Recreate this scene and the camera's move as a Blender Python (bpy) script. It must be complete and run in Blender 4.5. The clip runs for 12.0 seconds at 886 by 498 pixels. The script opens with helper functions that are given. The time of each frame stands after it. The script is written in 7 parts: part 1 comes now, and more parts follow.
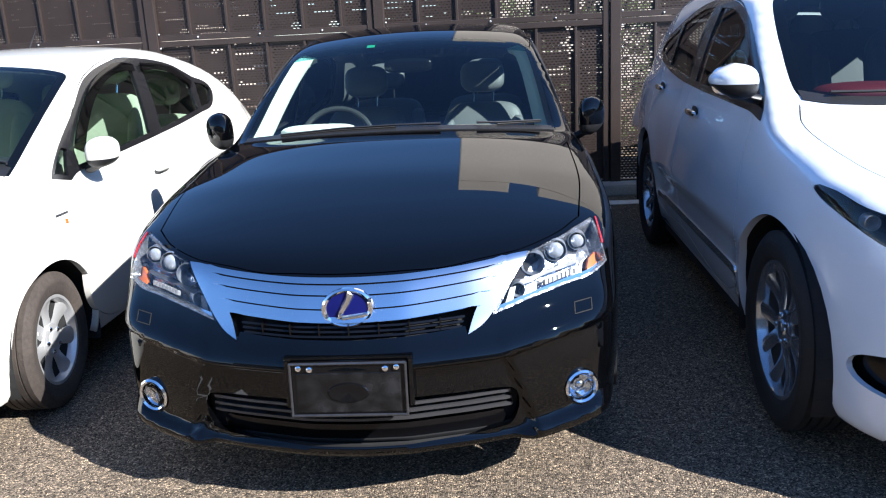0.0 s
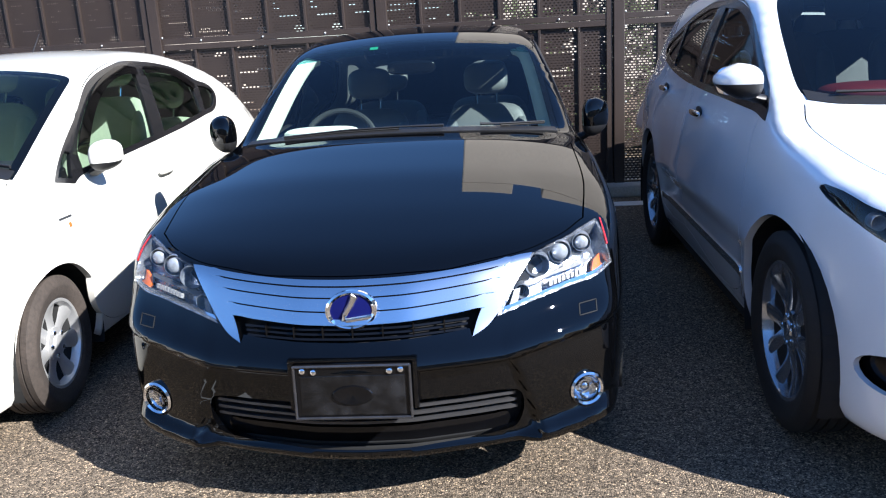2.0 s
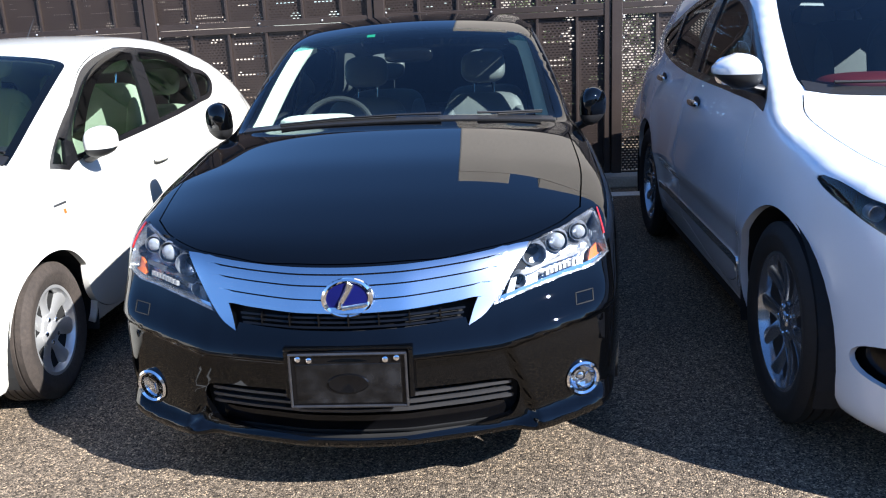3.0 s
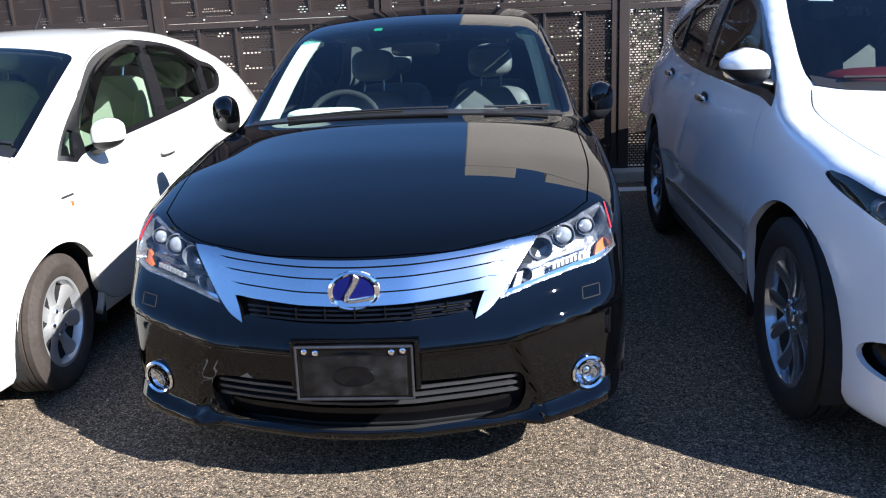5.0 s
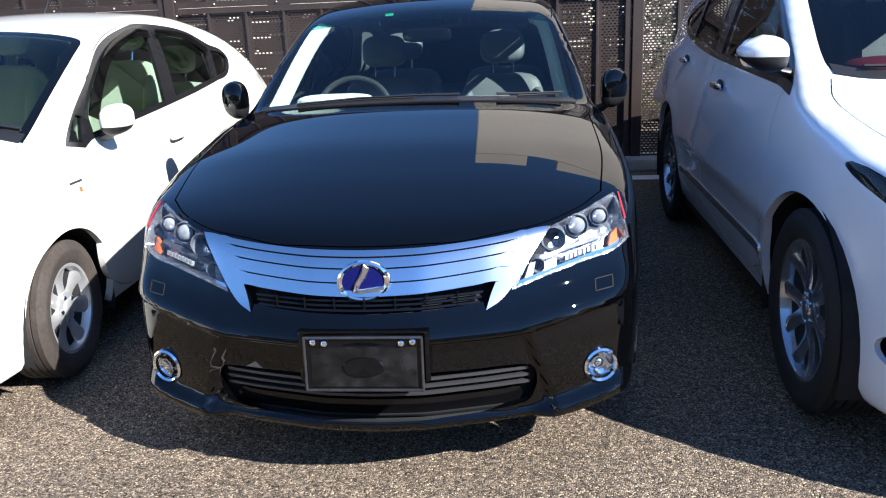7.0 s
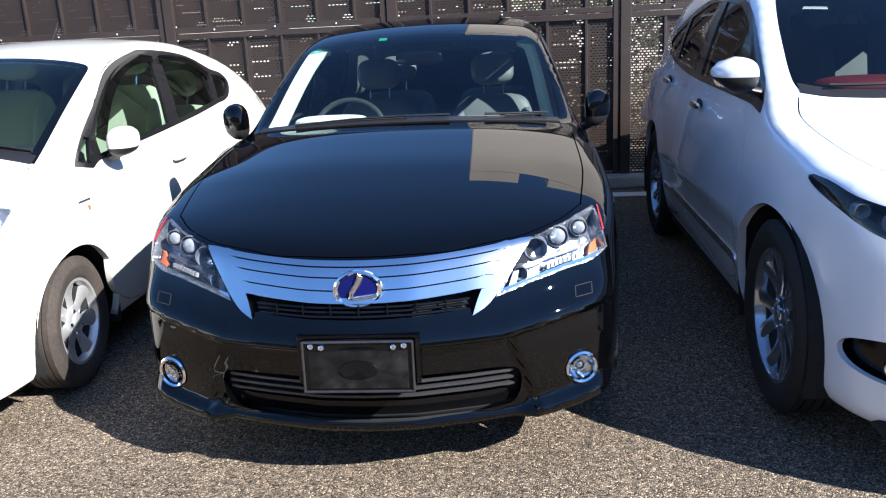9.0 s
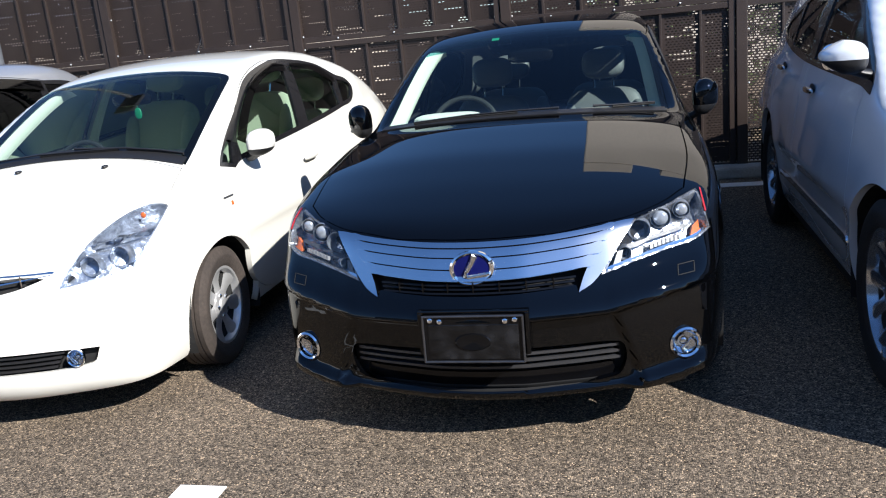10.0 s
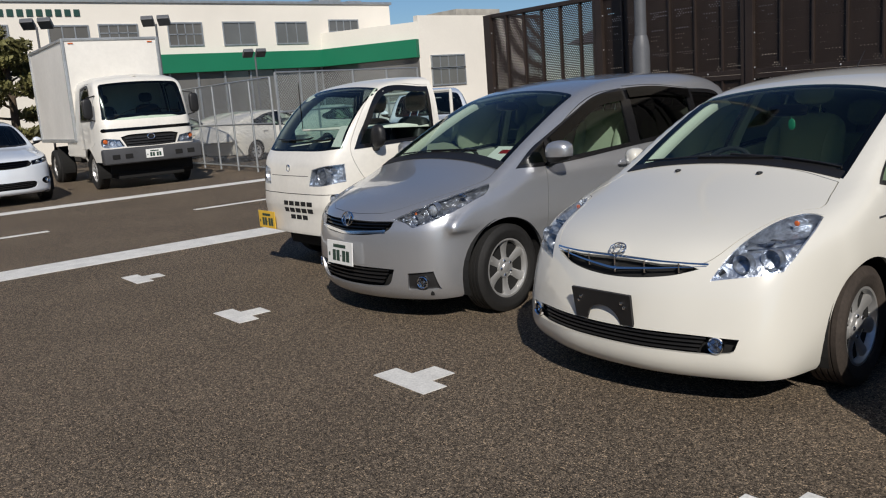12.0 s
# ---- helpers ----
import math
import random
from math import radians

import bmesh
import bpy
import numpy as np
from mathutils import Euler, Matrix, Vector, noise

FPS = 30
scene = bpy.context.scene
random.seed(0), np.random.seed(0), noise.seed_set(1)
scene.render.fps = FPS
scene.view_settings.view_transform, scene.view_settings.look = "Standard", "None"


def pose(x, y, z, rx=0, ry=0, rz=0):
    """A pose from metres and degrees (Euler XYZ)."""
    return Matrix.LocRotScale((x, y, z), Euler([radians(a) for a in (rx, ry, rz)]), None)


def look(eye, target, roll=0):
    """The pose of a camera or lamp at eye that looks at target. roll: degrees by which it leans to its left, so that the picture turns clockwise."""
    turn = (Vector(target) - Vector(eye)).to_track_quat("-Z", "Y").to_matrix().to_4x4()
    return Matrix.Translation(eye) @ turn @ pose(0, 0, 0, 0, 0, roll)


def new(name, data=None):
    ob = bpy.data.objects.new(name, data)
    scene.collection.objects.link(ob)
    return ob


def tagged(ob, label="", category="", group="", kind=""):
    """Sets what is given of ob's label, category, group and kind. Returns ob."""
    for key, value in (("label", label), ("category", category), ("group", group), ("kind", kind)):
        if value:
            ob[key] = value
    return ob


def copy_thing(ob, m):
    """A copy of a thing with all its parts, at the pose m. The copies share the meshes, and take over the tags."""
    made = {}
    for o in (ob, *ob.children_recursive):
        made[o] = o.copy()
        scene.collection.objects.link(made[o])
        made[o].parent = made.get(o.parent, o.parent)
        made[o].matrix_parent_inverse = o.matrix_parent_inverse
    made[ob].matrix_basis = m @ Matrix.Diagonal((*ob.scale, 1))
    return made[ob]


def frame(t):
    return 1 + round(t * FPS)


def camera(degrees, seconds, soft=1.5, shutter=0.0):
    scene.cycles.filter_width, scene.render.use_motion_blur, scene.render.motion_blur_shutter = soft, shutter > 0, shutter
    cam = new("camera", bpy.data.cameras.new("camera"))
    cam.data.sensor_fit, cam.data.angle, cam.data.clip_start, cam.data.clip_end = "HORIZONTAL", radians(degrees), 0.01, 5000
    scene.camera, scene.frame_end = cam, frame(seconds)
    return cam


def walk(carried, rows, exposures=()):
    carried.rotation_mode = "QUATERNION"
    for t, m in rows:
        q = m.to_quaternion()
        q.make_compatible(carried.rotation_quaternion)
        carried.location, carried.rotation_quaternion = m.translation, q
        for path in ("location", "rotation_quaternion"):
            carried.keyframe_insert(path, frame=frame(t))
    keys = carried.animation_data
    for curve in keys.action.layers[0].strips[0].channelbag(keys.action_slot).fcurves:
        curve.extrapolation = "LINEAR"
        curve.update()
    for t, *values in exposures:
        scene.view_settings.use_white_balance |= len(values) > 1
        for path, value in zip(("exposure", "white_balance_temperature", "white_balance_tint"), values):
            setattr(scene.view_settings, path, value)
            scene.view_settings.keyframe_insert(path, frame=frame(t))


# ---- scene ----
cam = camera(56.1, 12.0, soft=1.15)
PATH = [
    (0, (0.474, -2.361, 1.473), (0.322, -0.433, 0.962), -3.0),
    (0.5, (0.472, -2.363, 1.474), (0.308, -0.434, 0.972), -3.1),
    (1, (0.474, -2.366, 1.473), (0.306, -0.435, 0.978), -3.2),
    (1.5, (0.474, -2.359, 1.473), (0.309, -0.428, 0.978), -3.3),
    (2, (0.473, -2.352, 1.469), (0.312, -0.424, 0.964), -3.3),
    (2.5, (0.473, -2.347, 1.467), (0.315, -0.421, 0.949), -3.3),
    (3, (0.47, -2.345, 1.463), (0.318, -0.423, 0.934), -2.9),
    (5, (0.466, -2.347, 1.459), (0.301, -0.429, 0.919), -2.7),
    (5.5, (0.464, -2.338, 1.456), (0.297, -0.423, 0.905), -2.6),
    (6, (0.462, -2.324, 1.45), (0.292, -0.414, 0.882), -2.6),
    (6.5, (0.459, -2.304, 1.449), (0.282, -0.4, 0.861), -2.5),
    (7, (0.458, -2.308, 1.46), (0.27, -0.401, 0.889), -2.5),
    (7.2, (0.459, -2.315, 1.464), (0.265, -0.403, 0.91), -2.5),
    (8.8, (0.47, -2.422, 1.463), (0.323, -0.501, 0.927), -2.6),
    (9, (0.504, -2.477, 1.476), (0.32, -0.556, 0.951), -2.9),
    (9.5, (0.588, -2.592, 1.463), (0.225, -0.693, 0.951), -4.5),
    (10, (0.564, -2.706, 1.473), (0.098, -0.827, 0.97), -5.7),
    (10.5, (0.436, -2.846, 1.478), (-0.227, -1.016, 1.017), -5.9),
    (10.7, (0.417, -2.889, 1.497), (-0.407, -1.121, 1.056), -5.8),
    (11, (0.387, -2.925, 1.497), (-0.676, -1.278, 1.102), -5.0),
    (11.2, (0.387, -2.938, 1.487), (-0.821, -1.387, 1.118), -4.4),
    (11.5, (0.376, -2.978, 1.497), (-1.002, -1.575, 1.133), -4.1),
    (12, (0.361, -3.03, 1.507), (-1.194, -1.825, 1.144), -4.3),
]
walk(cam, [(t, look(eye, target, roll)) for t, eye, target, roll in PATH], ((0, 1.85, 5700, 10), (9.0, 1.85, 5750, 10), (9.5, 1.8, 5800, 10), (10.0, 1.3, 5850, 10), (10.5, 1.1, 5950, 10), (11.0, 0.45, 6100, 10), (11.5, 0.15, 6200, 10), (12.0, -0.05, 6250, 10)))

# ---- light ----
SUN_DIR = Vector((-0.66, 0.42, -0.57)).normalized()
world = bpy.data.worlds.new("world")
scene.world = world
world.use_nodes = True
wn = world.node_tree
sky = wn.nodes.new("ShaderNodeTexSky")
sky.sky_type = "NISHITA"
sky.sun_disc = False
sky.sun_elevation = math.asin(-SUN_DIR.z)
sky.sun_rotation = math.atan2(-SUN_DIR.x, -SUN_DIR.y)
sky.air_density, sky.dust_density, sky.ozone_density = 1.0, 0.0, 7.0
wn.nodes["Background"].inputs["Strength"].default_value = 0.068
wn.links.new(sky.outputs["Color"], wn.nodes["Background"].inputs["Color"])
sun = new("sun", bpy.data.lights.new("sun", "SUN"))
sun.data.energy, sun.data.angle, sun.data.color = 4.4, radians(0.55), (1.0, 0.91, 0.79)
sun.matrix_world = look((6, -6, 8), Vector((6, -6, 8)) + SUN_DIR)


# ---- materials ----
def material(name, colour, rough=0.5, metal=0.0, coat=0.0, grain=0.0, grain_scale=40.0, patch=0.0, patch_scale=2.0, bump=0.0, bump_scale=80.0, spec=0.5, coat_rough=0.03):
    """A surface with variation at two scales: fine grain and broad patches, in object coordinates."""
    m = bpy.data.materials.new(name)
    m.use_nodes = True
    nt = m.node_tree
    p = nt.nodes["Principled BSDF"]
    p.inputs["Base Color"].default_value = (*colour, 1)
    p.inputs["Roughness"].default_value, p.inputs["Metallic"].default_value = rough, metal
    p.inputs["Coat Weight"].default_value, p.inputs["Coat Roughness"].default_value = coat, coat_rough
    p.inputs["Specular IOR Level"].default_value = spec
    co = nt.nodes.new("ShaderNodeTexCoord")
    if grain or patch:
        last = None
        for amount, scale, detail in ((patch, patch_scale, 4.0), (grain, grain_scale, 3.0)):
            if not amount:
                continue
            n = nt.nodes.new("ShaderNodeTexNoise")
            n.inputs["Scale"].default_value, n.inputs["Detail"].default_value = scale, detail
            nt.links.new(co.outputs["Object"], n.inputs["Vector"])
            r = nt.nodes.new("ShaderNodeMapRange")
            r.inputs["From Min"].default_value, r.inputs["From Max"].default_value = 0.3, 0.7
            r.inputs["To Min"].default_value, r.inputs["To Max"].default_value = 1 - amount, 1 + amount
            nt.links.new(n.outputs["Fac"], r.inputs["Value"])
            mix = nt.nodes.new("ShaderNodeVectorMath")
            mix.operation = "MULTIPLY"
            if last is None:
                mix.inputs[0].default_value = colour
            else:
                nt.links.new(last, mix.inputs[0])
            nt.links.new(r.outputs["Result"], mix.inputs[1])
            last = mix.outputs["Vector"]
        nt.links.new(last, p.inputs["Base Color"])
    if bump:
        n = nt.nodes.new("ShaderNodeTexNoise")
        n.inputs["Scale"].default_value, n.inputs["Detail"].default_value = bump_scale, 3.0
        nt.links.new(co.outputs["Object"], n.inputs["Vector"])
        b = nt.nodes.new("ShaderNodeBump")
        b.inputs["Strength"].default_value, b.inputs["Distance"].default_value = bump, 0.01
        nt.links.new(n.outputs["Fac"], b.inputs["Height"])
        nt.links.new(b.outputs["Normal"], p.inputs["Normal"])
    return m


def glass_material(name, tint, rough=0.0):
    """A thin tinted pane: mostly clear, with a mirror reflection that grows at grazing angles."""
    m = bpy.data.materials.new(name)
    m.use_nodes = True
    nt = m.node_tree
    nt.nodes.remove(nt.nodes["Principled BSDF"])
    out = nt.nodes["Material Output"]
    clear = nt.nodes.new("ShaderNodeBsdfTransparent")
    clear.inputs["Color"].default_value = (*tint, 1)
    shine = nt.nodes.new("ShaderNodeBsdfGlossy")
    shine.inputs["Roughness"].default_value = rough
    fres = nt.nodes.new("ShaderNodeFresnel")
    fres.inputs["IOR"].default_value = 1.5
    mix = nt.nodes.new("ShaderNodeMixShader")
    nt.links.new(fres.outputs["Fac"], mix.inputs["Fac"])
    nt.links.new(clear.outputs["BSDF"], mix.inputs[1])
    nt.links.new(shine.outputs["BSDF"], mix.inputs[2])
    nt.links.new(mix.outputs["Shader"], out.inputs["Surface"])
    return m


def metallic_paint(name, colour, flake=0.25, metal=0.75):
    m = material(name, colour, rough=0.32, metal=metal, coat=1.0, grain=flake, grain_scale=900.0, patch=0.02, patch_scale=1.5)
    return m


def asphalt_material():
    """Open-graded asphalt: pale and dark chips in black binder, with broad worn stains."""
    m = bpy.data.materials.new("asphalt")
    m.use_nodes = True
    nt = m.node_tree
    p = nt.nodes["Principled BSDF"]
    co = nt.nodes.new("ShaderNodeTexCoord")
    vor = nt.nodes.new("ShaderNodeTexVoronoi")
    vor.inputs["Scale"].default_value = 185.0
    nt.links.new(co.outputs["Object"], vor.inputs["Vector"])
    sep = nt.nodes.new("ShaderNodeSeparateColor")
    nt.links.new(vor.outputs["Color"], sep.inputs["Color"])
    chips = nt.nodes.new("ShaderNodeValToRGB")
    e = chips.color_ramp.elements
    e[0].position, e[0].color = 0.0, (0.022, 0.019, 0.016, 1)
    e[1].position, e[1].color = 1.0, (0.56, 0.415, 0.265, 1)
    for at, c in ((0.25, (0.082, 0.065, 0.048, 1)), (0.65, (0.170, 0.135, 0.098, 1)), (0.9, (0.285, 0.226, 0.162, 1))):
        k = chips.color_ramp.elements.new(at)
        k.color = c
    nt.links.new(sep.outputs["Red"], chips.inputs["Fac"])
    stain = nt.nodes.new("ShaderNodeTexNoise")
    stain.inputs["Scale"].default_value, stain.inputs["Detail"].default_value = 0.9, 6.0
    nt.links.new(co.outputs["Object"], stain.inputs["Vector"])
    rng = nt.nodes.new("ShaderNodeMapRange")
    rng.inputs["From Min"].default_value, rng.inputs["From Max"].default_value = 0.3, 0.7
    rng.inputs["To Min"].default_value, rng.inputs["To Max"].default_value = 0.86, 1.12
    nt.links.new(stain.outputs["Fac"], rng.inputs["Value"])
    mul = nt.nodes.new("ShaderNodeVectorMath")
    mul.operation = "MULTIPLY"
    nt.links.new(chips.outputs["Color"], mul.inputs[0])
    nt.links.new(rng.outputs["Result"], mul.inputs[1])
    fleck = nt.nodes.new("ShaderNodeTexNoise")
    fleck.inputs["Scale"].default_value, fleck.inputs["Detail"].default_value = 38.0, 5.0
    nt.links.new(co.outputs["Object"], fleck.inputs["Vector"])
    spread = nt.nodes.new("ShaderNodeMapRange")
    spread.inputs["From Min"].default_value, spread.inputs["From Max"].default_value = 0.35, 0.65
    spread.inputs["To Min"].default_value, spread.inputs["To Max"].default_value = 0.72, 1.28
    nt.links.new(fleck.outputs["Fac"], spread.inputs["Value"])
    both = nt.nodes.new("ShaderNodeVectorMath")
    both.operation = "MULTIPLY"
    nt.links.new(mul.outputs["Vector"], both.inputs[0])
    nt.links.new(spread.outputs["Result"], both.inputs[1])
    nt.links.new(both.outputs["Vector"], p.inputs["Base Color"])
    p.inputs["Roughness"].default_value, p.inputs["Specular IOR Level"].default_value = 0.88, 0.18
    b = nt.nodes.new("ShaderNodeBump")
    b.inputs["Strength"].default_value, b.inputs["Distance"].default_value = 0.9, 0.006
    b.invert = True
    nt.links.new(vor.outputs["Distance"], b.inputs["Height"])
    nt.links.new(b.outputs["Normal"], p.inputs["Normal"])
    return m


ASPHALT = asphalt_material()
LINE_PAINT = material("line_paint", (0.72, 0.71, 0.67), rough=0.7, grain=0.12, grain_scale=70, patch=0.12, patch_scale=5, bump=0.4, bump_scale=90)
BLACK_PAINT = material("black_paint", (0.0008, 0.0009, 0.0012), rough=0.5, coat=1.0, coat_rough=0.012, spec=0.0)
BLACK_PAINT.node_tree.nodes["Principled BSDF"].inputs["Coat IOR"].default_value = 1.46
WHITE_PAINT = material("white_paint", (0.68, 0.665, 0.60), rough=0.3, coat=1.0, patch=0.015, patch_scale=1.3)
PEARL_PAINT = material("pearl_paint", (0.72, 0.765, 0.82), rough=0.26, metal=0.08, coat=1.0, coat_rough=0.015, grain=0.03, grain_scale=700, patch=0.015, patch_scale=1.2)
TRUCK_WHITE = material("truck_white", (0.74, 0.72, 0.66), rough=0.4, coat=0.5, patch=0.05, patch_scale=1.7, grain=0.03, grain_scale=25)
SILVER_PAINT = metallic_paint("silver_paint", (0.47, 0.48, 0.50), 0.2, 0.68)
GLASS = glass_material("green_glass", (0.60, 0.75, 0.71))
DEEP_GLASS = glass_material("deep_green_glass", (0.33, 0.41, 0.41))
DARK_GLASS = glass_material("privacy_glass", (0.07, 0.075, 0.08))
LENS = glass_material("clear_lens", (0.93, 0.95, 0.97))
CHROME = material("chrome", (0.86, 0.87, 0.89), rough=0.05, metal=1.0)
SATIN = material("satin_silver", (0.74, 0.76, 0.79), rough=0.15, metal=1.0, grain=0.02, grain_scale=200)
ALLOY = material("alloy", (0.56, 0.56, 0.555), rough=0.34, metal=0.65, patch=0.06, patch_scale=8, grain=0.04, grain_scale=150)
POLISHED = material("polished_alloy", (0.44, 0.46, 0.49), rough=0.16, metal=0.85, grain=0.05, grain_scale=120, patch=0.08, patch_scale=7)
ALLOY_DARK = material("alloy_dark", (0.30, 0.31, 0.33), rough=0.3, metal=0.9, patch=0.05, patch_scale=9)
RUBBER = material("rubber", (0.010, 0.0097, 0.0095), rough=0.75, grain=0.25, grain_scale=60, patch=0.2, patch_scale=6, bump=0.2, bump_scale=200)
OLD_RUBBER = material("dusty_rubber", (0.040, 0.031, 0.025), rough=0.85, grain=0.2, grain_scale=70, patch=0.25, patch_scale=7, bump=0.25, bump_scale=180)
TRIM = material("black_trim", (0.012, 0.012, 0.013), rough=0.45, grain=0.15, grain_scale=300, bump=0.1, bump_scale=500)
GLOSS_BLACK = material("gloss_black", (0.003, 0.003, 0.0035), rough=0.15, spec=0.3)
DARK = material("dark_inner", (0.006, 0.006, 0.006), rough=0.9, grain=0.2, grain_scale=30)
CLOTH_GREEN = material("pale_cloth", (0.33, 0.37, 0.27), rough=0.9, grain=0.12, grain_scale=220, patch=0.06, patch_scale=6, bump=0.15, bump_scale=300)
LEATHER = material("grey_leather", (0.11, 0.115, 0.12), rough=0.5, grain=0.12, grain_scale=150, bump=0.2, bump_scale=260)
PALE_TRIM = material("pale_trim", (0.56, 0.60, 0.53), rough=0.7, grain=0.05, grain_scale=160)
DASH = material("dash_plastic", (0.02, 0.022, 0.024), rough=0.55, grain=0.1, grain_scale=260, bump=0.15, bump_scale=350)
RED_TRIM = material("dark_red_leather", (0.13, 0.012, 0.018), rough=0.5, grain=0.1, grain_scale=200)
PAPER = material("white_paper", (0.72, 0.74, 0.70), rough=0.8, grain=0.04, grain_scale=30)
AMBER = material("amber_plastic", (0.55, 0.12, 0.02), rough=0.2, coat=0.8)
RED_LENS = material("red_plastic", (0.30, 0.015, 0.012), rough=0.15, coat=0.8)
SLAT_BLACK = material("slat_black", (0.030, 0.030, 0.032), rough=0.34, grain=0.1, grain_scale=200)
BLUE_GLASS = material("deep_blue_enamel", (0.005, 0.007, 0.075), rough=0.3, spec=0.15)
PLATE_WHITE = material("plate_white", (0.75, 0.76, 0.74), rough=0.45, grain=0.04, grain_scale=40)
PLATE_YELLOW = material("plate_yellow", (0.75, 0.47, 0.04), rough=0.45, grain=0.04, grain_scale=40)
PLATE_INK = material("plate_ink", (0.02, 0.05, 0.035), rough=0.5)
FENCE_BROWN = material("fence_brown", (0.029, 0.0205, 0.017), rough=0.42, metal=0.0, grain=0.12, grain_scale=120, patch=0.2, patch_scale=3)
CONCRETE = material("concrete", (0.36, 0.34, 0.30), rough=0.9, grain=0.12, grain_scale=60, patch=0.2, patch_scale=2.5, bump=0.3, bump_scale=70)
GALV = material("galvanised_steel", (0.44, 0.46, 0.47), rough=0.45, metal=0.7, grain=0.08, grain_scale=50, patch=0.12, patch_scale=6)
WALL_WHITE = material("wall_white", (0.78, 0.74, 0.66), rough=0.85, grain=0.03, grain_scale=25, patch=0.05, patch_scale=0.4)
GREEN_SIGN = material("green_awning", (0.012, 0.17, 0.085), rough=0.45, grain=0.03, grain_scale=20, patch=0.05, patch_scale=0.5)
LEAF = material("leaf", (0.045, 0.065, 0.018), rough=0.6, grain=0.3, grain_scale=3, patch=0.3, patch_scale=0.6)
PINE = material("pine_needles", (0.115, 0.11, 0.035), rough=0.7, grain=0.35, grain_scale=4, patch=0.3, patch_scale=0.8)
BARK = material("bark", (0.09, 0.065, 0.045), rough=0.9, grain=0.3, grain_scale=12, bump=0.6, bump_scale=20)
BEIGE_WALL = material("beige_wall", (0.52, 0.46, 0.38), rough=0.85, grain=0.04, grain_scale=10, patch=0.08, patch_scale=0.3)
DARK_WINDOW = material("window_dark", (0.13, 0.13, 0.125), rough=0.08, coat=0.5, patch=0.2, patch_scale=0.5)
BOX_WHITE = material("box_white", (0.74, 0.72, 0.67), rough=0.5, patch=0.07, patch_scale=0.9, grain=0.03, grain_scale=12)
TILE_ROOF = material("roof_tiles", (0.10, 0.10, 0.11), rough=0.6, grain=0.2, grain_scale=6, patch=0.1, patch_scale=0.7)
LAMP_SILVER = material("lamp_silver", (0.42, 0.46, 0.53), rough=0.3, metal=0.8, grain=0.3, grain_scale=45, patch=0.3, patch_scale=14, bump=0.7, bump_scale=30)
LAMP_GREY = material("lamp_grey", (0.065, 0.07, 0.08), rough=0.4, grain=0.4, grain_scale=60, bump=0.3, bump_scale=25)
POST_GREY = material("post_grey", (0.10, 0.105, 0.115), rough=0.5, grain=0.06, grain_scale=40, patch=0.1, patch_scale=3)
LAMP_CHROME = material("lamp_chrome", (0.30, 0.315, 0.34), rough=0.2, metal=0.75, grain=0.35, grain_scale=55, patch=0.45, patch_scale=16, bump=0.8, bump_scale=26)
LED_WHITE = material("clear_cells", (0.22, 0.225, 0.23), rough=0.25, coat=0.6, grain=0.3, grain_scale=160)
SHADE_BAND = glass_material("shade_band_glass", (0.24, 0.55, 0.58))


# ---- mesh tools ----
def link(name, verts, faces, mat, parent=None, label="", smooth=True, mats=None, index=None):
    me = bpy.data.meshes.new(name)
    me.from_pydata([tuple(v) for v in verts], [], [tuple(f) for f in faces])
    for m in mats or [mat]:
        me.materials.append(m)
    if index is not None:
        me.polygons.foreach_set("material_index", index)
    if smooth:
        me.polygons.foreach_set("use_smooth", [True] * len(me.polygons))
    me.update()
    ob = new(name, me)
    if parent is not None:
        ob.parent = parent
    return tagged(ob, label)


def part(name, bm, mat, parent=None, label="", smooth=False, angle=35):
    """Links a bmesh as one mesh object under a thing or a part."""
    bmesh.ops.recalc_face_normals(bm, faces=bm.faces)
    me = bpy.data.meshes.new(name)
    if smooth:
        for f in bm.faces:
            f.smooth = True
        for e in bm.edges:
            if len(e.link_faces) == 2 and e.calc_face_angle(0) > radians(angle):
                e.smooth = False
    bm.to_mesh(me)
    bm.free()
    me.materials.append(mat)
    ob = new(name, me)
    if parent is not None:
        ob.parent = parent
    return tagged(ob, label)


def box(bm, lo, hi, bevel=0.0, m=None, seg=2):
    r = bmesh.ops.create_cube(bm, size=1.0)
    vs = r["verts"]
    for v in vs:
        v.co = Vector([lo[i] + (v.co[i] + 0.5) * (hi[i] - lo[i]) for i in range(3)])
    if bevel:
        es = list({e for v in vs for e in v.link_edges})
        r = bmesh.ops.bevel(bm, geom=es, offset=bevel, segments=seg, affect="EDGES", profile=0.6)
        vs = list({v for f in r["faces"] for v in f.verts} | {v for v in vs if v.is_valid})
    if m is not None:
        bmesh.ops.transform(bm, matrix=m, verts=[v for v in vs if v.is_valid])
    return bm


def lathe(bm, prof, n=48, m=None, closed=False):
    """Turns a profile of (x, r) about the x axis."""
    rings = [[bm.verts.new((x, r * math.cos(a), r * math.sin(a))) for a in (2 * math.pi * k / n for k in range(n))] for x, r in prof]
    pairs = list(zip(rings, rings[1:])) + ([(rings[-1], rings[0])] if closed else [])
    for a, b in pairs:
        for k in range(n):
            bm.faces.new((a[k], a[(k + 1) % n], b[(k + 1) % n], b[k]))
    if not closed:
        for ring, (x, r) in ((rings[0], prof[0]), (rings[-1], prof[-1])):
            if r > 1e-4:
                bm.faces.new(ring)
    if m is not None:
        bmesh.ops.transform(bm, matrix=m, verts=[v for r in rings for v in r])
    return bm


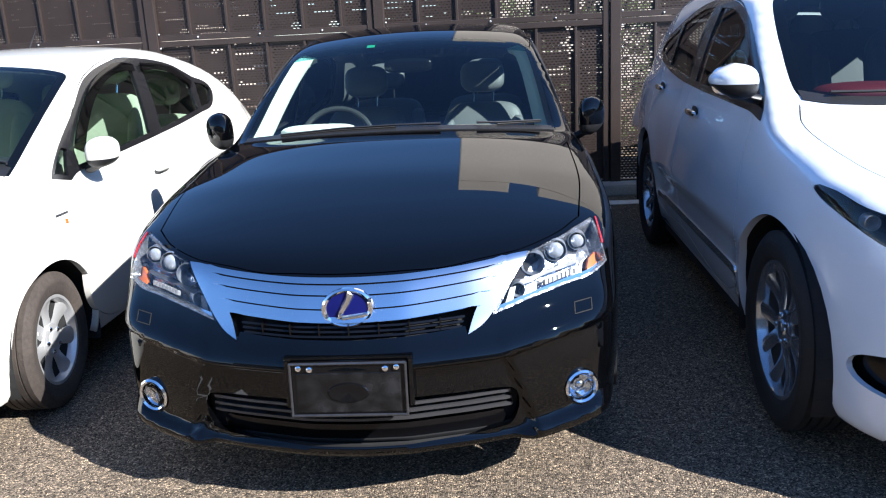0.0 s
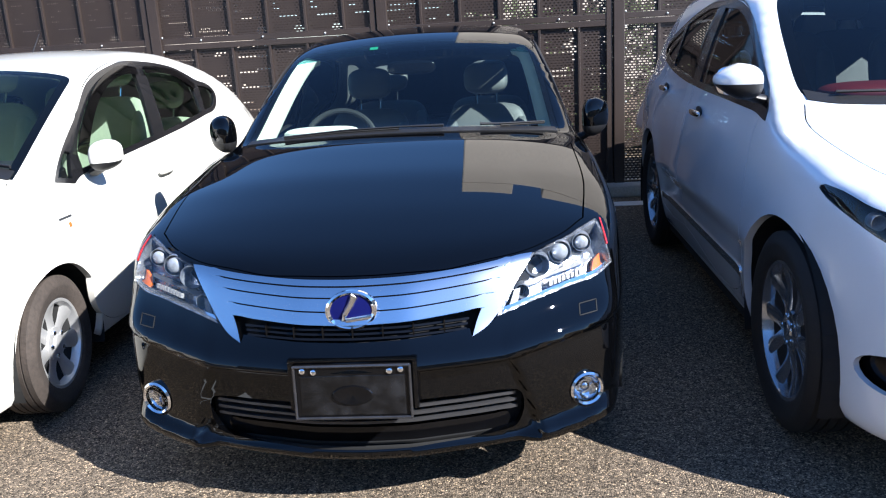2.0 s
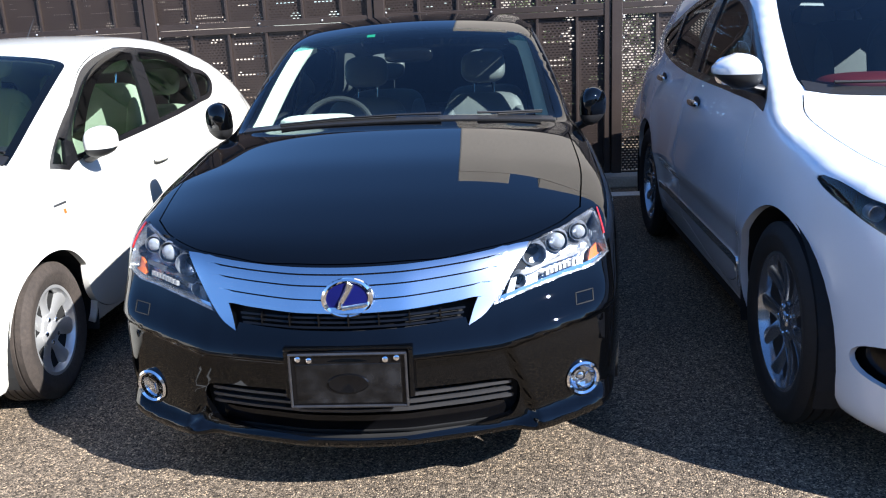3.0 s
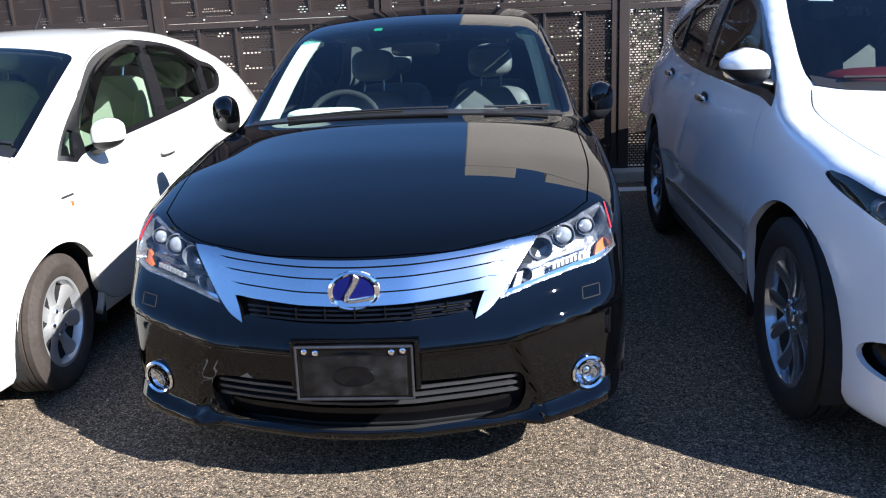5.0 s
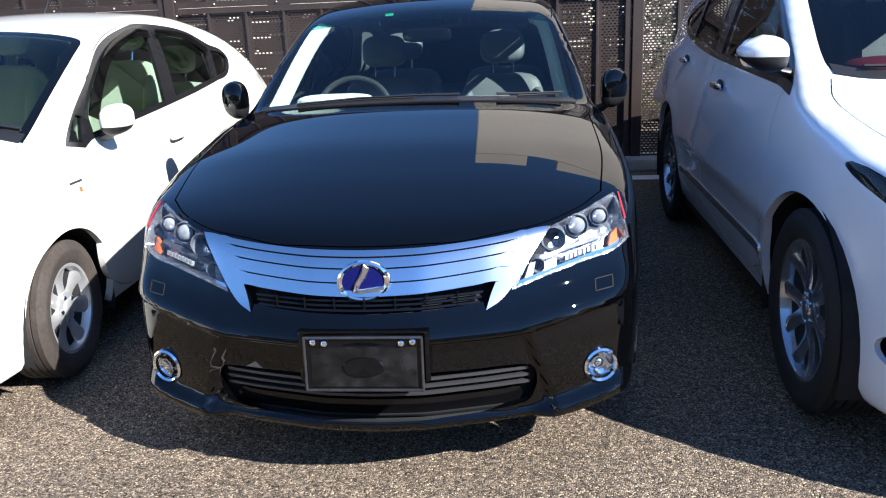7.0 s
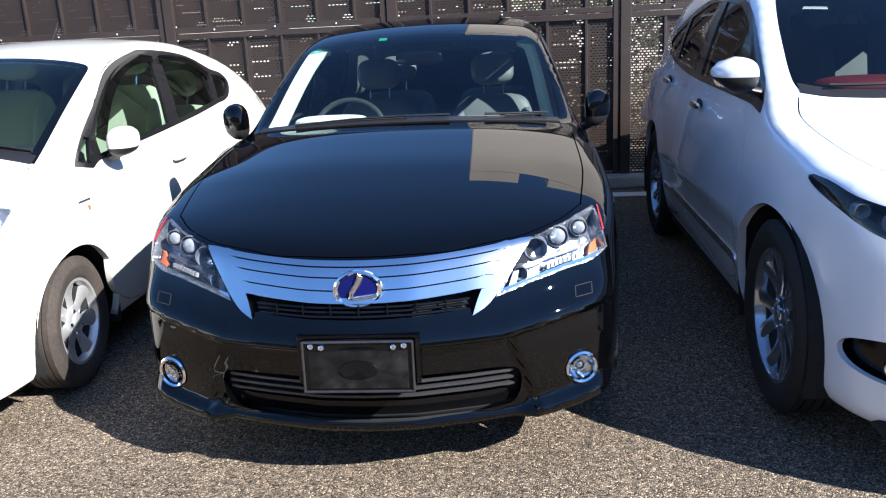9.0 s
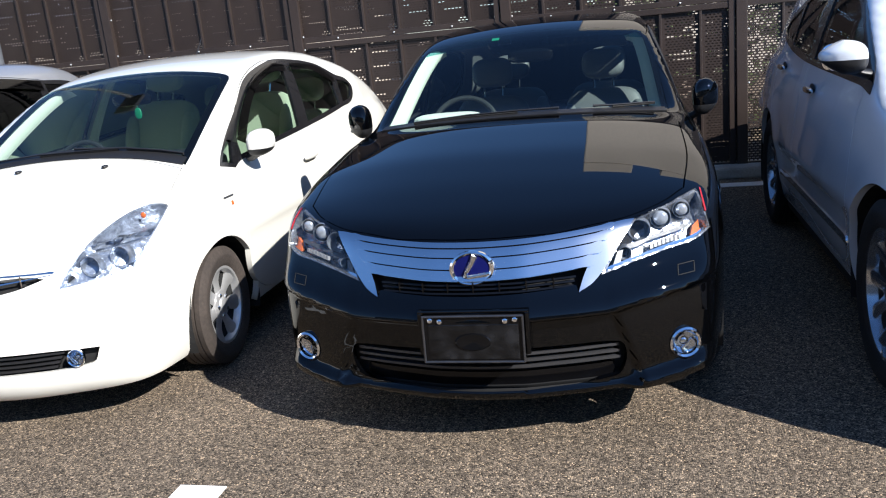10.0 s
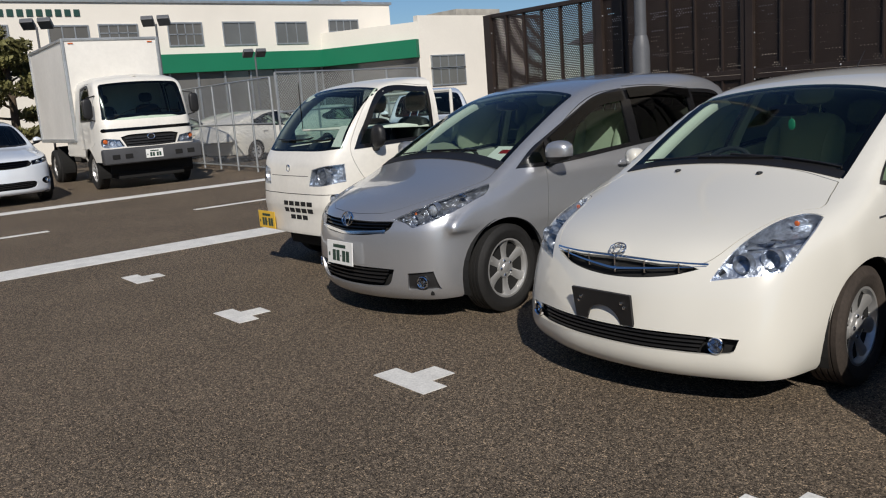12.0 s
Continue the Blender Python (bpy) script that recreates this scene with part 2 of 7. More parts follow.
def tube(bm, pts, r, n=8, flat=1.0):
    """A rod along points; r may be a list. flat squeezes it along z."""
    pts = [Vector(p) for p in pts]
    rr = r if isinstance(r, (list, tuple)) else [r] * len(pts)
    rings = []
    for k, p in enumerate(pts):
        d = (pts[min(k + 1, len(pts) - 1)] - pts[max(k - 1, 0)]).normalized()
        s = d.cross(Vector((0, 0, 1)) if abs(d.z) < 0.95 else Vector((1, 0, 0))).normalized()
        u = s.cross(d)
        rings.append([bm.verts.new(p + rr[k] * (math.cos(a) * s + flat * math.sin(a) * u)) for a in (2 * math.pi * j / n for j in range(n))])
    for a, b in zip(rings, rings[1:]):
        for j in range(n):
            bm.faces.new((a[j], a[(j + 1) % n], b[(j + 1) % n], b[j]))
    bm.faces.new(rings[0])
    bm.faces.new(rings[-1])
    return bm


def blob(bm, centre, size, power=3.0, nu=24, nv=14, m=None):
    """A rounded cushion: a superellipsoid."""
    def s(v, e):
        return math.copysign(abs(v) ** e, v)
    e = 2.0 / power
    rows = []
    for i in range(nv + 1):
        b = -math.pi / 2 + math.pi * i / nv
        rows.append([Vector((size[0] * s(math.cos(b), e) * s(math.cos(a), e), size[1] * s(math.cos(b), e) * s(math.sin(a), e), size[2] * s(math.sin(b), e)))
                     for a in (2 * math.pi * k / nu for k in range(nu))])
    vs = [[bm.verts.new((m @ p if m is not None else p) + Vector(centre)) for p in row] for row in rows[1:-1]]
    lo = bm.verts.new((m @ rows[0][0] if m is not None else rows[0][0]) + Vector(centre))
    hi = bm.verts.new((m @ rows[-1][0] if m is not None else rows[-1][0]) + Vector(centre))
    for a, b in zip(vs, vs[1:]):
        for k in range(nu):
            bm.faces.new((a[k], a[(k + 1) % nu], b[(k + 1) % nu], b[k]))
    for k in range(nu):
        bm.faces.new((vs[0][(k + 1) % nu], vs[0][k], lo))
        bm.faces.new((vs[-1][k], vs[-1][(k + 1) % nu], hi))
    return bm


# ---- car bodies: a smooth solid from profiles, cut into panels ----
def table(points, soft=0.03):
    """A smooth curve through a few (at, value) points."""
    a, v = np.array(points, float).T
    step = 0.004
    xs = np.arange(a[0] - 0.8, a[-1] + 0.8, step)
    lo = v[0] + (v[1] - v[0]) / (a[1] - a[0]) * (xs - a[0])
    hi = v[-1] + (v[-1] - v[-2]) / (a[-1] - a[-2]) * (xs - a[-1])
    ys = np.where(xs < a[0], lo, np.where(xs > a[-1], hi, np.interp(xs, a, v)))
    n = max(1, int(3 * soft / step))
    k = np.exp(-0.5 * (np.arange(-n, n + 1) * step / soft) ** 2)
    ys = np.convolve(np.pad(ys, n, mode="reflect", reflect_type="odd"), k / k.sum(), mode="valid")
    return lambda t: np.interp(t, xs, ys)


def hard(terms, k):
    """Smooth maximum."""
    s = np.stack(terms)
    top = s.max(0)
    return top + k * np.log(np.exp((s - top) / k).sum(0))


class Body:
    def __init__(self, spec):
        self.s = spec
        soft = spec.get("soft", {})
        self.t = {n: table(spec[n], soft.get(n, d)) for n, d in
                  (("nose", 0.02), ("bow", 0.05), ("tail", 0.04), ("plan", 0.15), ("side", 0.05), ("deck", 0.07), ("roof", 0.11), ("cabin", 0.07))}
        self.zc, self.yc = spec.get("zc", 0.42), spec.get("yc", 1.3)
        self.bulge = spec.get("bulge", 0.015)

    def f(self, p):
        """Below 0 inside the body."""
        s, t = self.s, self.t
        x, y, z = np.abs(p[:, 0]), p[:, 1], p[:, 2]
        w = t["plan"](y) - t["side"](z)
        for yw in s["axles"]:
            d = np.hypot(y - yw, z - s["wheel_r"])
            w = w + self.bulge * np.exp(-((d - s["wheel_r"] - 0.05) / 0.10) ** 2) * (d > 0)
        cr = s.get("deck_crown", (0.05, 0.77, 2.4))
        top = t["deck"](y) - cr[0] * (x / cr[1]) ** cr[2]
        if "ridge" in s:
            h, at, wide = s["ridge"]
            top = top - h * (1 / (1 + np.exp((x - at) / wide)))
        front = t["nose"](z) + t["bow"](x)
        if "relief" in s:
            front = front - s["relief"](x, z)
        low = hard([x - w, (z - top) * 0.9, s["floor"] - z, front - y, y - t["tail"](z) + 0.9 * t["bow"](x)], s.get("round", 0.022))
        rc = s.get("roof_crown", (0.03, 0.55, 2.0))
        cab = hard([(x - t["cabin"](z) * np.interp(y, *s["taper"])) * 0.95, (z - t["roof"](y) + rc[0] * (x / rc[1]) ** rc[2]) * 0.85, 0.6 - z] + [t["nose"](z) + t["bow"](x) - y if s.get("cab") else s["roof"][0][0] + 0.04 - y], s.get("cab_round", 0.022))
        k = s.get("blend", 0.02)
        return -hard([-low, -cab], k)

    def cast(self, o, d, far=2.6):
        o, d = np.broadcast_to(o, d.shape).astype(float), d / np.linalg.norm(d, axis=1, keepdims=True)
        n = 64
        lo, hi, found = np.zeros(len(d)), np.full(len(d), far), np.zeros(len(d), bool)
        for i in range(1, n + 1):
            r = far * i / n
            out = (self.f(o + d * r) > 0) & ~found
            hi[out], lo[out] = r, far * (i - 1) / n
            found |= out
        for _ in range(18):
            mid = (lo + hi) / 2
            out = self.f(o + d * mid[:, None]) > 0
            hi, lo = np.where(out, mid, hi), np.where(out, lo, mid)
        return o + d * hi[:, None]

    def tube(self, uv):
        """Flat coordinates round the length axis (y, angle * 0.8) to the skin."""
        uv = np.asarray(uv, float)
        a = uv[:, 1] / 0.8
        o = np.stack([0 * a, uv[:, 0], 0 * a + self.zc], 1)
        return self.cast(o, np.stack([np.sin(a), 0 * a, np.cos(a)], 1))

    def to_tube(self, p):
        p = np.asarray(p, float)
        return np.stack([p[:, 1], 0.8 * np.arctan2(p[:, 0], p[:, 2] - self.zc)], 1)

    def belt(self, uv):
        """Flat coordinates round the nose (angle * 1.1, height) to the skin."""
        uv = np.asarray(uv, float)
        a = uv[:, 0] / 1.1
        o = np.stack([0 * a, 0 * a + self.yc, uv[:, 1]], 1)
        return self.cast(o, np.stack([np.sin(a), -np.cos(a), 0 * a], 1))

    def to_belt(self, p):
        p = np.asarray(p, float)
        return np.stack([1.1 * np.arctan2(p[:, 0], self.yc - p[:, 1]), p[:, 2]], 1)

    def stern(self, uv):
        """The same round the tail."""
        uv = np.asarray(uv, float)
        a = uv[:, 0] / 1.1
        o = np.stack([0 * a, 0 * a + self.s["end"] - 1.2, uv[:, 1]], 1)
        return self.cast(o, np.stack([np.sin(a), np.cos(a), 0 * a], 1))

    def to_stern(self, p):
        p = np.asarray(p, float)
        return np.stack([1.1 * np.arctan2(p[:, 0], p[:, 1] - self.s["end"] + 1.2), p[:, 2]], 1)

    def normal(self, p):
        e = 2e-3
        g = np.stack([self.f(p + e * a) - self.f(p - e * a) for a in np.eye(3)], 1)
        return g / np.linalg.norm(g, axis=1, keepdims=True)

    # places on the skin from two coordinates of a view
    def side_xyz(self, yz, sign=1):
        yz = np.asarray(yz, float)
        o = np.stack([0 * yz[:, 0], yz[:, 0], yz[:, 1]], 1)
        return self.cast(o, np.tile([float(sign), 0, 0], (len(yz), 1)))

    def top_xyz(self, xy):
        xy = np.asarray(xy, float)
        o = np.stack([xy[:, 0], xy[:, 1], 0 * xy[:, 0] + 0.55], 1)
        return self.cast(o, np.tile([0, 0, 1.0], (len(xy), 1)))

    def front_xyz(self, xz, back=0.9):
        xz = np.asarray(xz, float)
        o = np.stack([xz[:, 0], 0 * xz[:, 0] + back, xz[:, 1]], 1)
        return self.cast(o, np.tile([0, -1.0, 0], (len(xz), 1)))


def curve(points, step=0.03, closed=True, corner=35):
    """A smooth line through points: rounded where it bends gently, kept where a point is marked by a third value."""
    pts = [np.array(p[:2], float) for p in points]
    sharp = [len(p) > 2 for p in points]
    n = len(pts)
    out = []
    for i in range(n if closed else n - 1):
        p1, p2 = pts[i], pts[(i + 1) % n]
        p0, p3 = (pts[i - 1], pts[(i + 2) % n]) if closed else (pts[max(i - 1, 0)], pts[min(i + 2, n - 1)])
        d1 = (p2 - p1) if sharp[i] else 0.5 * (p2 - p0)
        d2 = (p2 - p1) if sharp[(i + 1) % n] else 0.5 * (p3 - p1)
        ln = np.linalg.norm(p2 - p1)
        for v, w in ((d1, 1), (d2, 1)):
            m = np.linalg.norm(v)
            if m > 1e-9:
                v *= ln / m
        m = max(1, int(math.ceil(ln / step)))
        for k in range(m):
            t = k / m
            out.append((2 * t**3 - 3 * t**2 + 1) * p1 + (t**3 - 2 * t**2 + t) * d1 + (3 * t**2 - 2 * t**3) * p2 + (t**3 - t**2) * d2)
    if not closed:
        out.append(pts[-1])
    return np.array(out)


def inside(poly, q):
    x, y = q[:, 0], q[:, 1]
    ok = np.zeros(len(q), bool)
    for (x1, y1), (x2, y2) in zip(poly, np.roll(poly, -1, 0)):
        cross = (y1 > y) != (y2 > y)
        with np.errstate(divide="ignore", invalid="ignore"):
            ok ^= cross & (x < (x2 - x1) * (y - y1) / (y2 - y1) + x1)
    return ok


def near(poly, q):
    best = np.full(len(q), 1e9)
    for a, b in zip(poly, np.roll(poly, -1, 0)):
        ab = b - a
        t = np.clip(((q - a) @ ab) / max(ab @ ab, 1e-12), 0, 1)
        best = np.minimum(best, np.linalg.norm(q - a - t[:, None] * ab, axis=1))
    return best


def grow(poly, by):
    """A closed line moved outwards (inwards: minus)."""
    poly = np.asarray(poly)
    area = np.sum(poly[:, 0] * np.roll(poly[:, 1], -1) - np.roll(poly[:, 0], -1) * poly[:, 1])
    d = np.roll(poly, -1, 0) - np.roll(poly, 1, 0)
    d /= np.maximum(np.linalg.norm(d, axis=1, keepdims=True), 1e-9)
    return poly + by * math.copysign(1, area) * np.stack([d[:, 1], -d[:, 0]], 1)


from mathutils.geometry import delaunay_2d_cdt


def panel(body, how, outline, mat, name, parent=None, holes=(), step=0.03, lift=0.0, thick=0.012, label="", back=None):
    """A piece of the body's skin within an outline of flat coordinates, with holes, an edge turned inwards, and an inner face."""
    outline = np.asarray(outline)
    lo, hi = outline.min(0), outline.max(0)
    gx, gy = np.meshgrid(np.arange(lo[0], hi[0], step), np.arange(lo[1], hi[1], step))
    gx = gx + (np.arange(len(gx)) % 2)[:, None] * step * 0.5
    g = np.stack([gx.ravel(), gy.ravel()], 1)
    g = g[inside(outline, g) & (near(outline, g) > 0.55 * step)]
    for h in holes:
        g = g[~inside(h, g)]
        g = g[near(h, g) > 0.5 * step] if len(g) else g
    pts, edges = [], []
    for loop in (outline, *holes):
        s = len(pts)
        pts += [Vector(p) for p in loop]
        edges += [(s + i, s + (i + 1) % len(loop)) for i in range(len(loop))]
    pts += [Vector(p) for p in g]
    vs, _, fs, _, _, _ = delaunay_2d_cdt(pts, edges, [], 0, 1e-6)
    vs = np.array([tuple(v) for v in vs])
    tri = np.array([f for f in fs if len(f) == 3])
    c = vs[tri].mean(1)
    ok = inside(outline, c)
    for h in holes:
        ok &= ~inside(h, c)
    tri = tri[ok]
    used = np.unique(tri)
    vs, tri = vs[used], np.searchsorted(used, tri)
    p = {"tube": body.tube, "belt": body.belt, "stern": body.stern}[how](vs)
    nrm = body.normal(p)
    fn = np.cross(p[tri[:, 1]] - p[tri[:, 0]], p[tri[:, 2]] - p[tri[:, 0]])
    flip = (fn * nrm[tri[:, 0]]).sum(1) < 0
    tri[flip] = tri[flip][:, ::-1]
    p = p + lift * nrm
    n = len(p)
    count = {}
    for a, b, c3 in tri.tolist():
        for e in ((a, b), (b, c3), (c3, a)):
            count[e] = 1
    rim = [e for e in count if (e[1], e[0]) not in count]
    ring = sorted({v for e in rim for v in e})
    at = {v: i for i, v in enumerate(ring)}
    verts = np.vstack([p, p[ring], p[ring] - thick * nrm[ring]])
    faces = tri.tolist() + [(n + at[b], n + at[a], n + len(ring) + at[a], n + len(ring) + at[b]) for a, b in rim]
    normals = np.vstack([nrm, np.zeros((2 * len(ring), 3))])
    index = [0] * len(faces)
    mats = [mat]
    if back is not None:
        s = len(verts)
        verts = np.vstack([verts, p - thick * nrm])
        faces += [(s + c3, s + b, s + a) for a, b, c3 in tri.tolist()]
        normals = np.vstack([normals, -nrm])
        mats = [mat, back]
        index += [1] * len(tri)
    ob = link(name, verts, faces, mat, parent, label, mats=mats, index=index)
    ob.data.normals_split_custom_set_from_vertices([tuple(v) for v in normals])
    return ob


def mirror(points):
    return [(-p[0], *p[1:]) for p in reversed(points)]


def wheel(parent, at, r, width, rim_r, style, tyre_mat, alloy, side=1, turn=0.0):
    """One road wheel under a car: tyre with tread grooves, rim with spokes, hub cap and bolts. side: +1 faces +x."""
    hub = bpy.data.objects.new("wheel", None)
    scene.collection.objects.link(hub)
    hub.parent = parent
    hub.matrix_local = pose(*at, 0, 0, (0 if side > 0 else 180) + turn)
    w = width / 2
    bm = bmesh.new()
    prof = [(-w * 0.8, rim_r - 0.005), (-w * 0.98, rim_r + 0.02), (-w * 1.05, (rim_r + r) / 2), (-w, r - 0.03), (-w * 0.88, r - 0.008)]
    for k in range(-2, 3):
        c = k * w * 0.34
        prof += [(c - w * 0.13, r), (c + w * 0.13, r), (c + w * 0.14, r - 0.007), (c + w * 0.20, r - 0.007)]
    prof = prof[:-2] + [(w * 0.88, r - 0.008), (w, r - 0.03), (w * 1.05, (rim_r + r) / 2 + 0.01), (w * 1.03, (rim_r + r) / 2), (w * 0.98, rim_r + 0.022), (w * 0.93, rim_r + 0.008), (w * 0.8, rim_r - 0.005)]
    lathe(bm, prof, 64, closed=True)
    part("tyre", bm, tyre_mat, hub, smooth=True, angle=40)
    bm = bmesh.new()
    lathe(bm, [(w * 0.82, rim_r + 0.006), (w * 0.86, rim_r + 0.004), (w * 0.85, rim_r - 0.012), (w * 0.6, rim_r - 0.022), (-w * 0.8, rim_r - 0.03), (-w * 0.82, rim_r), (w * 0.4, rim_r - 0.01)], 56, closed=True)
    rim = part("rim", bm, alloy, hub, smooth=True)
    # near-black barrel and back disc: shade between the spokes put into the colour
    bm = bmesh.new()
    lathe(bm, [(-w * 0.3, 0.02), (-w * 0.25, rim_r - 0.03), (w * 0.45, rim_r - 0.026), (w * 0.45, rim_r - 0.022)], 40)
    part("shaded_barrel", bm, DARK, rim, smooth=True)
    n, wide0, wide1, twin = style
    for k in range(n):
        bm = bmesh.new()
        for off in ((-0.5, 0.5) if twin else (0,)):
            f0, f1 = w * 0.62, w * 0.80
            r0, r1 = 0.045, rim_r - 0.004
            o0, o1 = off * wide0 * (0.9 if twin else 0), off * wide1 * (1.9 if twin else 0)
            a0, a1 = wide0 * (0.36 if twin else 0.5), wide1 * (0.42 if twin else 0.5)
            rows = []
            for i in range(7):
                t = i / 6
                rr, oo, aa = r0 + (r1 - r0) * t, o0 + (o1 - o0) * t, a0 + (a1 - a0) * t
                ff = f0 + (f1 - f0) * t - 0.018 * math.sin(math.pi * t)
                rows.append([bm.verts.new((x, oo + s * aa, rr)) for s, x in ((-1, ff - 0.035), (-0.94, ff - 0.006), (-0.55, ff), (0.55, ff), (0.94, ff - 0.006), (1, ff - 0.035))])
            for a, b in zip(rows, rows[1:]):
                for j in range(5):
                    bm.faces.new((a[j], a[j + 1], b[j + 1], b[j]))
            bm.faces.new(rows[0])
            bm.faces.new(rows[-1])
        bmesh.ops.transform(bm, matrix=pose(0, 0, 0, 360 * k / n), verts=bm.verts)
        part("spoke", bm, alloy, rim, smooth=True, angle=30)
    bm = bmesh.new()
    lathe(bm, [(w * 0.35, 0.075), (w * 0.6, 0.07), (w * 0.66, 0.055), (w * 0.66, 0.04), (w * 0.72, 0.036), (w * 0.76, 0.03), (w * 0.78, 0.001)], 32)
    part("hub_cap", bm, alloy, hub, smooth=True)
    for k in range(5):
        bm = bmesh.new()
        a = 2 * math.pi * (k + 0.5) / 5
        lathe(bm, [(w * 0.5, 0.011), (w * 0.69, 0.011), (w * 0.72, 0.008), (w * 0.72, 0.001)], 8, pose(0, 0.052 * math.cos(a), 0.052 * math.sin(a)))
        part("bolt", bm, CHROME, hub)
    bm = bmesh.new()
    lathe(bm, [(-0.02, 0.14), (0.0, 0.15), (0.012, 0.15), (0.014, 0.02)], 40)
    part("brake_disc", bm, ALLOY_DARK, hub, "grey cast-iron brake disc", smooth=True)
    bm = bmesh.new()
    box(bm, (-0.05, -0.05, 0.085), (0.04, 0.05, 0.165), 0.012, pose(0, 0, 0, 60))
    part("brake_caliper", bm, ALLOY_DARK, hub)
    return hub


def seat(parent, x, y, z, mat, wide=0.5, back=0.62, lean=18, head=True, depth=0.5):
    """A car seat that faces the nose: cushion, backrest with side bolsters, headrest."""
    s = bpy.data.objects.new("seat", None)
    scene.collection.objects.link(s)
    s.parent = parent
    s.matrix_local = pose(x, y, z)
    bm = bmesh.new()
    blob(bm, (0, 0, 0), (wide / 2, depth / 2, 0.09), 4)
    for k in (-1, 1):
        blob(bm, (k * wide * 0.42, 0, 0.05), (wide * 0.11, depth * 0.46, 0.07), 3)
    part("cushion", bm, mat, s, smooth=True)
    m = pose(0, 0, 0, -lean)
    bm = bmesh.new()
    blob(bm, (0, depth * 0.5 + 0.03 + math.sin(radians(lean)) * back / 2, back / 2 + 0.03), (wide / 2, 0.07, back / 2), 4.5, m=m)
    for k in (-1, 1):
        blob(bm, (k * wide * 0.42, depth * 0.5 - 0.02 + math.sin(radians(lean)) * back * 0.45, back * 0.45 + 0.03), (wide * 0.10, 0.07, back * 0.42), 3, m=m)
    part("backrest", bm, mat, s, smooth=True)
    if head:
        hy, hz = depth * 0.5 + 0.03 + math.sin(radians(lean)) * (back + 0.12), back + 0.17
        bm = bmesh.new()
        blob(bm, (0, hy, hz), (0.135, 0.05, 0.095), 3.2, m=m)
        part("headrest", bm, mat, s, smooth=True)
        for k in (-0.06, 0.06):
            bm = bmesh.new()
            tube(bm, [(k, hy - 0.05, hz - 0.17), (k, hy, hz - 0.05)], 0.007, 6)
            part("headrest_post", bm, CHROME, s)
    return s


def steering_wheel(parent, at, tilt=28, r=0.185):
    s = bpy.data.objects.new("steering_wheel", None)
    scene.collection.objects.link(s)
    s.parent = parent
    s.matrix_local = pose(*at, -tilt)
    bm = bmesh.new()
    n, k = 40, 10
    rings = [[bm.verts.new(((r + 0.015 * math.cos(b)) * math.cos(a), 0.015 * math.sin(b), (r + 0.015 * math.cos(b)) * math.sin(a))) for b in (2 * math.pi * j / k for j in range(k))]
             for a in (2 * math.pi * i / n for i in range(n))]
    for i in range(n):
        for j in range(k):
            bm.faces.new((rings[i][j], rings[(i + 1) % n][j], rings[(i + 1) % n][(j + 1) % k], rings[i][(j + 1) % k]))
    part("rim", bm, DASH, s, smooth=True)
    bm = bmesh.new()
    blob(bm, (0, -0.02, -0.01), (0.075, 0.035, 0.065), 3)
    part("hub", bm, DASH, s, smooth=True)
    for a, b in (((-0.06, 0, 0), (-r, 0, 0.01)), ((0.06, 0, 0), (r, 0, 0.01)), ((0, 0, -0.05), (0, 0, -r))):
        bm = bmesh.new()
        tube(bm, [a, b], [0.022, 0.016], 8, 0.5)
        part("spoke", bm, DASH, s)
    return s


GLOSS_TRIM = material("window_trim", (0.008, 0.008, 0.009), rough=0.25, coat=0.4, patch=0.1, patch_scale=4)


def empty(name, m=None, parent=None):
    e = new(name)
    if parent is not None:
        e.parent = parent
    if m is not None:
        e.matrix_basis = m
    return e


def arch(spec, n, lo, a0=None):
    """The wheel opening in the side view, from its front foot over the top to its rear foot."""
    yw, r, R = spec["axles"][n], spec["wheel_r"], spec["wheel_r"] + spec.get("arch", 0.055)
    s0 = math.asin(max(-1, min(1, (lo - r) / R)))
    start = math.pi - s0 if a0 is None else a0
    return [(yw + R * math.cos(a), r + R * math.sin(a)) for a in np.linspace(start, s0, 28)]


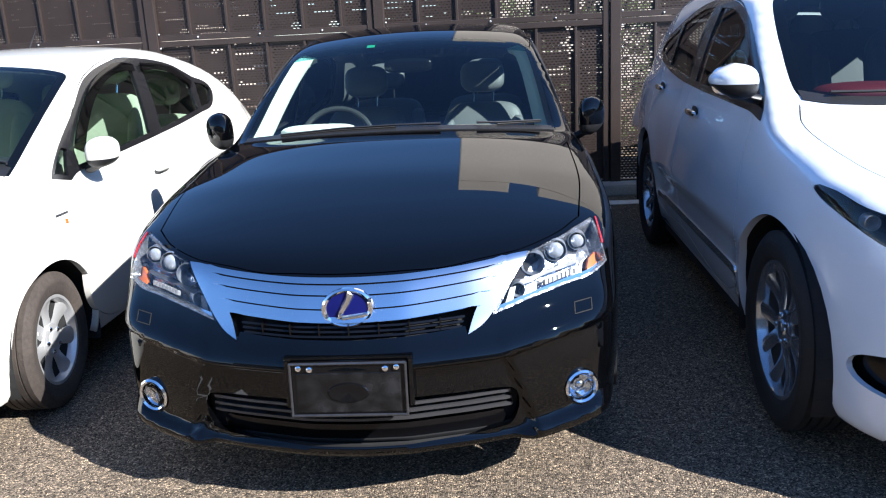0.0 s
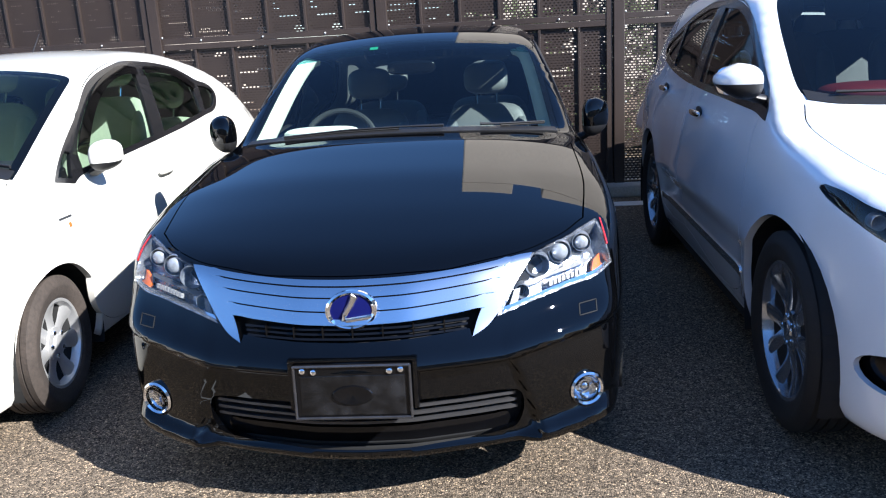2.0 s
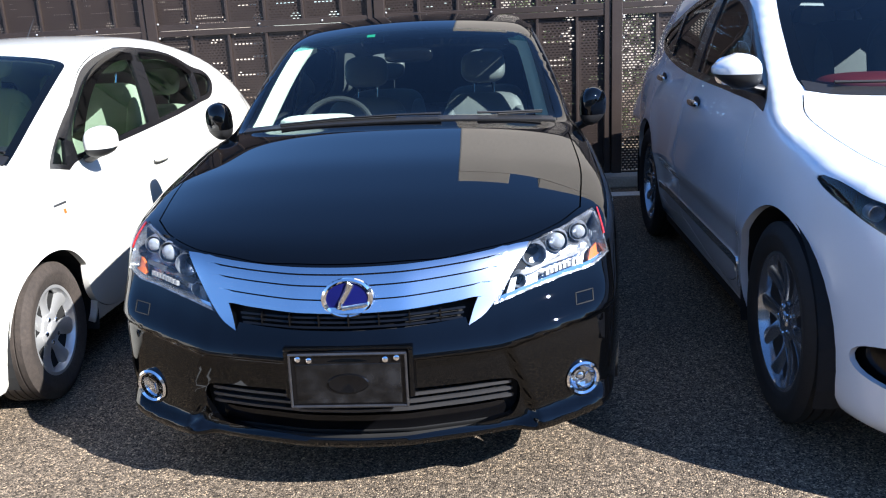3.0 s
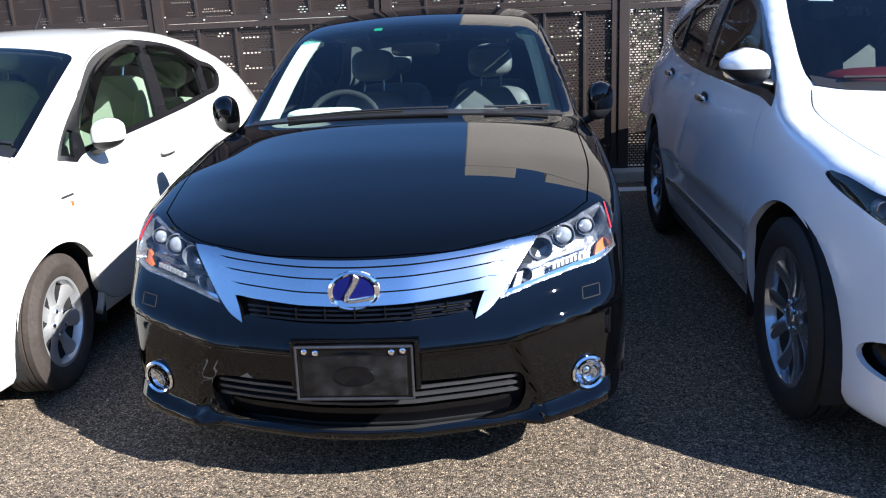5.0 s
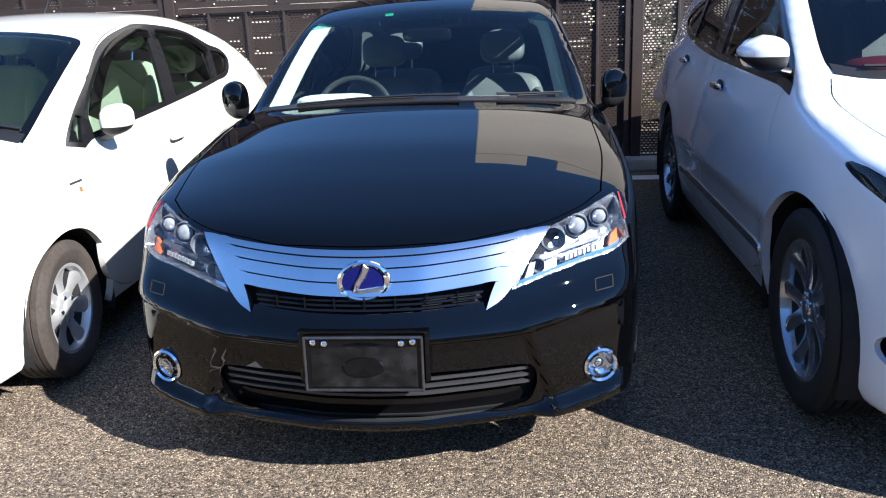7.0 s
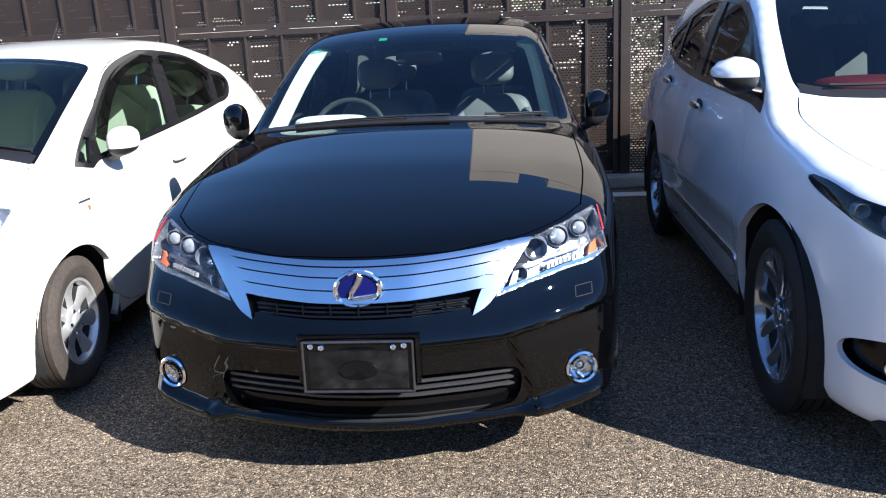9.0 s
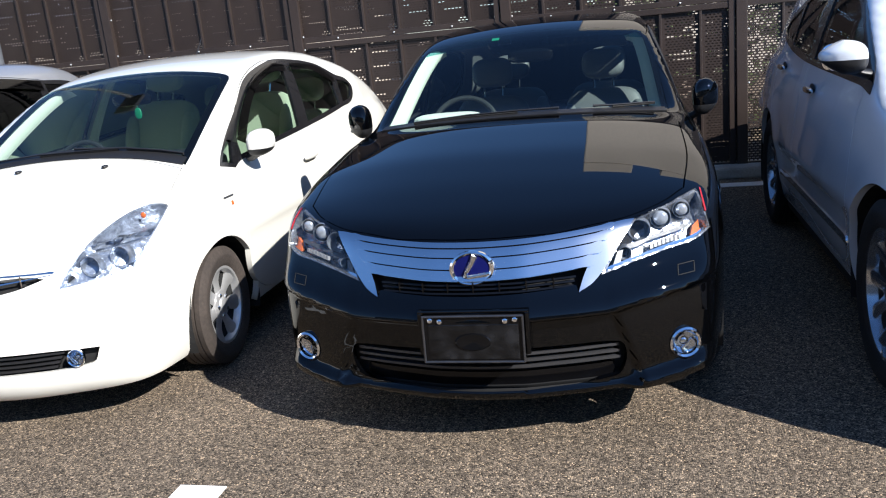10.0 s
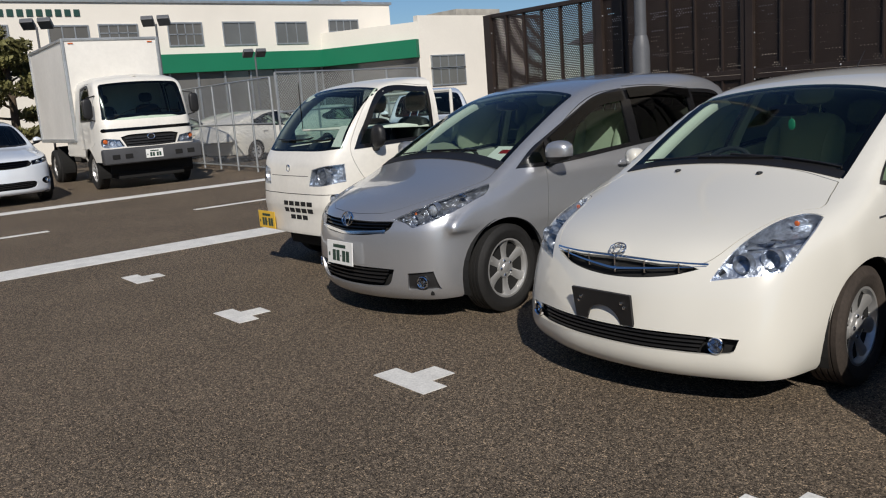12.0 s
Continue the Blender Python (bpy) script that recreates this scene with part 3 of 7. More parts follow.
def car_body(root, spec, paint, inner=None, glass=None, back_glass=None, lining=None):
    """Skin, doors, glass, tub and wheels of a car. Returns its Body, for the pieces of its own nose."""
    b = Body(spec)
    inner, glass, back_glass = inner or PALE_TRIM, glass or GLASS, back_glass or glass or GLASS
    sill = spec["sill"]
    T = lambda p: b.to_tube(p)
    flip = lambda uv: np.stack([uv[:, 0], -uv[:, 1]], 1)
    # nose seam, on the skin
    seam = np.array(spec["seam"], float)
    seam_uv = curve([tuple(q) for q in T(seam)], 0.025, closed=False)
    seam_xyz = b.tube(seam_uv)
    yw, r, R = spec["axles"][0], spec["wheel_r"], spec["wheel_r"] + spec.get("arch", 0.055)
    ye, ze = seam_xyz[-1][1], seam_xyz[-1][2]
    a0 = math.atan2(ze - r, ye - yw) % (2 * math.pi)
    front_arch = b.side_xyz(arch(spec, 0, sill, a0))
    rear_arch = b.side_xyz(arch(spec, 1, sill)) if not spec.get("cab") else front_arch[:0]
    end = spec["end"] - spec.get("stern", 0.45)
    a1 = math.pi - math.asin((sill - r) / R)
    low_front = b.side_xyz([(yw + R * math.cos(a), r + R * math.sin(a)) for a in np.linspace(a0, a1, 12)])
    tail_line = b.tube([(end, t) for t in np.linspace(T(b.side_xyz([(end, sill)]))[0][1], 0, 40)])
    right = np.vstack([seam_uv[1:-1], T(front_arch), T(rear_arch), T(tail_line)[:-1]])
    outline = np.vstack([seam_uv[:1], right, T(tail_line)[-1:], flip(right)[::-1]])
    holes = []
    # windscreen and rear window
    def across(half, step=0.03):
        pts = [*half, *mirror([p for p in half if p[0] > 1e-6])]
        return T(b.top_xyz(curve(pts, step)))
    if spec.get("flat_front"):
        half = spec["screen"]
        screen = T(b.front_xyz(curve([*half, *mirror([p for p in half if p[0] > 1e-6])], 0.03), spec["flat_front"]))
    else:
        screen = across(spec["screen"])
    holes.append(screen)
    rear = across(spec["rear_window"]) if "rear_window" in spec else None
    if rear is not None:
        holes.append(rear)
    hood = across(spec["hood"], 0.02) if "hood" in spec else None
    if hood is not None:
        holes.append(hood)
    doors = [T(b.side_xyz(curve(d, 0.03))) for d in spec["doors"]]
    wins = [T(b.side_xyz(curve(w, 0.025))) for w in spec["windows"]]
    for w in doors + wins:
        holes += [w, flip(w)]
    panel(b, "tube", outline, paint, "body_shell", root, holes, spec.get("fine", 0.03), thick=0.03, back=inner)
    if hood is not None:
        panel(b, "tube", grow(hood, -0.0035), paint, "bonnet", root, (), 0.02, thick=0.015)
    for d in doors:
        for f in (lambda q: q, flip):
            dd = f(grow(d, -0.0035))
            panel(b, "tube", dd, paint, "door", root, [f(grow(w, 0.012)) for w in wins], 0.032, thick=0.03, back=inner)
    frames = [T(b.side_xyz(curve(o, 0.03))) for o in spec.get("frames", ())]
    for o in frames:
        for f in (lambda q: q, flip):
            panel(b, "tube", f(o), GLOSS_TRIM, "window_frame", root, [f(grow(w, -0.008)) for w in wins], 0.025, lift=0.003, thick=0.02)
    # glass with black surrounds
    for n, w in enumerate(wins):
        g = back_glass if n in spec.get("dark", ()) else glass
        for f in (lambda q: q, flip):
            if not frames:
                panel(b, "tube", f(grow(w, 0.016)), TRIM, "window_surround", root, [f(grow(w, -0.008))], 0.03, lift=0.003, thick=0.02)
            panel(b, "tube", f(grow(w, -0.004)), g, "window_glass", root, (), 0.05, lift=-0.004, thick=0.004).visible_shadow = False
    panel(b, "tube", grow(screen, 0.004), GLOSS_BLACK, "windscreen_band", root, [grow(screen, -spec.get("frit", 0.03))], 0.016, lift=-0.002, thick=0.006)
    panel(b, "tube", grow(screen, -0.002), glass, "windscreen", root, (), 0.025, lift=0.001, thick=0.004).visible_shadow = False
    if rear is not None:
        panel(b, "tube", grow(rear, -0.002), back_glass, "rear_window", root, (), 0.05, lift=-0.002, thick=0.004).visible_shadow = False
    # lining of the windscreen pillars
    edge = b.tube(grow(screen, -0.006))
    n_in = b.normal(edge)
    mid = 0.5 * (edge[:, 1].min() + edge[:, 1].max())
    wide = edge[:, 0].max()
    for s in (-1, 1):
        k = [i for i in range(len(edge)) if s * edge[i][0] > wide * 0.80 and edge[i][1] > edge[:, 1].min() + 0.02]
        k.sort(key=lambda i: edge[i][1])
        p = [Vector(edge[i]) - 0.006 * Vector(n_in[i]) for i in k]
        d = Vector((-s * 0.02, 0.10, -0.045))
        rows = [*p, *[q + 0.4 * d + Vector((-s * spec.get("lining", 0.036), 0, 0)) for q in p], *[q + d + Vector((-s * (spec.get("lining", 0.036) - 0.024), 0, 0)) for q in p]]
        m = len(p)
        link("pillar_lining", rows, [(j * m + i, j * m + i + 1, (j + 1) * m + i + 1, (j + 1) * m + i) for j in (0, 1) for i in range(m - 1)], lining or inner, root)
    # tail
    st = b.to_stern(tail_line)
    st = np.vstack([st, [(-a, z) for a, z in st[::-1]]])
    panel(b, "stern", st, paint, "tail", root, (), 0.05)
    # bumper with the given openings
    run = np.linspace(b.to_belt(low_front)[-1][0], 0, 40)
    lip = b.belt([(t, spec["lip"]) for t in run])
    if "lip_line" in spec:
        lip = b.belt(np.stack([run, spec["lip_line"](lip[:, 0])], 1))
    half = np.vstack([seam_xyz[1:], low_front[1:], lip[1:-1]])
    B = b.to_belt(half)
    face = np.vstack([b.to_belt(seam_xyz[:1]), B, b.to_belt(lip[-1:]), np.stack([-B[::-1, 0], B[::-1, 1]], 1)])
    gaps = []
    for h in spec["openings"]:
        q = b.to_belt(b.front_xyz(curve(h, 0.02)))
        gaps.append(q)
        if min(p[0] for p in h) > 0.02:
            gaps.append(np.stack([-q[:, 0], q[:, 1]], 1))
    panel(b, "belt", face, paint, "front_bumper", root, gaps, spec.get("fine", 0.022), thick=0.02)
    if "cowl" in spec:
        panel(b, "tube", across(spec["cowl"], 0.02), TRIM, "cowl", root, (), 0.025, lift=0.005, thick=0.012)
    if not spec.get("cab"):
        wide = spec["axle_x"] - 0.16
        on_nose(b, strip(b, wide, lambda x: spec["floor"] + 0.004, lambda x: spec["lip"] + 0.06), DARK, "air_dam", root, lift=-0.022, step=0.05)
    # tub, engine bay, wheel housings
    e, hw = spec["end"], spec["axle_x"] - 0.28
    bm = bmesh.new()
    box(bm, (-hw, 0.22, 0.2), (hw, e - 0.25, 0.34), 0.02)
    box(bm, (-hw, 0.3, 0.3), (hw, spec["fire"], spec["fire_z"] - 0.22), 0.03)
    box(bm, (-spec["axle_x"] + 0.16, spec["fire"] - 0.06, 0.3), (spec["axle_x"] - 0.16, spec["fire"] + 0.02, spec["fire_z"] - 0.04), 0.02)
    if not spec.get("cab"):
        y0, y1 = spec["axles"][0] + R + 0.02, spec["axles"][1] - R - 0.02
        box(bm, (-spec["axle_x"] + 0.04, y0, 0.2), (spec["axle_x"] - 0.04, y1, 0.32), 0.02)
        box(bm, (-spec["axle_x"] + 0.15, 0.24, 0.2), (spec["axle_x"] - 0.15, spec["axles"][0] - R + 0.04, 0.25), 0.02)
    part("underbody", bm, DARK, root)
    for y in spec["axles"]:
        for s in (-1, 1):
            bm = bmesh.new()
            n = 24
            rows = [[bm.verts.new((x, y + (R + 0.012) * math.cos(a), r + (R + 0.012) * math.sin(a))) for x in (s * (spec["axle_x"] - 0.28), s * (spec["axle_x"] - 0.0))] for a in np.linspace(-0.35, math.pi + 0.35, n)]
            for p, q in zip(rows, rows[1:]):
                bm.faces.new((p[0], p[1], q[1], q[0]))
            bm.faces.new([v[0] for v in rows])
            part("wheel_housing", bm, DARK, root)
    for k, y in enumerate(spec["axles"] + spec.get("more_axles", ())):
        for s in (-1, 1):
            wheel(root, (s * (spec["axle_x"] - spec["tyre_w"] / 2), y, r), r, spec["tyre_w"], spec["rim_r"], spec["spokes"], spec["tyre"], spec["alloy"], s, spec.get("steer", 0) if k == 0 else 0)
    return b


def cabin_things(root, spec, cloth, dash=None, dash_top=None, rear_seats=True, right_drive=True):
    """Dashboard, seats, steering wheel and inside mirror."""
    fy, fz, hw = spec["fire"], spec["fire_z"], spec["axle_x"] - 0.2
    bm = bmesh.new()
    blob(bm, (0, fy + 0.30, fz - 0.16 + spec.get("dash_up", 0)), (hw, 0.33, 0.125), 5, 40, 14)
    d = part("dashboard", bm, dash or DASH, root, smooth=True)
    bm = bmesh.new()
    blob(bm, (-0.36, fy + 0.42, fz - 0.045 + spec.get("hood_up", 0)), (0.20, 0.14, 0.06 - 0.2 * spec.get("hood_up", 0)), 2.6)
    part("instrument_hood", bm, dash_top or dash or DASH, d, smooth=True)
    sy = fy + 1.15
    for x in (-0.36, 0.36):
        seat(root, x, sy, 0.56 + spec.get("lift", 0), cloth)
    if rear_seats:
        for x in (-0.36, 0.36):
            seat(root, x, sy + spec.get("rear_gap", 0.92), spec.get("rear_z", 0.60) + spec.get("lift", 0), cloth, 0.56, spec.get("rear_back", 0.56), 22, depth=0.46)
    steering_wheel(root, (-0.36, fy + 0.58, fz - 0.085 - spec.get("wheel_drop", 0)))
    x, y, z = 0, spec["mirror_y"], spec["mirror_z"]
    bm = bmesh.new()
    blob(bm, (x, y, z), (0.125, 0.018, 0.035), 3.5)
    part("inside_mirror", bm, GLOSS_BLACK, root, smooth=True)


def side_mirror(root, at, paint, sign, size=(0.115, 0.075, 0.085), stalk=None, cut=0.42):
    """Door mirror: shell that tapers forward, dark base, mirror glass towards the rear."""
    x, y, z = at
    m = empty("door_mirror", pose(sign * x, y, z), root)
    for low in (0, 1):
        bm = bmesh.new()
        blob(bm, (0, 0, 0), size, 2.8, 32, 22)
        for v in bm.verts:
            u = v.co.x * sign / size[0]
            v.co.z *= 1.0 - (0.22 if cut > 0.3 else 0.6) * max(0, u)
            v.co.z += 0.10 * size[2] * u
            v.co.y += 0.25 * size[1] * u
            v.co.y = min(v.co.y, 0.45 * size[1])
        edge = -cut * size[2]
        bmesh.ops.bisect_plane(bm, geom=[*bm.verts, *bm.edges, *bm.faces], plane_co=(0, 0, edge), plane_no=(0, 0, 1), clear_outer=bool(low), clear_inner=not low)
        part("lower_shell" if low else "shell", bm, TRIM if low else paint, m, smooth=True, angle=50)
    bm = bmesh.new()
    blob(bm, (0, 0.4 * size[1] + 0.001, 0), (size[0] * 0.86, 0.006, size[2] * 0.82), 3.2)
    part("mirror_glass", bm, CHROME, m, smooth=True)
    bm = bmesh.new()
    tube(bm, [(-sign * size[0] * 0.3, 0, -size[2] * 0.72), (-sign * (size[0] * 0.8), 0.01, -size[2] * 1.0), (-sign * (size[0] * 1.25), 0.02, -size[2] * 1.15)], [0.035, 0.03, 0.035], 12, 0.6)
    part("stalk", bm, TRIM, m, smooth=True)
    return m


def wiper(root, b, pts, name="wiper"):
    """A wiper arm and blade lying on the windscreen, through (x, y) places from pivot to tip."""
    p = b.top_xyz(np.array(pts, float))
    n = b.normal(p)
    w = empty(name, None, root)
    bm = bmesh.new()
    q = [Vector(v) + Vector(k) * h for v, k, h in zip(p, n, np.linspace(0.020, 0.016, len(p)))]
    tube(bm, q, [0.011] + [0.007] * (len(q) - 1), 6, 0.6)
    part("arm", bm, TRIM, w)
    bm = bmesh.new()
    tube(bm, [Vector(v) + Vector(k) * 0.010 for v, k in zip(p[1:], n[1:])], 0.006, 6)
    part("blade", bm, RUBBER, w)
    return w


def on_nose(b, outline, mat, name, parent, holes=(), step=0.015, lift=0.002, thick=0.01, label="", both=True, back=None):
    """A piece of skin on the nose from a front-view outline (x, z); mirrored too where it lies on one side."""
    made = []
    for s in ((1, -1) if both and min(p[0] for p in outline) > 0.02 else (1,)):
        conv = lambda o: (lambda q: np.stack([s * q[:, 0], q[:, 1]], 1))(b.to_belt(b.front_xyz(curve(o, step * 1.3))))
        o = conv(outline)
        made.append(panel(b, "belt", grow(o, 0.05) if name.endswith("recess") else o, mat, name, parent, [conv(h) for h in holes], step, lift, thick, label, back))
    return made


def headlamp(root, b, outline, parts, depth=0.055, liner=None, name="headlamp"):
    """Clear lens over a recessed housing, with round units given as (x, z, radius, kind)."""
    lamps = []
    for s in (1, -1):
        lamp = empty(name, None, root)
        lamps.append(lamp)
        conv = lambda o: (lambda q: np.stack([s * q[:, 0], q[:, 1]], 1))(b.to_belt(b.front_xyz(curve(o, 0.015))))
        o = conv(outline)
        panel(b, "belt", grow(o, 0.003), liner or LAMP_SILVER, "housing", lamp, (), 0.02, lift=-depth, thick=0.002)
        panel(b, "belt", grow(o, 0.002), liner or LAMP_SILVER, "bezel", lamp, [grow(o, -0.006)], 0.02, lift=-0.003, thick=depth)
        panel(b, "belt", grow(o, -0.003), LENS, "lens", lamp, (), 0.02, lift=0.002, thick=0.003).visible_shadow = False
        for x, z, rad, kind in parts:
            p = b.front_xyz([(x, z)])[0]
            p = Vector((s * p[0], p[1], p[2]))
            bm = bmesh.new()
            c = pose(p.x, p.y + depth * 0.62, p.z, 0, 0, -90) @ Matrix.Diagonal((1, 1, 1, 1))
            if kind == "bulb":
                blob(bm, p + Vector((0, depth * 0.9, 0)), (rad, rad * 0.5, rad), 2.2)
                part("indicator", bm, AMBER, lamp, "amber indicator bulb cover", smooth=True)
            elif kind == "bar":
                box(bm, p + Vector((-rad, depth * 0.5, -rad * 0.25)), p + Vector((rad, depth * 1.0, rad * 0.25)), 0.006)
                part("light_bar", bm, CHROME, lamp)
            else:
                lathe(bm, [(-0.05, rad * 0.35), (-0.03, rad * 0.75), (0.0, rad * 0.98), (0.004, rad), (0.004, rad * 1.06), (-0.04, rad * 1.06), (-0.055, rad * 0.4)], 36, c, closed=True)
                part("reflector", bm, LAMP_SILVER, lamp, smooth=True)
                if kind == "eye":
                    bm = bmesh.new()
                    blob(bm, p + Vector((0, depth * 0.6, 0)), (rad * 0.78, rad * 0.5, rad * 0.78), 2.0)
                    part("projector", bm, PROJECTOR, lamp, smooth=True)
    return lamps


PROJECTOR = material("projector_glass", (0.36, 0.39, 0.43), rough=0.12, coat=1.0, metal=0.35, grain=0.15, grain_scale=60)


def number_plate(root, at, mat, wide=0.33, high=0.165, tilt=0, ink=PLATE_INK, yaw=0):
    """A plate with plain bars where the writing stands."""
    p = empty("number_plate", pose(*at, tilt, 0, yaw), root)
    bm = bmesh.new()
    box(bm, (-wide / 2, -0.004, -high / 2), (wide / 2, 0.004, high / 2), 0.003)
    part("plate", bm, mat, p)
    for x0, x1, z0, z1 in ((-0.08, 0.08, 0.035, 0.058), (-0.145, -0.125, -0.03, -0.005), (-0.09, -0.05, -0.058, 0.018), (-0.04, 0.0, -0.058, 0.018), (0.012, 0.022, -0.026, -0.014), (0.035, 0.075, -0.058, 0.018), (0.085, 0.125, -0.058, 0.018)):
        bm = bmesh.new()
        box(bm, (x0, -0.0056, z0), (x1, -0.0036, z1))
        part("plate_bar", bm, ink, p)
    return p


# ---- ground ----
def ground():
    bm = bmesh.new()
    bmesh.ops.create_grid(bm, x_segments=40, y_segments=40, size=300)
    g = part("ground", bm, ASPHALT)
    return tagged(g, "dark grey coarse asphalt of the car park", "ground", kind="structure")


ground()


def stripe(points, name="line_marking", label="worn white painted line on the asphalt"):
    """Paint on the ground, 3 mm thick, from an outline of (x, y)."""
    bm = bmesh.new()
    top = [bm.verts.new((x, y, 0.004)) for x, y in points]
    low = [bm.verts.new((x, y, -0.001)) for x, y in points]
    bm.faces.new(top)
    n = len(points)
    for i in range(n):
        bm.faces.new((top[i], low[i], low[(i + 1) % n], top[(i + 1) % n]))
    return tagged(part(name, bm, LINE_PAINT), label, "road marking", kind="structure")


def t_mark(x, y):
    """A stall mark: a bar along the aisle with a stub towards the stalls."""
    stripe([(x - 0.27, y - 0.155), (x + 0.19, y - 0.155), (x + 0.19, y), (x + 0.06, y), (x + 0.06, y + 0.16), (x - 0.12, y + 0.16), (x - 0.12, y), (x - 0.27, y)], "stall_mark", "white painted T mark between two stalls")


for k in range(4):
    t_mark(-0.95 - 2.2 * k, -0.50)
stripe([(-9.45, -30), (-8.85, -30), (-8.85, 5.2), (-9.45, 5.2)])
stripe([(-16.4, -30), (-15.9, -30), (-15.9, 12), (-16.4, 12)])
for y0, y1 in ((-1.4, -0.2), (2.0, 4.0)):
    stripe([(-12.6, y0), (-12.45, y0), (-12.45, y1), (-12.6, y1)])
stripe([(-8.8, 4.45), (4.5, 4.45), (4.5, 4.60), (-8.8, 4.60)])

# ---- cars ----
def black_lip(x):
    """Height of the bumper's lower edge, which rises to the corners."""
    return np.interp(np.abs(x), [0, .5, .6, .68, .76, .82, .88], [.212, .218, .226, .240, .262, .262, .24])


def black_relief(x, z):
    """Crease across the bumper, the set-back middle between two upright edges and the ledges under the fog lamps."""
    step = lambda v: np.clip(v, 0, 1) ** 2 * (3 - 2 * np.clip(v, 0, 1))
    zc = np.interp(x, [0, .17, .44, .60, .70, .80, .85], [.518, .518, .517, .545, .562, .585, .60])
    d = z - zc
    out = .034 * np.where(d > 0, np.exp(-(d / .062) ** 2), np.exp(-(d / .012) ** 2))
    inner = step((.482 + .34 * (.5 - z) - x) / .032)
    out = out * (1 - .25 * step((x - .70) / .12)) - .030 * inner * step((zc - .002 - z) / .02) * step((z - .225) / .03)
    foot = black_lip(x) + .012
    return out + .050 * step((x - .47) / .09) * step((foot + .058 - z) / .056)


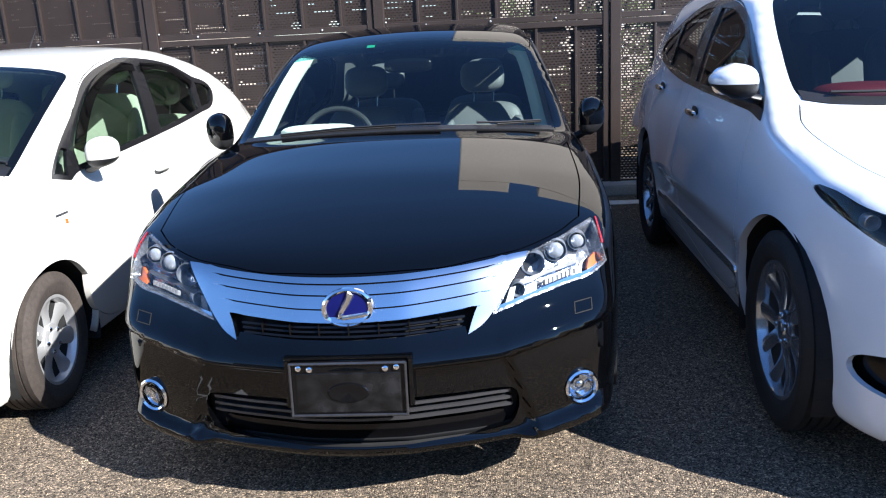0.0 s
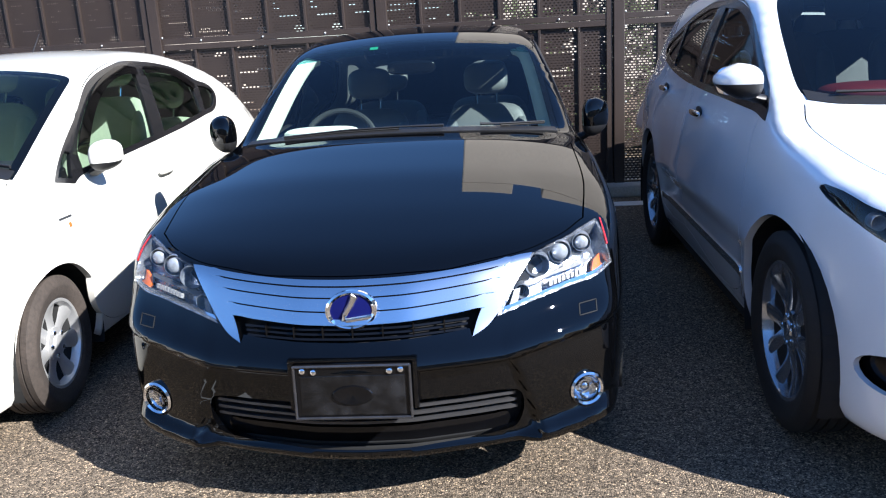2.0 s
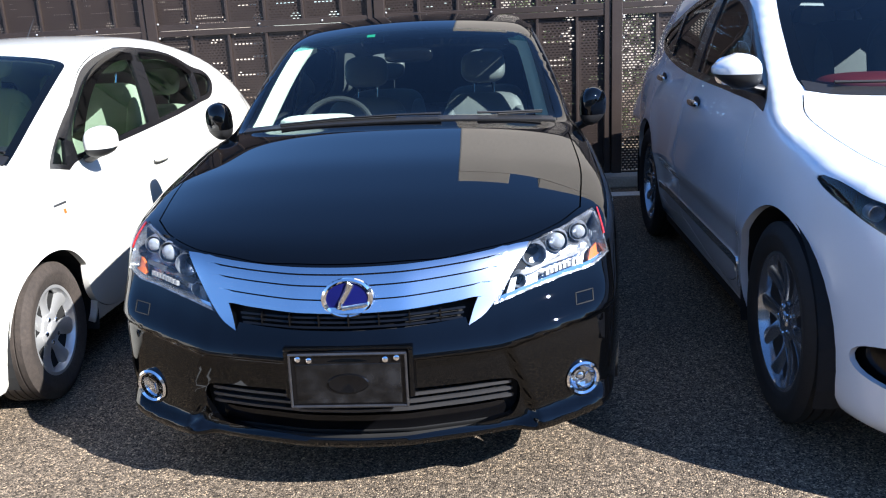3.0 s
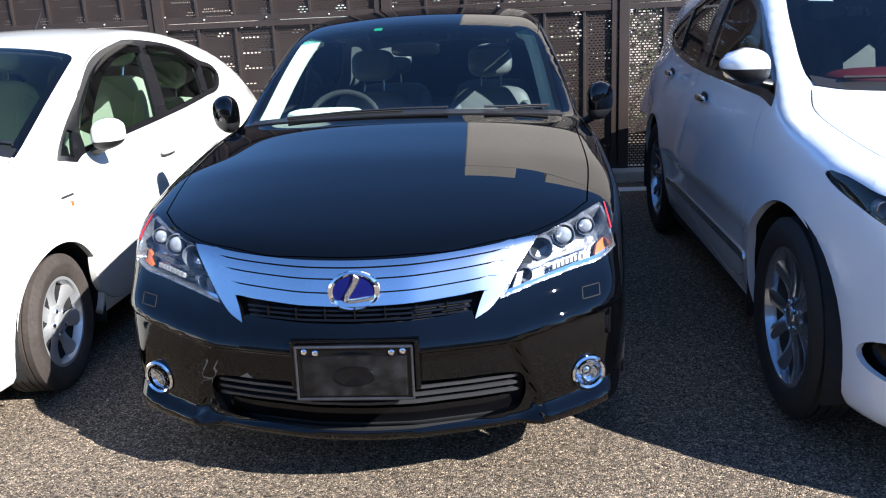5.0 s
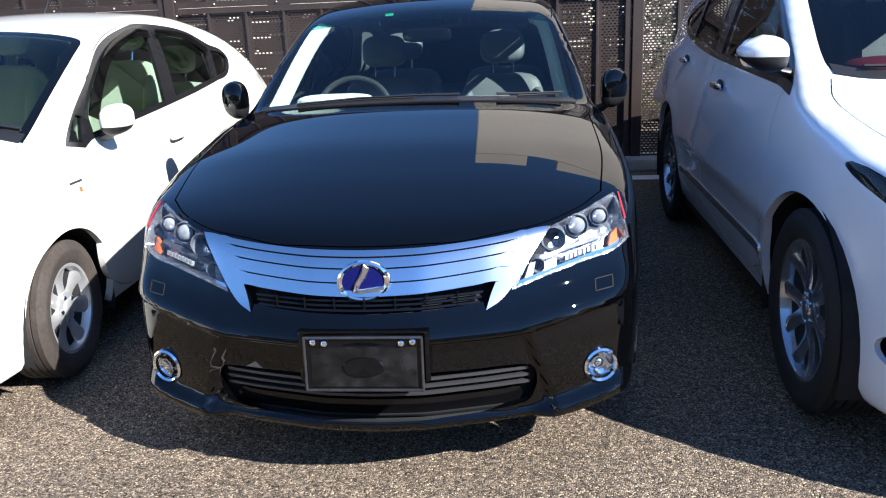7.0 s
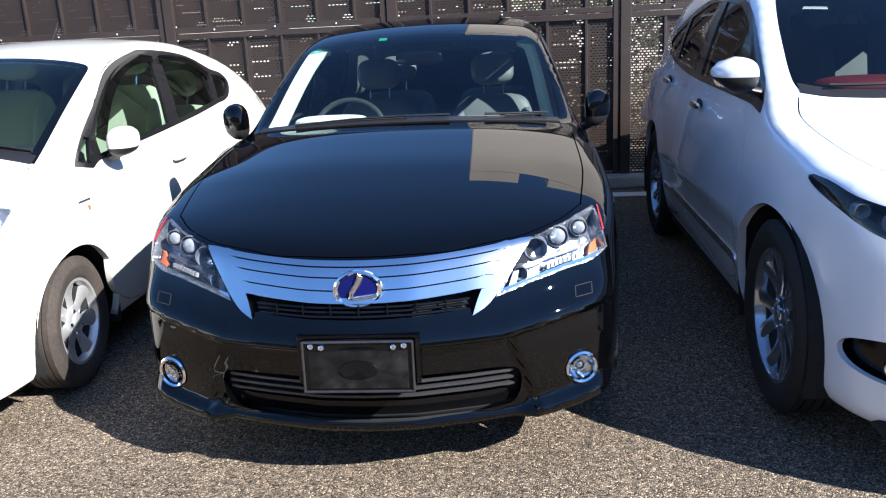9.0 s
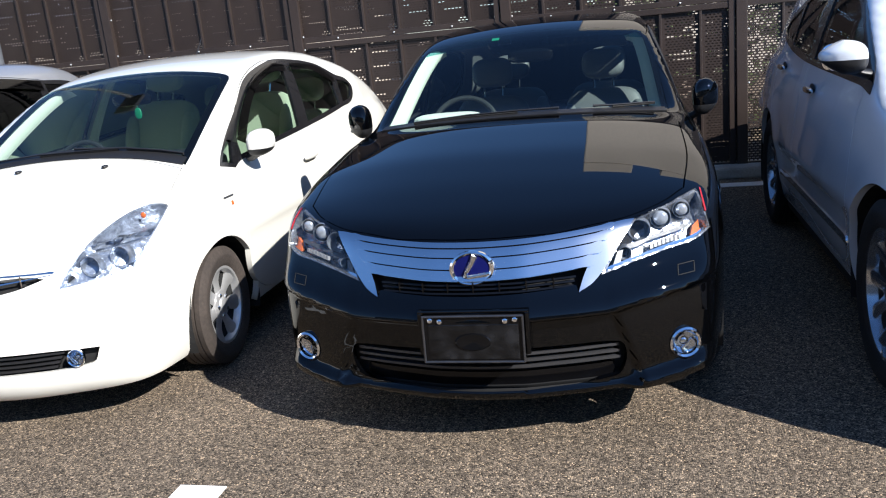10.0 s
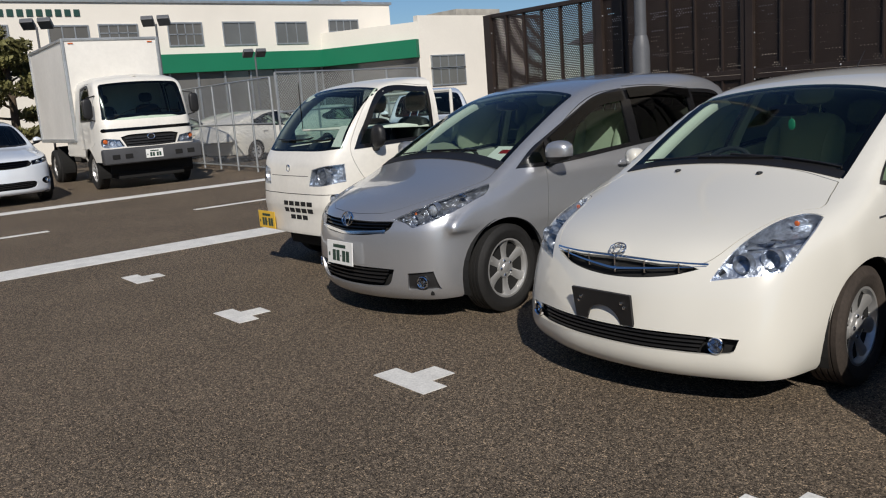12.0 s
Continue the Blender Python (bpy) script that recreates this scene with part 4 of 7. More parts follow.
HATCH_BLACK = dict(relief=black_relief, fine=.013, soft={"bow": .022}, lip_line=black_lip, deck_crown=(.05, .77, 2.9), cowl=[(0, 1.283), (.4, 1.292), (.700, 1.352, 1), (.690, 1.398, 1), (.4, 1.358), (0, 1.352)],
    nose=[(.14, .0), (.19, -.06), (.26, -.10), (.36, -.11), (.47, -.108), (.55, -.10), (.6, -.083), (.64, -.065), (.7, -.035), (.75, -.012), (.8, .01), (.86, .1), (.92, .25)],
    bow=[(-.3, .03), (0, 0), (.16, .01), (.353, .06), (.475, .10), (.6, .158), (.7, .212), (.75, .24), (.795, .268), (.822, .31), (.842, .39), (.87, .62)],
    tail=[(.2, 4.5), (.5, 4.6), (.8, 4.6), (1.0, 4.5), (1.2, 4.45)],
    plan=[(-.2, .79), (.1, .822), (.3, .852), (.5, .870), (.7, .884), (1.0, .892), (3.4, .89), (4.2, .86), (4.6, .80)],
    side=[(.15, .06), (.25, .03), (.4, .008), (.55, 0), (.7, .004), (.85, .025), (.95, .055), (1.05, .10)],
    deck=[(-.1, .70), (0, .765), (.06, .80), (.15, .83), (.385, .895), (.7, .965), (1.16, 1.035), (1.35, 1.045), (1.8, .98), (2.6, .99), (3.8, 1.04), (4.3, 1.02), (4.6, .95)],
    roof=[(.9, .86), (1.3, 1.015), (1.7, 1.225), (2.0, 1.37), (2.134, 1.425), (2.4, 1.485), (2.7, 1.507), (3.1, 1.50), (3.6, 1.45), (4.0, 1.35), (4.3, 1.22), (4.6, 1.03)],
    cabin=[(.8, .84), (.95, .80), (1.02, .775), (1.2, .725), (1.4, .655), (1.47, .61), (1.52, .56)],
    taper=([1.0, 1.6, 2.6, 3.6, 4.5], [.97, 1, 1, .96, .86]), axles=(.83, 3.53), wheel_r=.33, arch=.05, floor=.15, lip=.19, sill=.22, end=4.6, yc=1.3,
    seam=[(0, -.002, .77), (.25, .02, .78), (.40, .07, .79), (.529, .13, .80), (.66, .235, .825), (.76, .37, .85), (.795, .43, .83), (.82, .45, .76), (.845, .47, .68), (.868, .525, .56)],
    hood=[(0, .028), (.25, .05), (.40, .10), (.52, .155), (.64, .255), (.72, .37, 1), (.752, .7), (.745, 1.16, 1), (.4, 1.25), (0, 1.28)],
    screen=[(0, 1.29), (.4, 1.30), (.712, 1.362, 1), (.628, 2.08), (.585, 2.135), (.3, 2.17), (0, 2.18)],
    rear_window=[(0, 3.55), (.45, 3.55), (.50, 3.6), (.53, 4.1), (.3, 4.15), (0, 4.17)],
    doors=[[(1.42, .30), (2.5, .30, 1), (2.56, .9), (2.56, 1.395, 1), (2.3, 1.40), (2.0, 1.325), (1.55, 1.06), (1.38, .8)], [(2.58, .30), (3.1, .30), (3.25, .6), (3.5, .85), (3.6, 1.1), (3.45, 1.31, 1), (2.59, 1.40, 1), (2.58, .9)]],
    windows=[[(1.60, .985), (2.52, .985, 1), (2.52, 1.37, 1), (2.3, 1.372), (2.05, 1.31), (1.68, 1.085)], [(2.62, .99), (3.4, 1.04), (3.5, 1.1, 1), (3.35, 1.285), (2.62, 1.368, 1)]],
    openings=[[(.427, .634, 1), (.50, .653), (.575, .669), (.66, .685), (.737, .696), (.800, .722, 1), (.787, .775), (.770, .828), (.760, .843, 1), (.70, .830), (.62, .811), (.544, .798, 1), (.497, .742)],
              [(0, .83), (.3, .84), (.55, .86, 1), (.43, .64), (.352, .588, 1), (.344, .613, 1), (.25, .606), (0, .600), (-.25, .606), (-.344, .613, 1), (-.352, .588, 1), (-.43, .64), (-.55, .86, 1), (-.3, .84)],
              [(.641, .358), (.657, .397), (.696, .413), (.735, .397), (.751, .358), (.735, .319), (.696, .303), (.657, .319)],
              [(0, .405), (.3, .402), (.478, .393), (.498, .36), (.492, .30), (.46, .262), (.2, .246), (0, .243), (-.2, .246), (-.46, .262), (-.492, .30), (-.498, .36), (-.478, .393), (-.3, .402)]],
    axle_x=.856, tyre_w=.215, rim_r=.222, spokes=(7, .05, .06, False), tyre=RUBBER, alloy=ALLOY, fire=1.2, fire_z=1.03, mirror_y=2.0, mirror_z=1.30, lift=-.17, frit=.018, lining=.062)


CARRIER_RIM = material("carrier_rim", (0.02, 0.02, 0.022), rough=0.12, coat=0.8, grain=0.2, grain_scale=40)


def ring_bm(r, R, depth, n=40, m=None):
    bm = bmesh.new()
    lathe(bm, [(0, R), (depth * 0.7, R * 0.99), (depth, (r + R) / 2), (depth * 0.7, r * 1.01), (0, r)], n, m, closed=True)
    return bm


def fog_lamp(root, b, x, z, r, bezel=CHROME, sides=(1, -1), depth=0.035):
    for s in sides:
        p = b.front_xyz([(x, z)])[0]
        n = b.normal(np.array([p]))[0]
        n = Vector((s * n[0] * 0.6, n[1], n[2] * 0.3)).normalized()
        m = look((s * p[0], p[1], p[2]), Vector((s * p[0], p[1], p[2])) + n) @ pose(0, 0, 0, 0, 90, 0)
        f = empty("fog_lamp", m, root)
        part("bezel", ring_bm(r * 0.84, r * 1.1, 0.018), bezel, f, smooth=True)
        bm = bmesh.new()
        lathe(bm, [(-depth, 0.001), (-depth * 0.9, r * 0.4), (-depth * 0.4, r * 0.75), (0.004, r * 0.9), (-0.004, r * 0.95), (-depth - 0.01, r * 0.5)], 36)
        part("reflector", bm, CHROME, f, smooth=True)
        bm = bmesh.new()
        blob(bm, (-depth * 0.5, 0, 0), (r * 0.3, r * 0.35, r * 0.35), 2)
        part("bulb_cover", bm, CHROME, f, smooth=True)
        bm = bmesh.new()
        lathe(bm, [(0.0, r * 0.88), (0.006, r * 0.6), (0.009, 0.001)], 36)
        part("lens", bm, LENS, f, smooth=True).visible_shadow = False


def strip(b, half, z0, z1, n=24):
    """A band across the nose between two heights given as functions of x, from -half to half."""
    xs = np.linspace(-half, half, n)
    return [(x, z1(x)) for x in xs] + [(x, z0(x)) for x in xs[::-1]]


def side_marker(root, b, o):
    on_nose(b, [p for p in o], RED_LENS, "side_marker", root, lift=.004, step=.01, thick=.006)


def black_car():
    root = empty("black_hatchback")
    tagged(root, "glossy black hatchback with a satin silver slatted grille", "car", "parked cars")
    s = HATCH_BLACK
    b = car_body(root, s, BLACK_PAINT, inner=LEATHER, lining=PALE_TRIM)
    q = b.top_xyz(curve([(-.605, 2.05, 1), (.605, 2.05, 1), (.585, 2.125), (.3, 2.165), (0, 2.175), (-.3, 2.165), (-.585, 2.125)], .03))
    panel(b, "tube", b.to_tube(q), SHADE_BAND, "shade_band", root, (), .04, lift=-.006, thick=.002).visible_shadow = False
    q = b.top_xyz(curve([(-.222, 2.085, 1), (-.180, 2.085, 1), (-.180, 2.118, 1), (-.222, 2.118, 1)], .02))
    panel(b, "tube", b.to_tube(q), GREEN_SIGN, "windscreen_sticker", root, (), .02, lift=.003, thick=.001, label="small green sticker on the windscreen")
    cabin_things(root, s, LEATHER)
    for k in (-1, 1):
        side_mirror(root, (.89, 1.60, 1.05), BLACK_PAINT, k, (.062, .08, .088))
    lamps = headlamp(root, b, s["openings"][0], [(.629, .775, .034, "eye"), (.702, .790, .028, "eye"), (.556, .748, .036, "dish"), (.505, .682, .022, "dish")], liner=LAMP_CHROME)
    low = lambda x: np.interp(x, [.427, .50, .575, .66, .737, .79], [.634, .653, .669, .685, .696, .716])
    xs = np.linspace(.45, .785, 12)
    for lamp, k in zip(lamps, (1, -1)):
        def piece(outline, mat, name, lift, thick, step=.01):
            q = b.to_belt(b.front_xyz(curve(outline, step)))
            panel(b, "belt", np.stack([k * q[:, 0], q[:, 1]], 1), mat, name, lamp, (), .012, lift=lift, thick=thick)
        piece([*[(x, low(x) + .005) for x in xs], *[(x, low(x) + .016) for x in xs[::-1]]], CHROME, "lower_trim", -.012, .02)
        piece([(.745, .714, 1), (.785, .726, 1), (.780, .760, 1), (.755, .746, 1)], AMBER, "indicator", -.032, .01)
        for j in range(8):
            x = .60 + .014 * j
            piece([(x, low(x) + .020, 1), (x + .010, low(x + .01) + .020, 1), (x + .010, low(x + .01) + .034, 1), (x, low(x) + .034, 1)], LED_WHITE, "led_cell", -.022, .012)
        piece([(.470, .657, 1), (.497, .664, 1), (.507, .704, 1), (.489, .702, 1)], LED_WHITE, "cornering_reflector", -.02, .012)
        piece([(.520, .716), (.54, .706), (.60, .722), (.71, .740), (.735, .752), (.70, .752), (.60, .732), (.54, .722)], LAMP_GREY, "inner_bezel", -.026, .012)
    side_marker(root, b, [(.770, .840, 1), (.775, .838, 1), (.785, .778, 1), (.780, .778, 1)])
    on_nose(b, s["openings"][1], DARK, "grille_recess", root, lift=-0.05, step=0.03)
    # silver grille: frame, slats, blades beside the lamps
    top = lambda x: .761 + .034 * (x / .54) ** 2
    grille = empty("grille", None, root)
    ends = np.linspace(-.38, .38, 16)
    plate = [(-.54, top(.54) - .004, 1), *[(x, top(x)) for x in np.linspace(-.5, .5, 18)], (.54, top(.54) - .004, 1), (.485, .717), (.43, .645), (.396, .612), (.352, .590, 1), (.368, .635), (.383, top(.383) - .112, 1),
             *[(x, top(x) - .117 * (1 - .05 * abs(x))) for x in ends[::-1][1:-1]], (-.383, top(.383) - .112, 1), (-.368, .635), (-.352, .590, 1), (-.396, .612), (-.43, .645), (-.485, .717)]
    on_nose(b, plate, SATIN, "grille_frame", grille, lift=0.003, step=0.012, thick=0.02)
    lows = ((.002, .0165), (.0205, .0445), (.0485, .0805), (.0845, .116))
    for k, (u, w) in enumerate(lows):
        half = (.470, .452, .430, .400)[k]
        o = strip(b, half, lambda x, w=w: top(x) - w * (1 - .05 * abs(x)), lambda x, u=u: top(x) - u * (1 - .05 * abs(x)))
        on_nose(b, o, SATIN, "slat", grille, lift=0.0100 - .0006 * k, step=0.012, thick=0.006)
        if k:
            g = (lows[k - 1][1] + u) / 2
            on_nose(b, strip(b, half - .004, lambda x, g=g: top(x) - (g + .0026) * (1 - .05 * abs(x)), lambda x, g=g: top(x) - (g - .0026) * (1 - .05 * abs(x))), GLOSS_BLACK, "slat_gap", grille, lift=.0056, step=.014, thick=.002)
    for k in range(3):
        z = .636 - .0125 * k
        on_nose(b, strip(b, .345 - .004 * k, lambda x, z=z: z - .0028 + .035 * x * x, lambda x, z=z: z + .0028 + .035 * x * x), GLOSS_BLACK, "lower_bar", grille, lift=-0.010, step=0.02, thick=0.02)
    for x in (-.27, -.18, -.09, 0, .09, .18, .27):
        p = b.front_xyz([(x, .62)])[0]
        bm = bmesh.new()
        box(bm, (x - .002, p[1] + .004, .604), (x + .002, p[1] + .03, .642))
        part("lower_rib", bm, GLOSS_BLACK, grille)
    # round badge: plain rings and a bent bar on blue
    p = b.front_xyz([(0, .692)])[0]
    badge = empty("badge", pose(0, p[1] - 0.016, .692, 8, 0, -90), root)
    tagged(badge, "oval chrome badge with a deep blue ground")
    sq = Matrix.Diagonal((1, 1.34, 1.05, 1))
    bm = ring_bm(.0465, .0585, .014, 48)
    bmesh.ops.transform(bm, matrix=sq, verts=bm.verts)
    part("ring", bm, CHROME, badge, smooth=True)
    bm = bmesh.new()
    lathe(bm, [(-.004, .052), (.006, .052), (.009, .03), (.010, .001)], 40, sq)
    part("ground_disc", bm, BLUE_GLASS, badge, smooth=True)
    bm = bmesh.new()
    tube(bm, [(.011, .022, .044), (.012, .004, .018), (.012, -.018, -.008), (.012, -.030, -.024), (.012, -.020, -.027), (.012, .058, -.026)], [.0125, .0105, .0095, .0085, .0075, .0065], 10)
    part("bent_bar", bm, SATIN, badge, smooth=True)
    # lower intake
    o = s["openings"][3]
    on_nose(b, o, DARK, "intake_recess", root, lift=-0.05, step=0.03)
    for k in range(3):
        z = .382 - .026 * k
        on_nose(b, strip(b, .478 + .004 * k, lambda x, z=z: z - .009, lambda x, z=z: z), SLAT_BLACK, "intake_slat", root, lift=-0.014 - .003 * k, step=0.02, thick=0.03)
    on_nose(b, strip(b, .46, lambda x: .252, lambda x: .300), GLOSS_BLACK, "intake_floor", root, lift=-0.036, step=0.02, thick=0.03)
    fog_lamp(root, b, .696, .358, .052)
    # washer covers
    for k in (-1, 1):
        on = [(.680, .600), (.735, .604), (.735, .634), (.680, .630)]
        q = b.to_belt(b.front_xyz(curve([(*p, 1) for p in on], .01)))
        q[:, 0] *= k
        panel(b, "belt", grow(q, .0012), DARK, "washer_gap", root, [grow(q, -.0015)], .01, lift=.0012, thick=.002)
    # plate carrier
    p = b.front_xyz([(0, .47)])[0]
    carrier = empty("plate_carrier", pose(0, p[1] - .052, .468, -4), root)
    tagged(carrier, "black plastic plate carrier without a plate")
    bm = bmesh.new()
    box(bm, (-.172, -.008, -.083), (.172, .06, .083), .006)
    part("backing", bm, GLOSS_BLACK, carrier)
    for a, c in (((-.173, .079), (.173, .079)), ((-.173, -.080), (.173, -.080)), ((-.171, -.08), (-.171, .08)), ((.171, -.08), (.171, .08))):
        bm = bmesh.new()
        tube(bm, [(a[0], -.012, a[1]), (c[0], -.012, c[1])], .0045, 10)
        part("rim", bm, CARRIER_RIM, carrier, smooth=True)
    bm = bmesh.new()
    box(bm, (-.192, .0, .083), (.192, .07, .098), .006)
    box(bm, (.173, .0, -.06), (.192, .07, .09), .006)
    box(bm, (-.192, .0, -.06), (-.173, .07, .09), .006)
    part("surround", bm, BLACK_PAINT, carrier)
    bm = bmesh.new()
    box(bm, (-.155, -.0105, -.072), (.155, -.005, .05), .003)
    part("dusty_panel", bm, material("dusty_plastic", (.006, .0062, .007), rough=.22, spec=.4, grain=.6, grain_scale=25, patch=.8, patch_scale=11), carrier)
    bm = bmesh.new()
    lathe(bm, [(0, .001), (.004, .05), (.0, .054)], 32, pose(0, -.0125, -.01, 0, 0, -90) @ Matrix.Diagonal((1, 1.15, .55, 1)))
    part("oval_recess", bm, GLOSS_BLACK, carrier)
    for x, z in ((-.145, .066), (-.112, .062), (.112, .062), (.145, .066)):
        bm = bmesh.new()
        lathe(bm, [(0, .0085), (.006, .0085), (.009, .004), (.009, .001)], 16, pose(x, -.008, z, 0, 0, -90))
        part("screw", bm, CHROME, carrier, smooth=True)
    wiper(root, b, [(.20, 1.33), (.0, 1.335), (-.25, 1.335), (-.52, 1.335)])
    wiper(root, b, [(.36, 1.345), (.45, 1.36), (.58, 1.40), (.645, 1.42)], "wiper")
    # papers on the dashboard
    bm = bmesh.new()
    blob(bm, (-.40, 1.56, 1.035), (.175, .085, .028), 3.2)
    tagged(part("papers", bm, PAPER), "white papers lying on the dashboard", "papers")
    return root


black_car()

HATCH_WHITE = dict(bulge=.003, dash_up=.055, soft={"nose": .035},
    nose=[(.12, .02), (.17, -.045), (.23, -.075), (.34, -.07), (.45, -.045), (.52, -.025), (.6, .003), (.65, .028), (.72, .072), (.78, .14), (.86, .38)],
    bow=[(-.3, .03), (0, 0), (.2, .012), (.35, .045), (.49, .098), (.6, .145), (.7, .20), (.755, .26), (.8, .33), (.83, .42), (.862, .64)],
    tail=[(.2, 4.2), (.5, 4.33), (.8, 4.36), (1.0, 4.28), (1.2, 4.2)],
    plan=[(-.2, .78), (.1, .80), (.35, .832), (.7, .855), (1.2, .8625), (3.3, .86), (3.9, .83), (4.35, .76)],
    side=[(.15, .06), (.25, .03), (.4, .008), (.55, 0), (.7, .004), (.85, .03), (.95, .065), (1.05, .11)],
    deck=[(-.05, .62), (.06, .715), (.15, .765), (.35, .84), (.6, .905), (.917, .985), (1.05, 1.0), (1.5, .90), (2.2, .93), (3.2, 1.0), (3.9, 1.05), (4.2, .98), (4.4, .9)],
    deck_crown=(.06, .75, 2.2),
    roof=[(.6, .83), (.92, .985), (1.3, 1.20), (1.6, 1.35), (1.72, 1.40), (1.9, 1.445), (2.2, 1.482), (2.5, 1.492), (2.9, 1.465), (3.4, 1.37), (3.8, 1.25), (4.1, 1.12), (4.35, .95)],
    cabin=[(.8, .82), (.95, .785), (1.1, .745), (1.3, .675), (1.4, .63), (1.47, .58), (1.52, .53)],
    taper=([.8, 1.5, 2.6, 3.6, 4.4], [.98, 1, 1, .95, .85]), axles=(.82, 3.46), wheel_r=.288, arch=.05, floor=.13, lip=.165, sill=.2, end=4.36, yc=1.3,
    seam=[(0, .055, .695), (.25, .065, .69), (.40, .10, .675), (.475, .125, .66), (.51, .17, .70), (.545, .25, .755), (.58, .40, .82), (.64, .56, .86), (.72, .61, .858), (.775, .58, .80), (.80, .50, .72), (.828, .485, .62), (.846, .564, .509)],
    hood=[(0, .062), (.25, .075), (.40, .112), (.455, .14), (.50, .20), (.54, .32), (.575, .44), (.635, .60), (.70, .67), (.68, .80), (.655, .92, 1), (.4, .97), (0, .98)],
    screen=[(0, .99), (.4, .985), (.66, .95, 1), (.602, 1.65), (.56, 1.715), (.3, 1.76), (0, 1.775)],
    doors=[[(1.16, .30), (2.16, .29, 1), (2.21, .8), (2.36, 1.40, 1), (2.1, 1.41), (1.7, 1.32), (1.36, 1.12), (1.22, .98)], [(2.19, .29, 1), (2.75, .30), (2.9, .55), (3.1, .78), (3.2, 1.02), (3.1, 1.24, 1), (2.85, 1.345), (2.38, 1.395, 1), (2.24, .8)]],
    windows=[[(1.07, .945, 1), (1.19, .918, 1), (1.275, 1.035, 1), (1.23, 1.055)], [(1.30, .945, 1), (2.16, .992, 1), (2.305, 1.365, 1), (2.15, 1.385), (1.735, 1.30), (1.42, 1.13), (1.32, 1.04)],
             [(2.295, .995, 1), (3.02, 1.04, 1), (3.05, 1.22, 1), (2.85, 1.32), (2.42, 1.375, 1)], [(3.08, 1.045, 1), (3.31, 1.07), (3.40, 1.16), (3.15, 1.228, 1)]],
    openings=[[(.484, .606, 1), (.576, .620), (.677, .634), (.735, .645, 1), (.757, .715), (.760, .79), (.74, .846, 1), (.678, .856), (.60, .835), (.556, .775), (.522, .70)],
              [(0, .683), (.25, .688), (.474, .668, 1), (.3, .618), (0, .592), (-.3, .618), (-.474, .668, 1), (-.25, .688)],
              [(0, .372), (.4, .372), (.63, .362, 1), (.60, .30), (.3, .288), (0, .287), (-.3, .288), (-.60, .30), (-.63, .362, 1), (-.4, .372)]],
    frames=[[(1.045, .935, 1), (1.18, .905, 1), (1.30, .93), (2.2, .975), (3.05, 1.025), (3.33, 1.055), (3.43, 1.16), (3.15, 1.255), (2.85, 1.35), (2.38, 1.405), (2.15, 1.402), (1.735, 1.325), (1.42, 1.165), (1.22, 1.055)]],
    cowl=[(0, .983), (.4, .973), (.646, .945, 1), (.642, 1.005, 1), (.4, 1.045), (0, 1.06)], rear_gap=.80, rear_z=.52, rear_back=.46,
    axle_x=.835, tyre_w=.18, rim_r=.190, spokes=(7, .058, .085, False), tyre=OLD_RUBBER, alloy=ALLOY, steer=4, fire=.95, fire_z=.97, mirror_y=1.62, mirror_z=1.27)


def three_ovals(root, at, tilt, r=.05, mat=CHROME):
    """A badge of plain overlapping rings."""
    badge = empty("badge", pose(*at, 0, 0, -90) @ pose(0, 0, 0, 0, -tilt, 0), root)
    for ry, rz, z in ((1.35, .95, 0), (.55, .85, .0), (1.0, .45, .022)):
        bm = ring_bm(r * .86, r, .008, 36)
        bmesh.ops.transform(bm, matrix=pose(0, 0, z * .9) @ Matrix.Diagonal((1, ry, rz, 1)), verts=bm.verts)
        part("ring", bm, mat, badge, smooth=True)
    return badge


def handle(root, b, y, z, mat):
    for s in (1, -1):
        p = b.side_xyz([(y, z)], s)[0]
        h = empty("door_handle", pose(*p), root)
        bm = bmesh.new()
        blob(bm, (s * .026, 0, 0), (.013, .10, .016), 3)
        part("grip", bm, mat, h, smooth=True)
        bm = bmesh.new()
        blob(bm, (s * .001, .01, 0), (.006, .065, .032), 2.4)
        part("cup", bm, TRIM if mat is CHROME else mat, h, smooth=True)


def visor(root, b, pts):
    """Smoked rain visor over a side window."""
    for s in (1, -1):
        q = b.side_xyz(curve(pts, .03), s)
        panel(b, "tube", b.to_tube(q), SMOKE, "rain_visor", root, (), .03, lift=.02, thick=.004)


SMOKE = glass_material("smoked_plastic", (.05, .045, .042), .05)


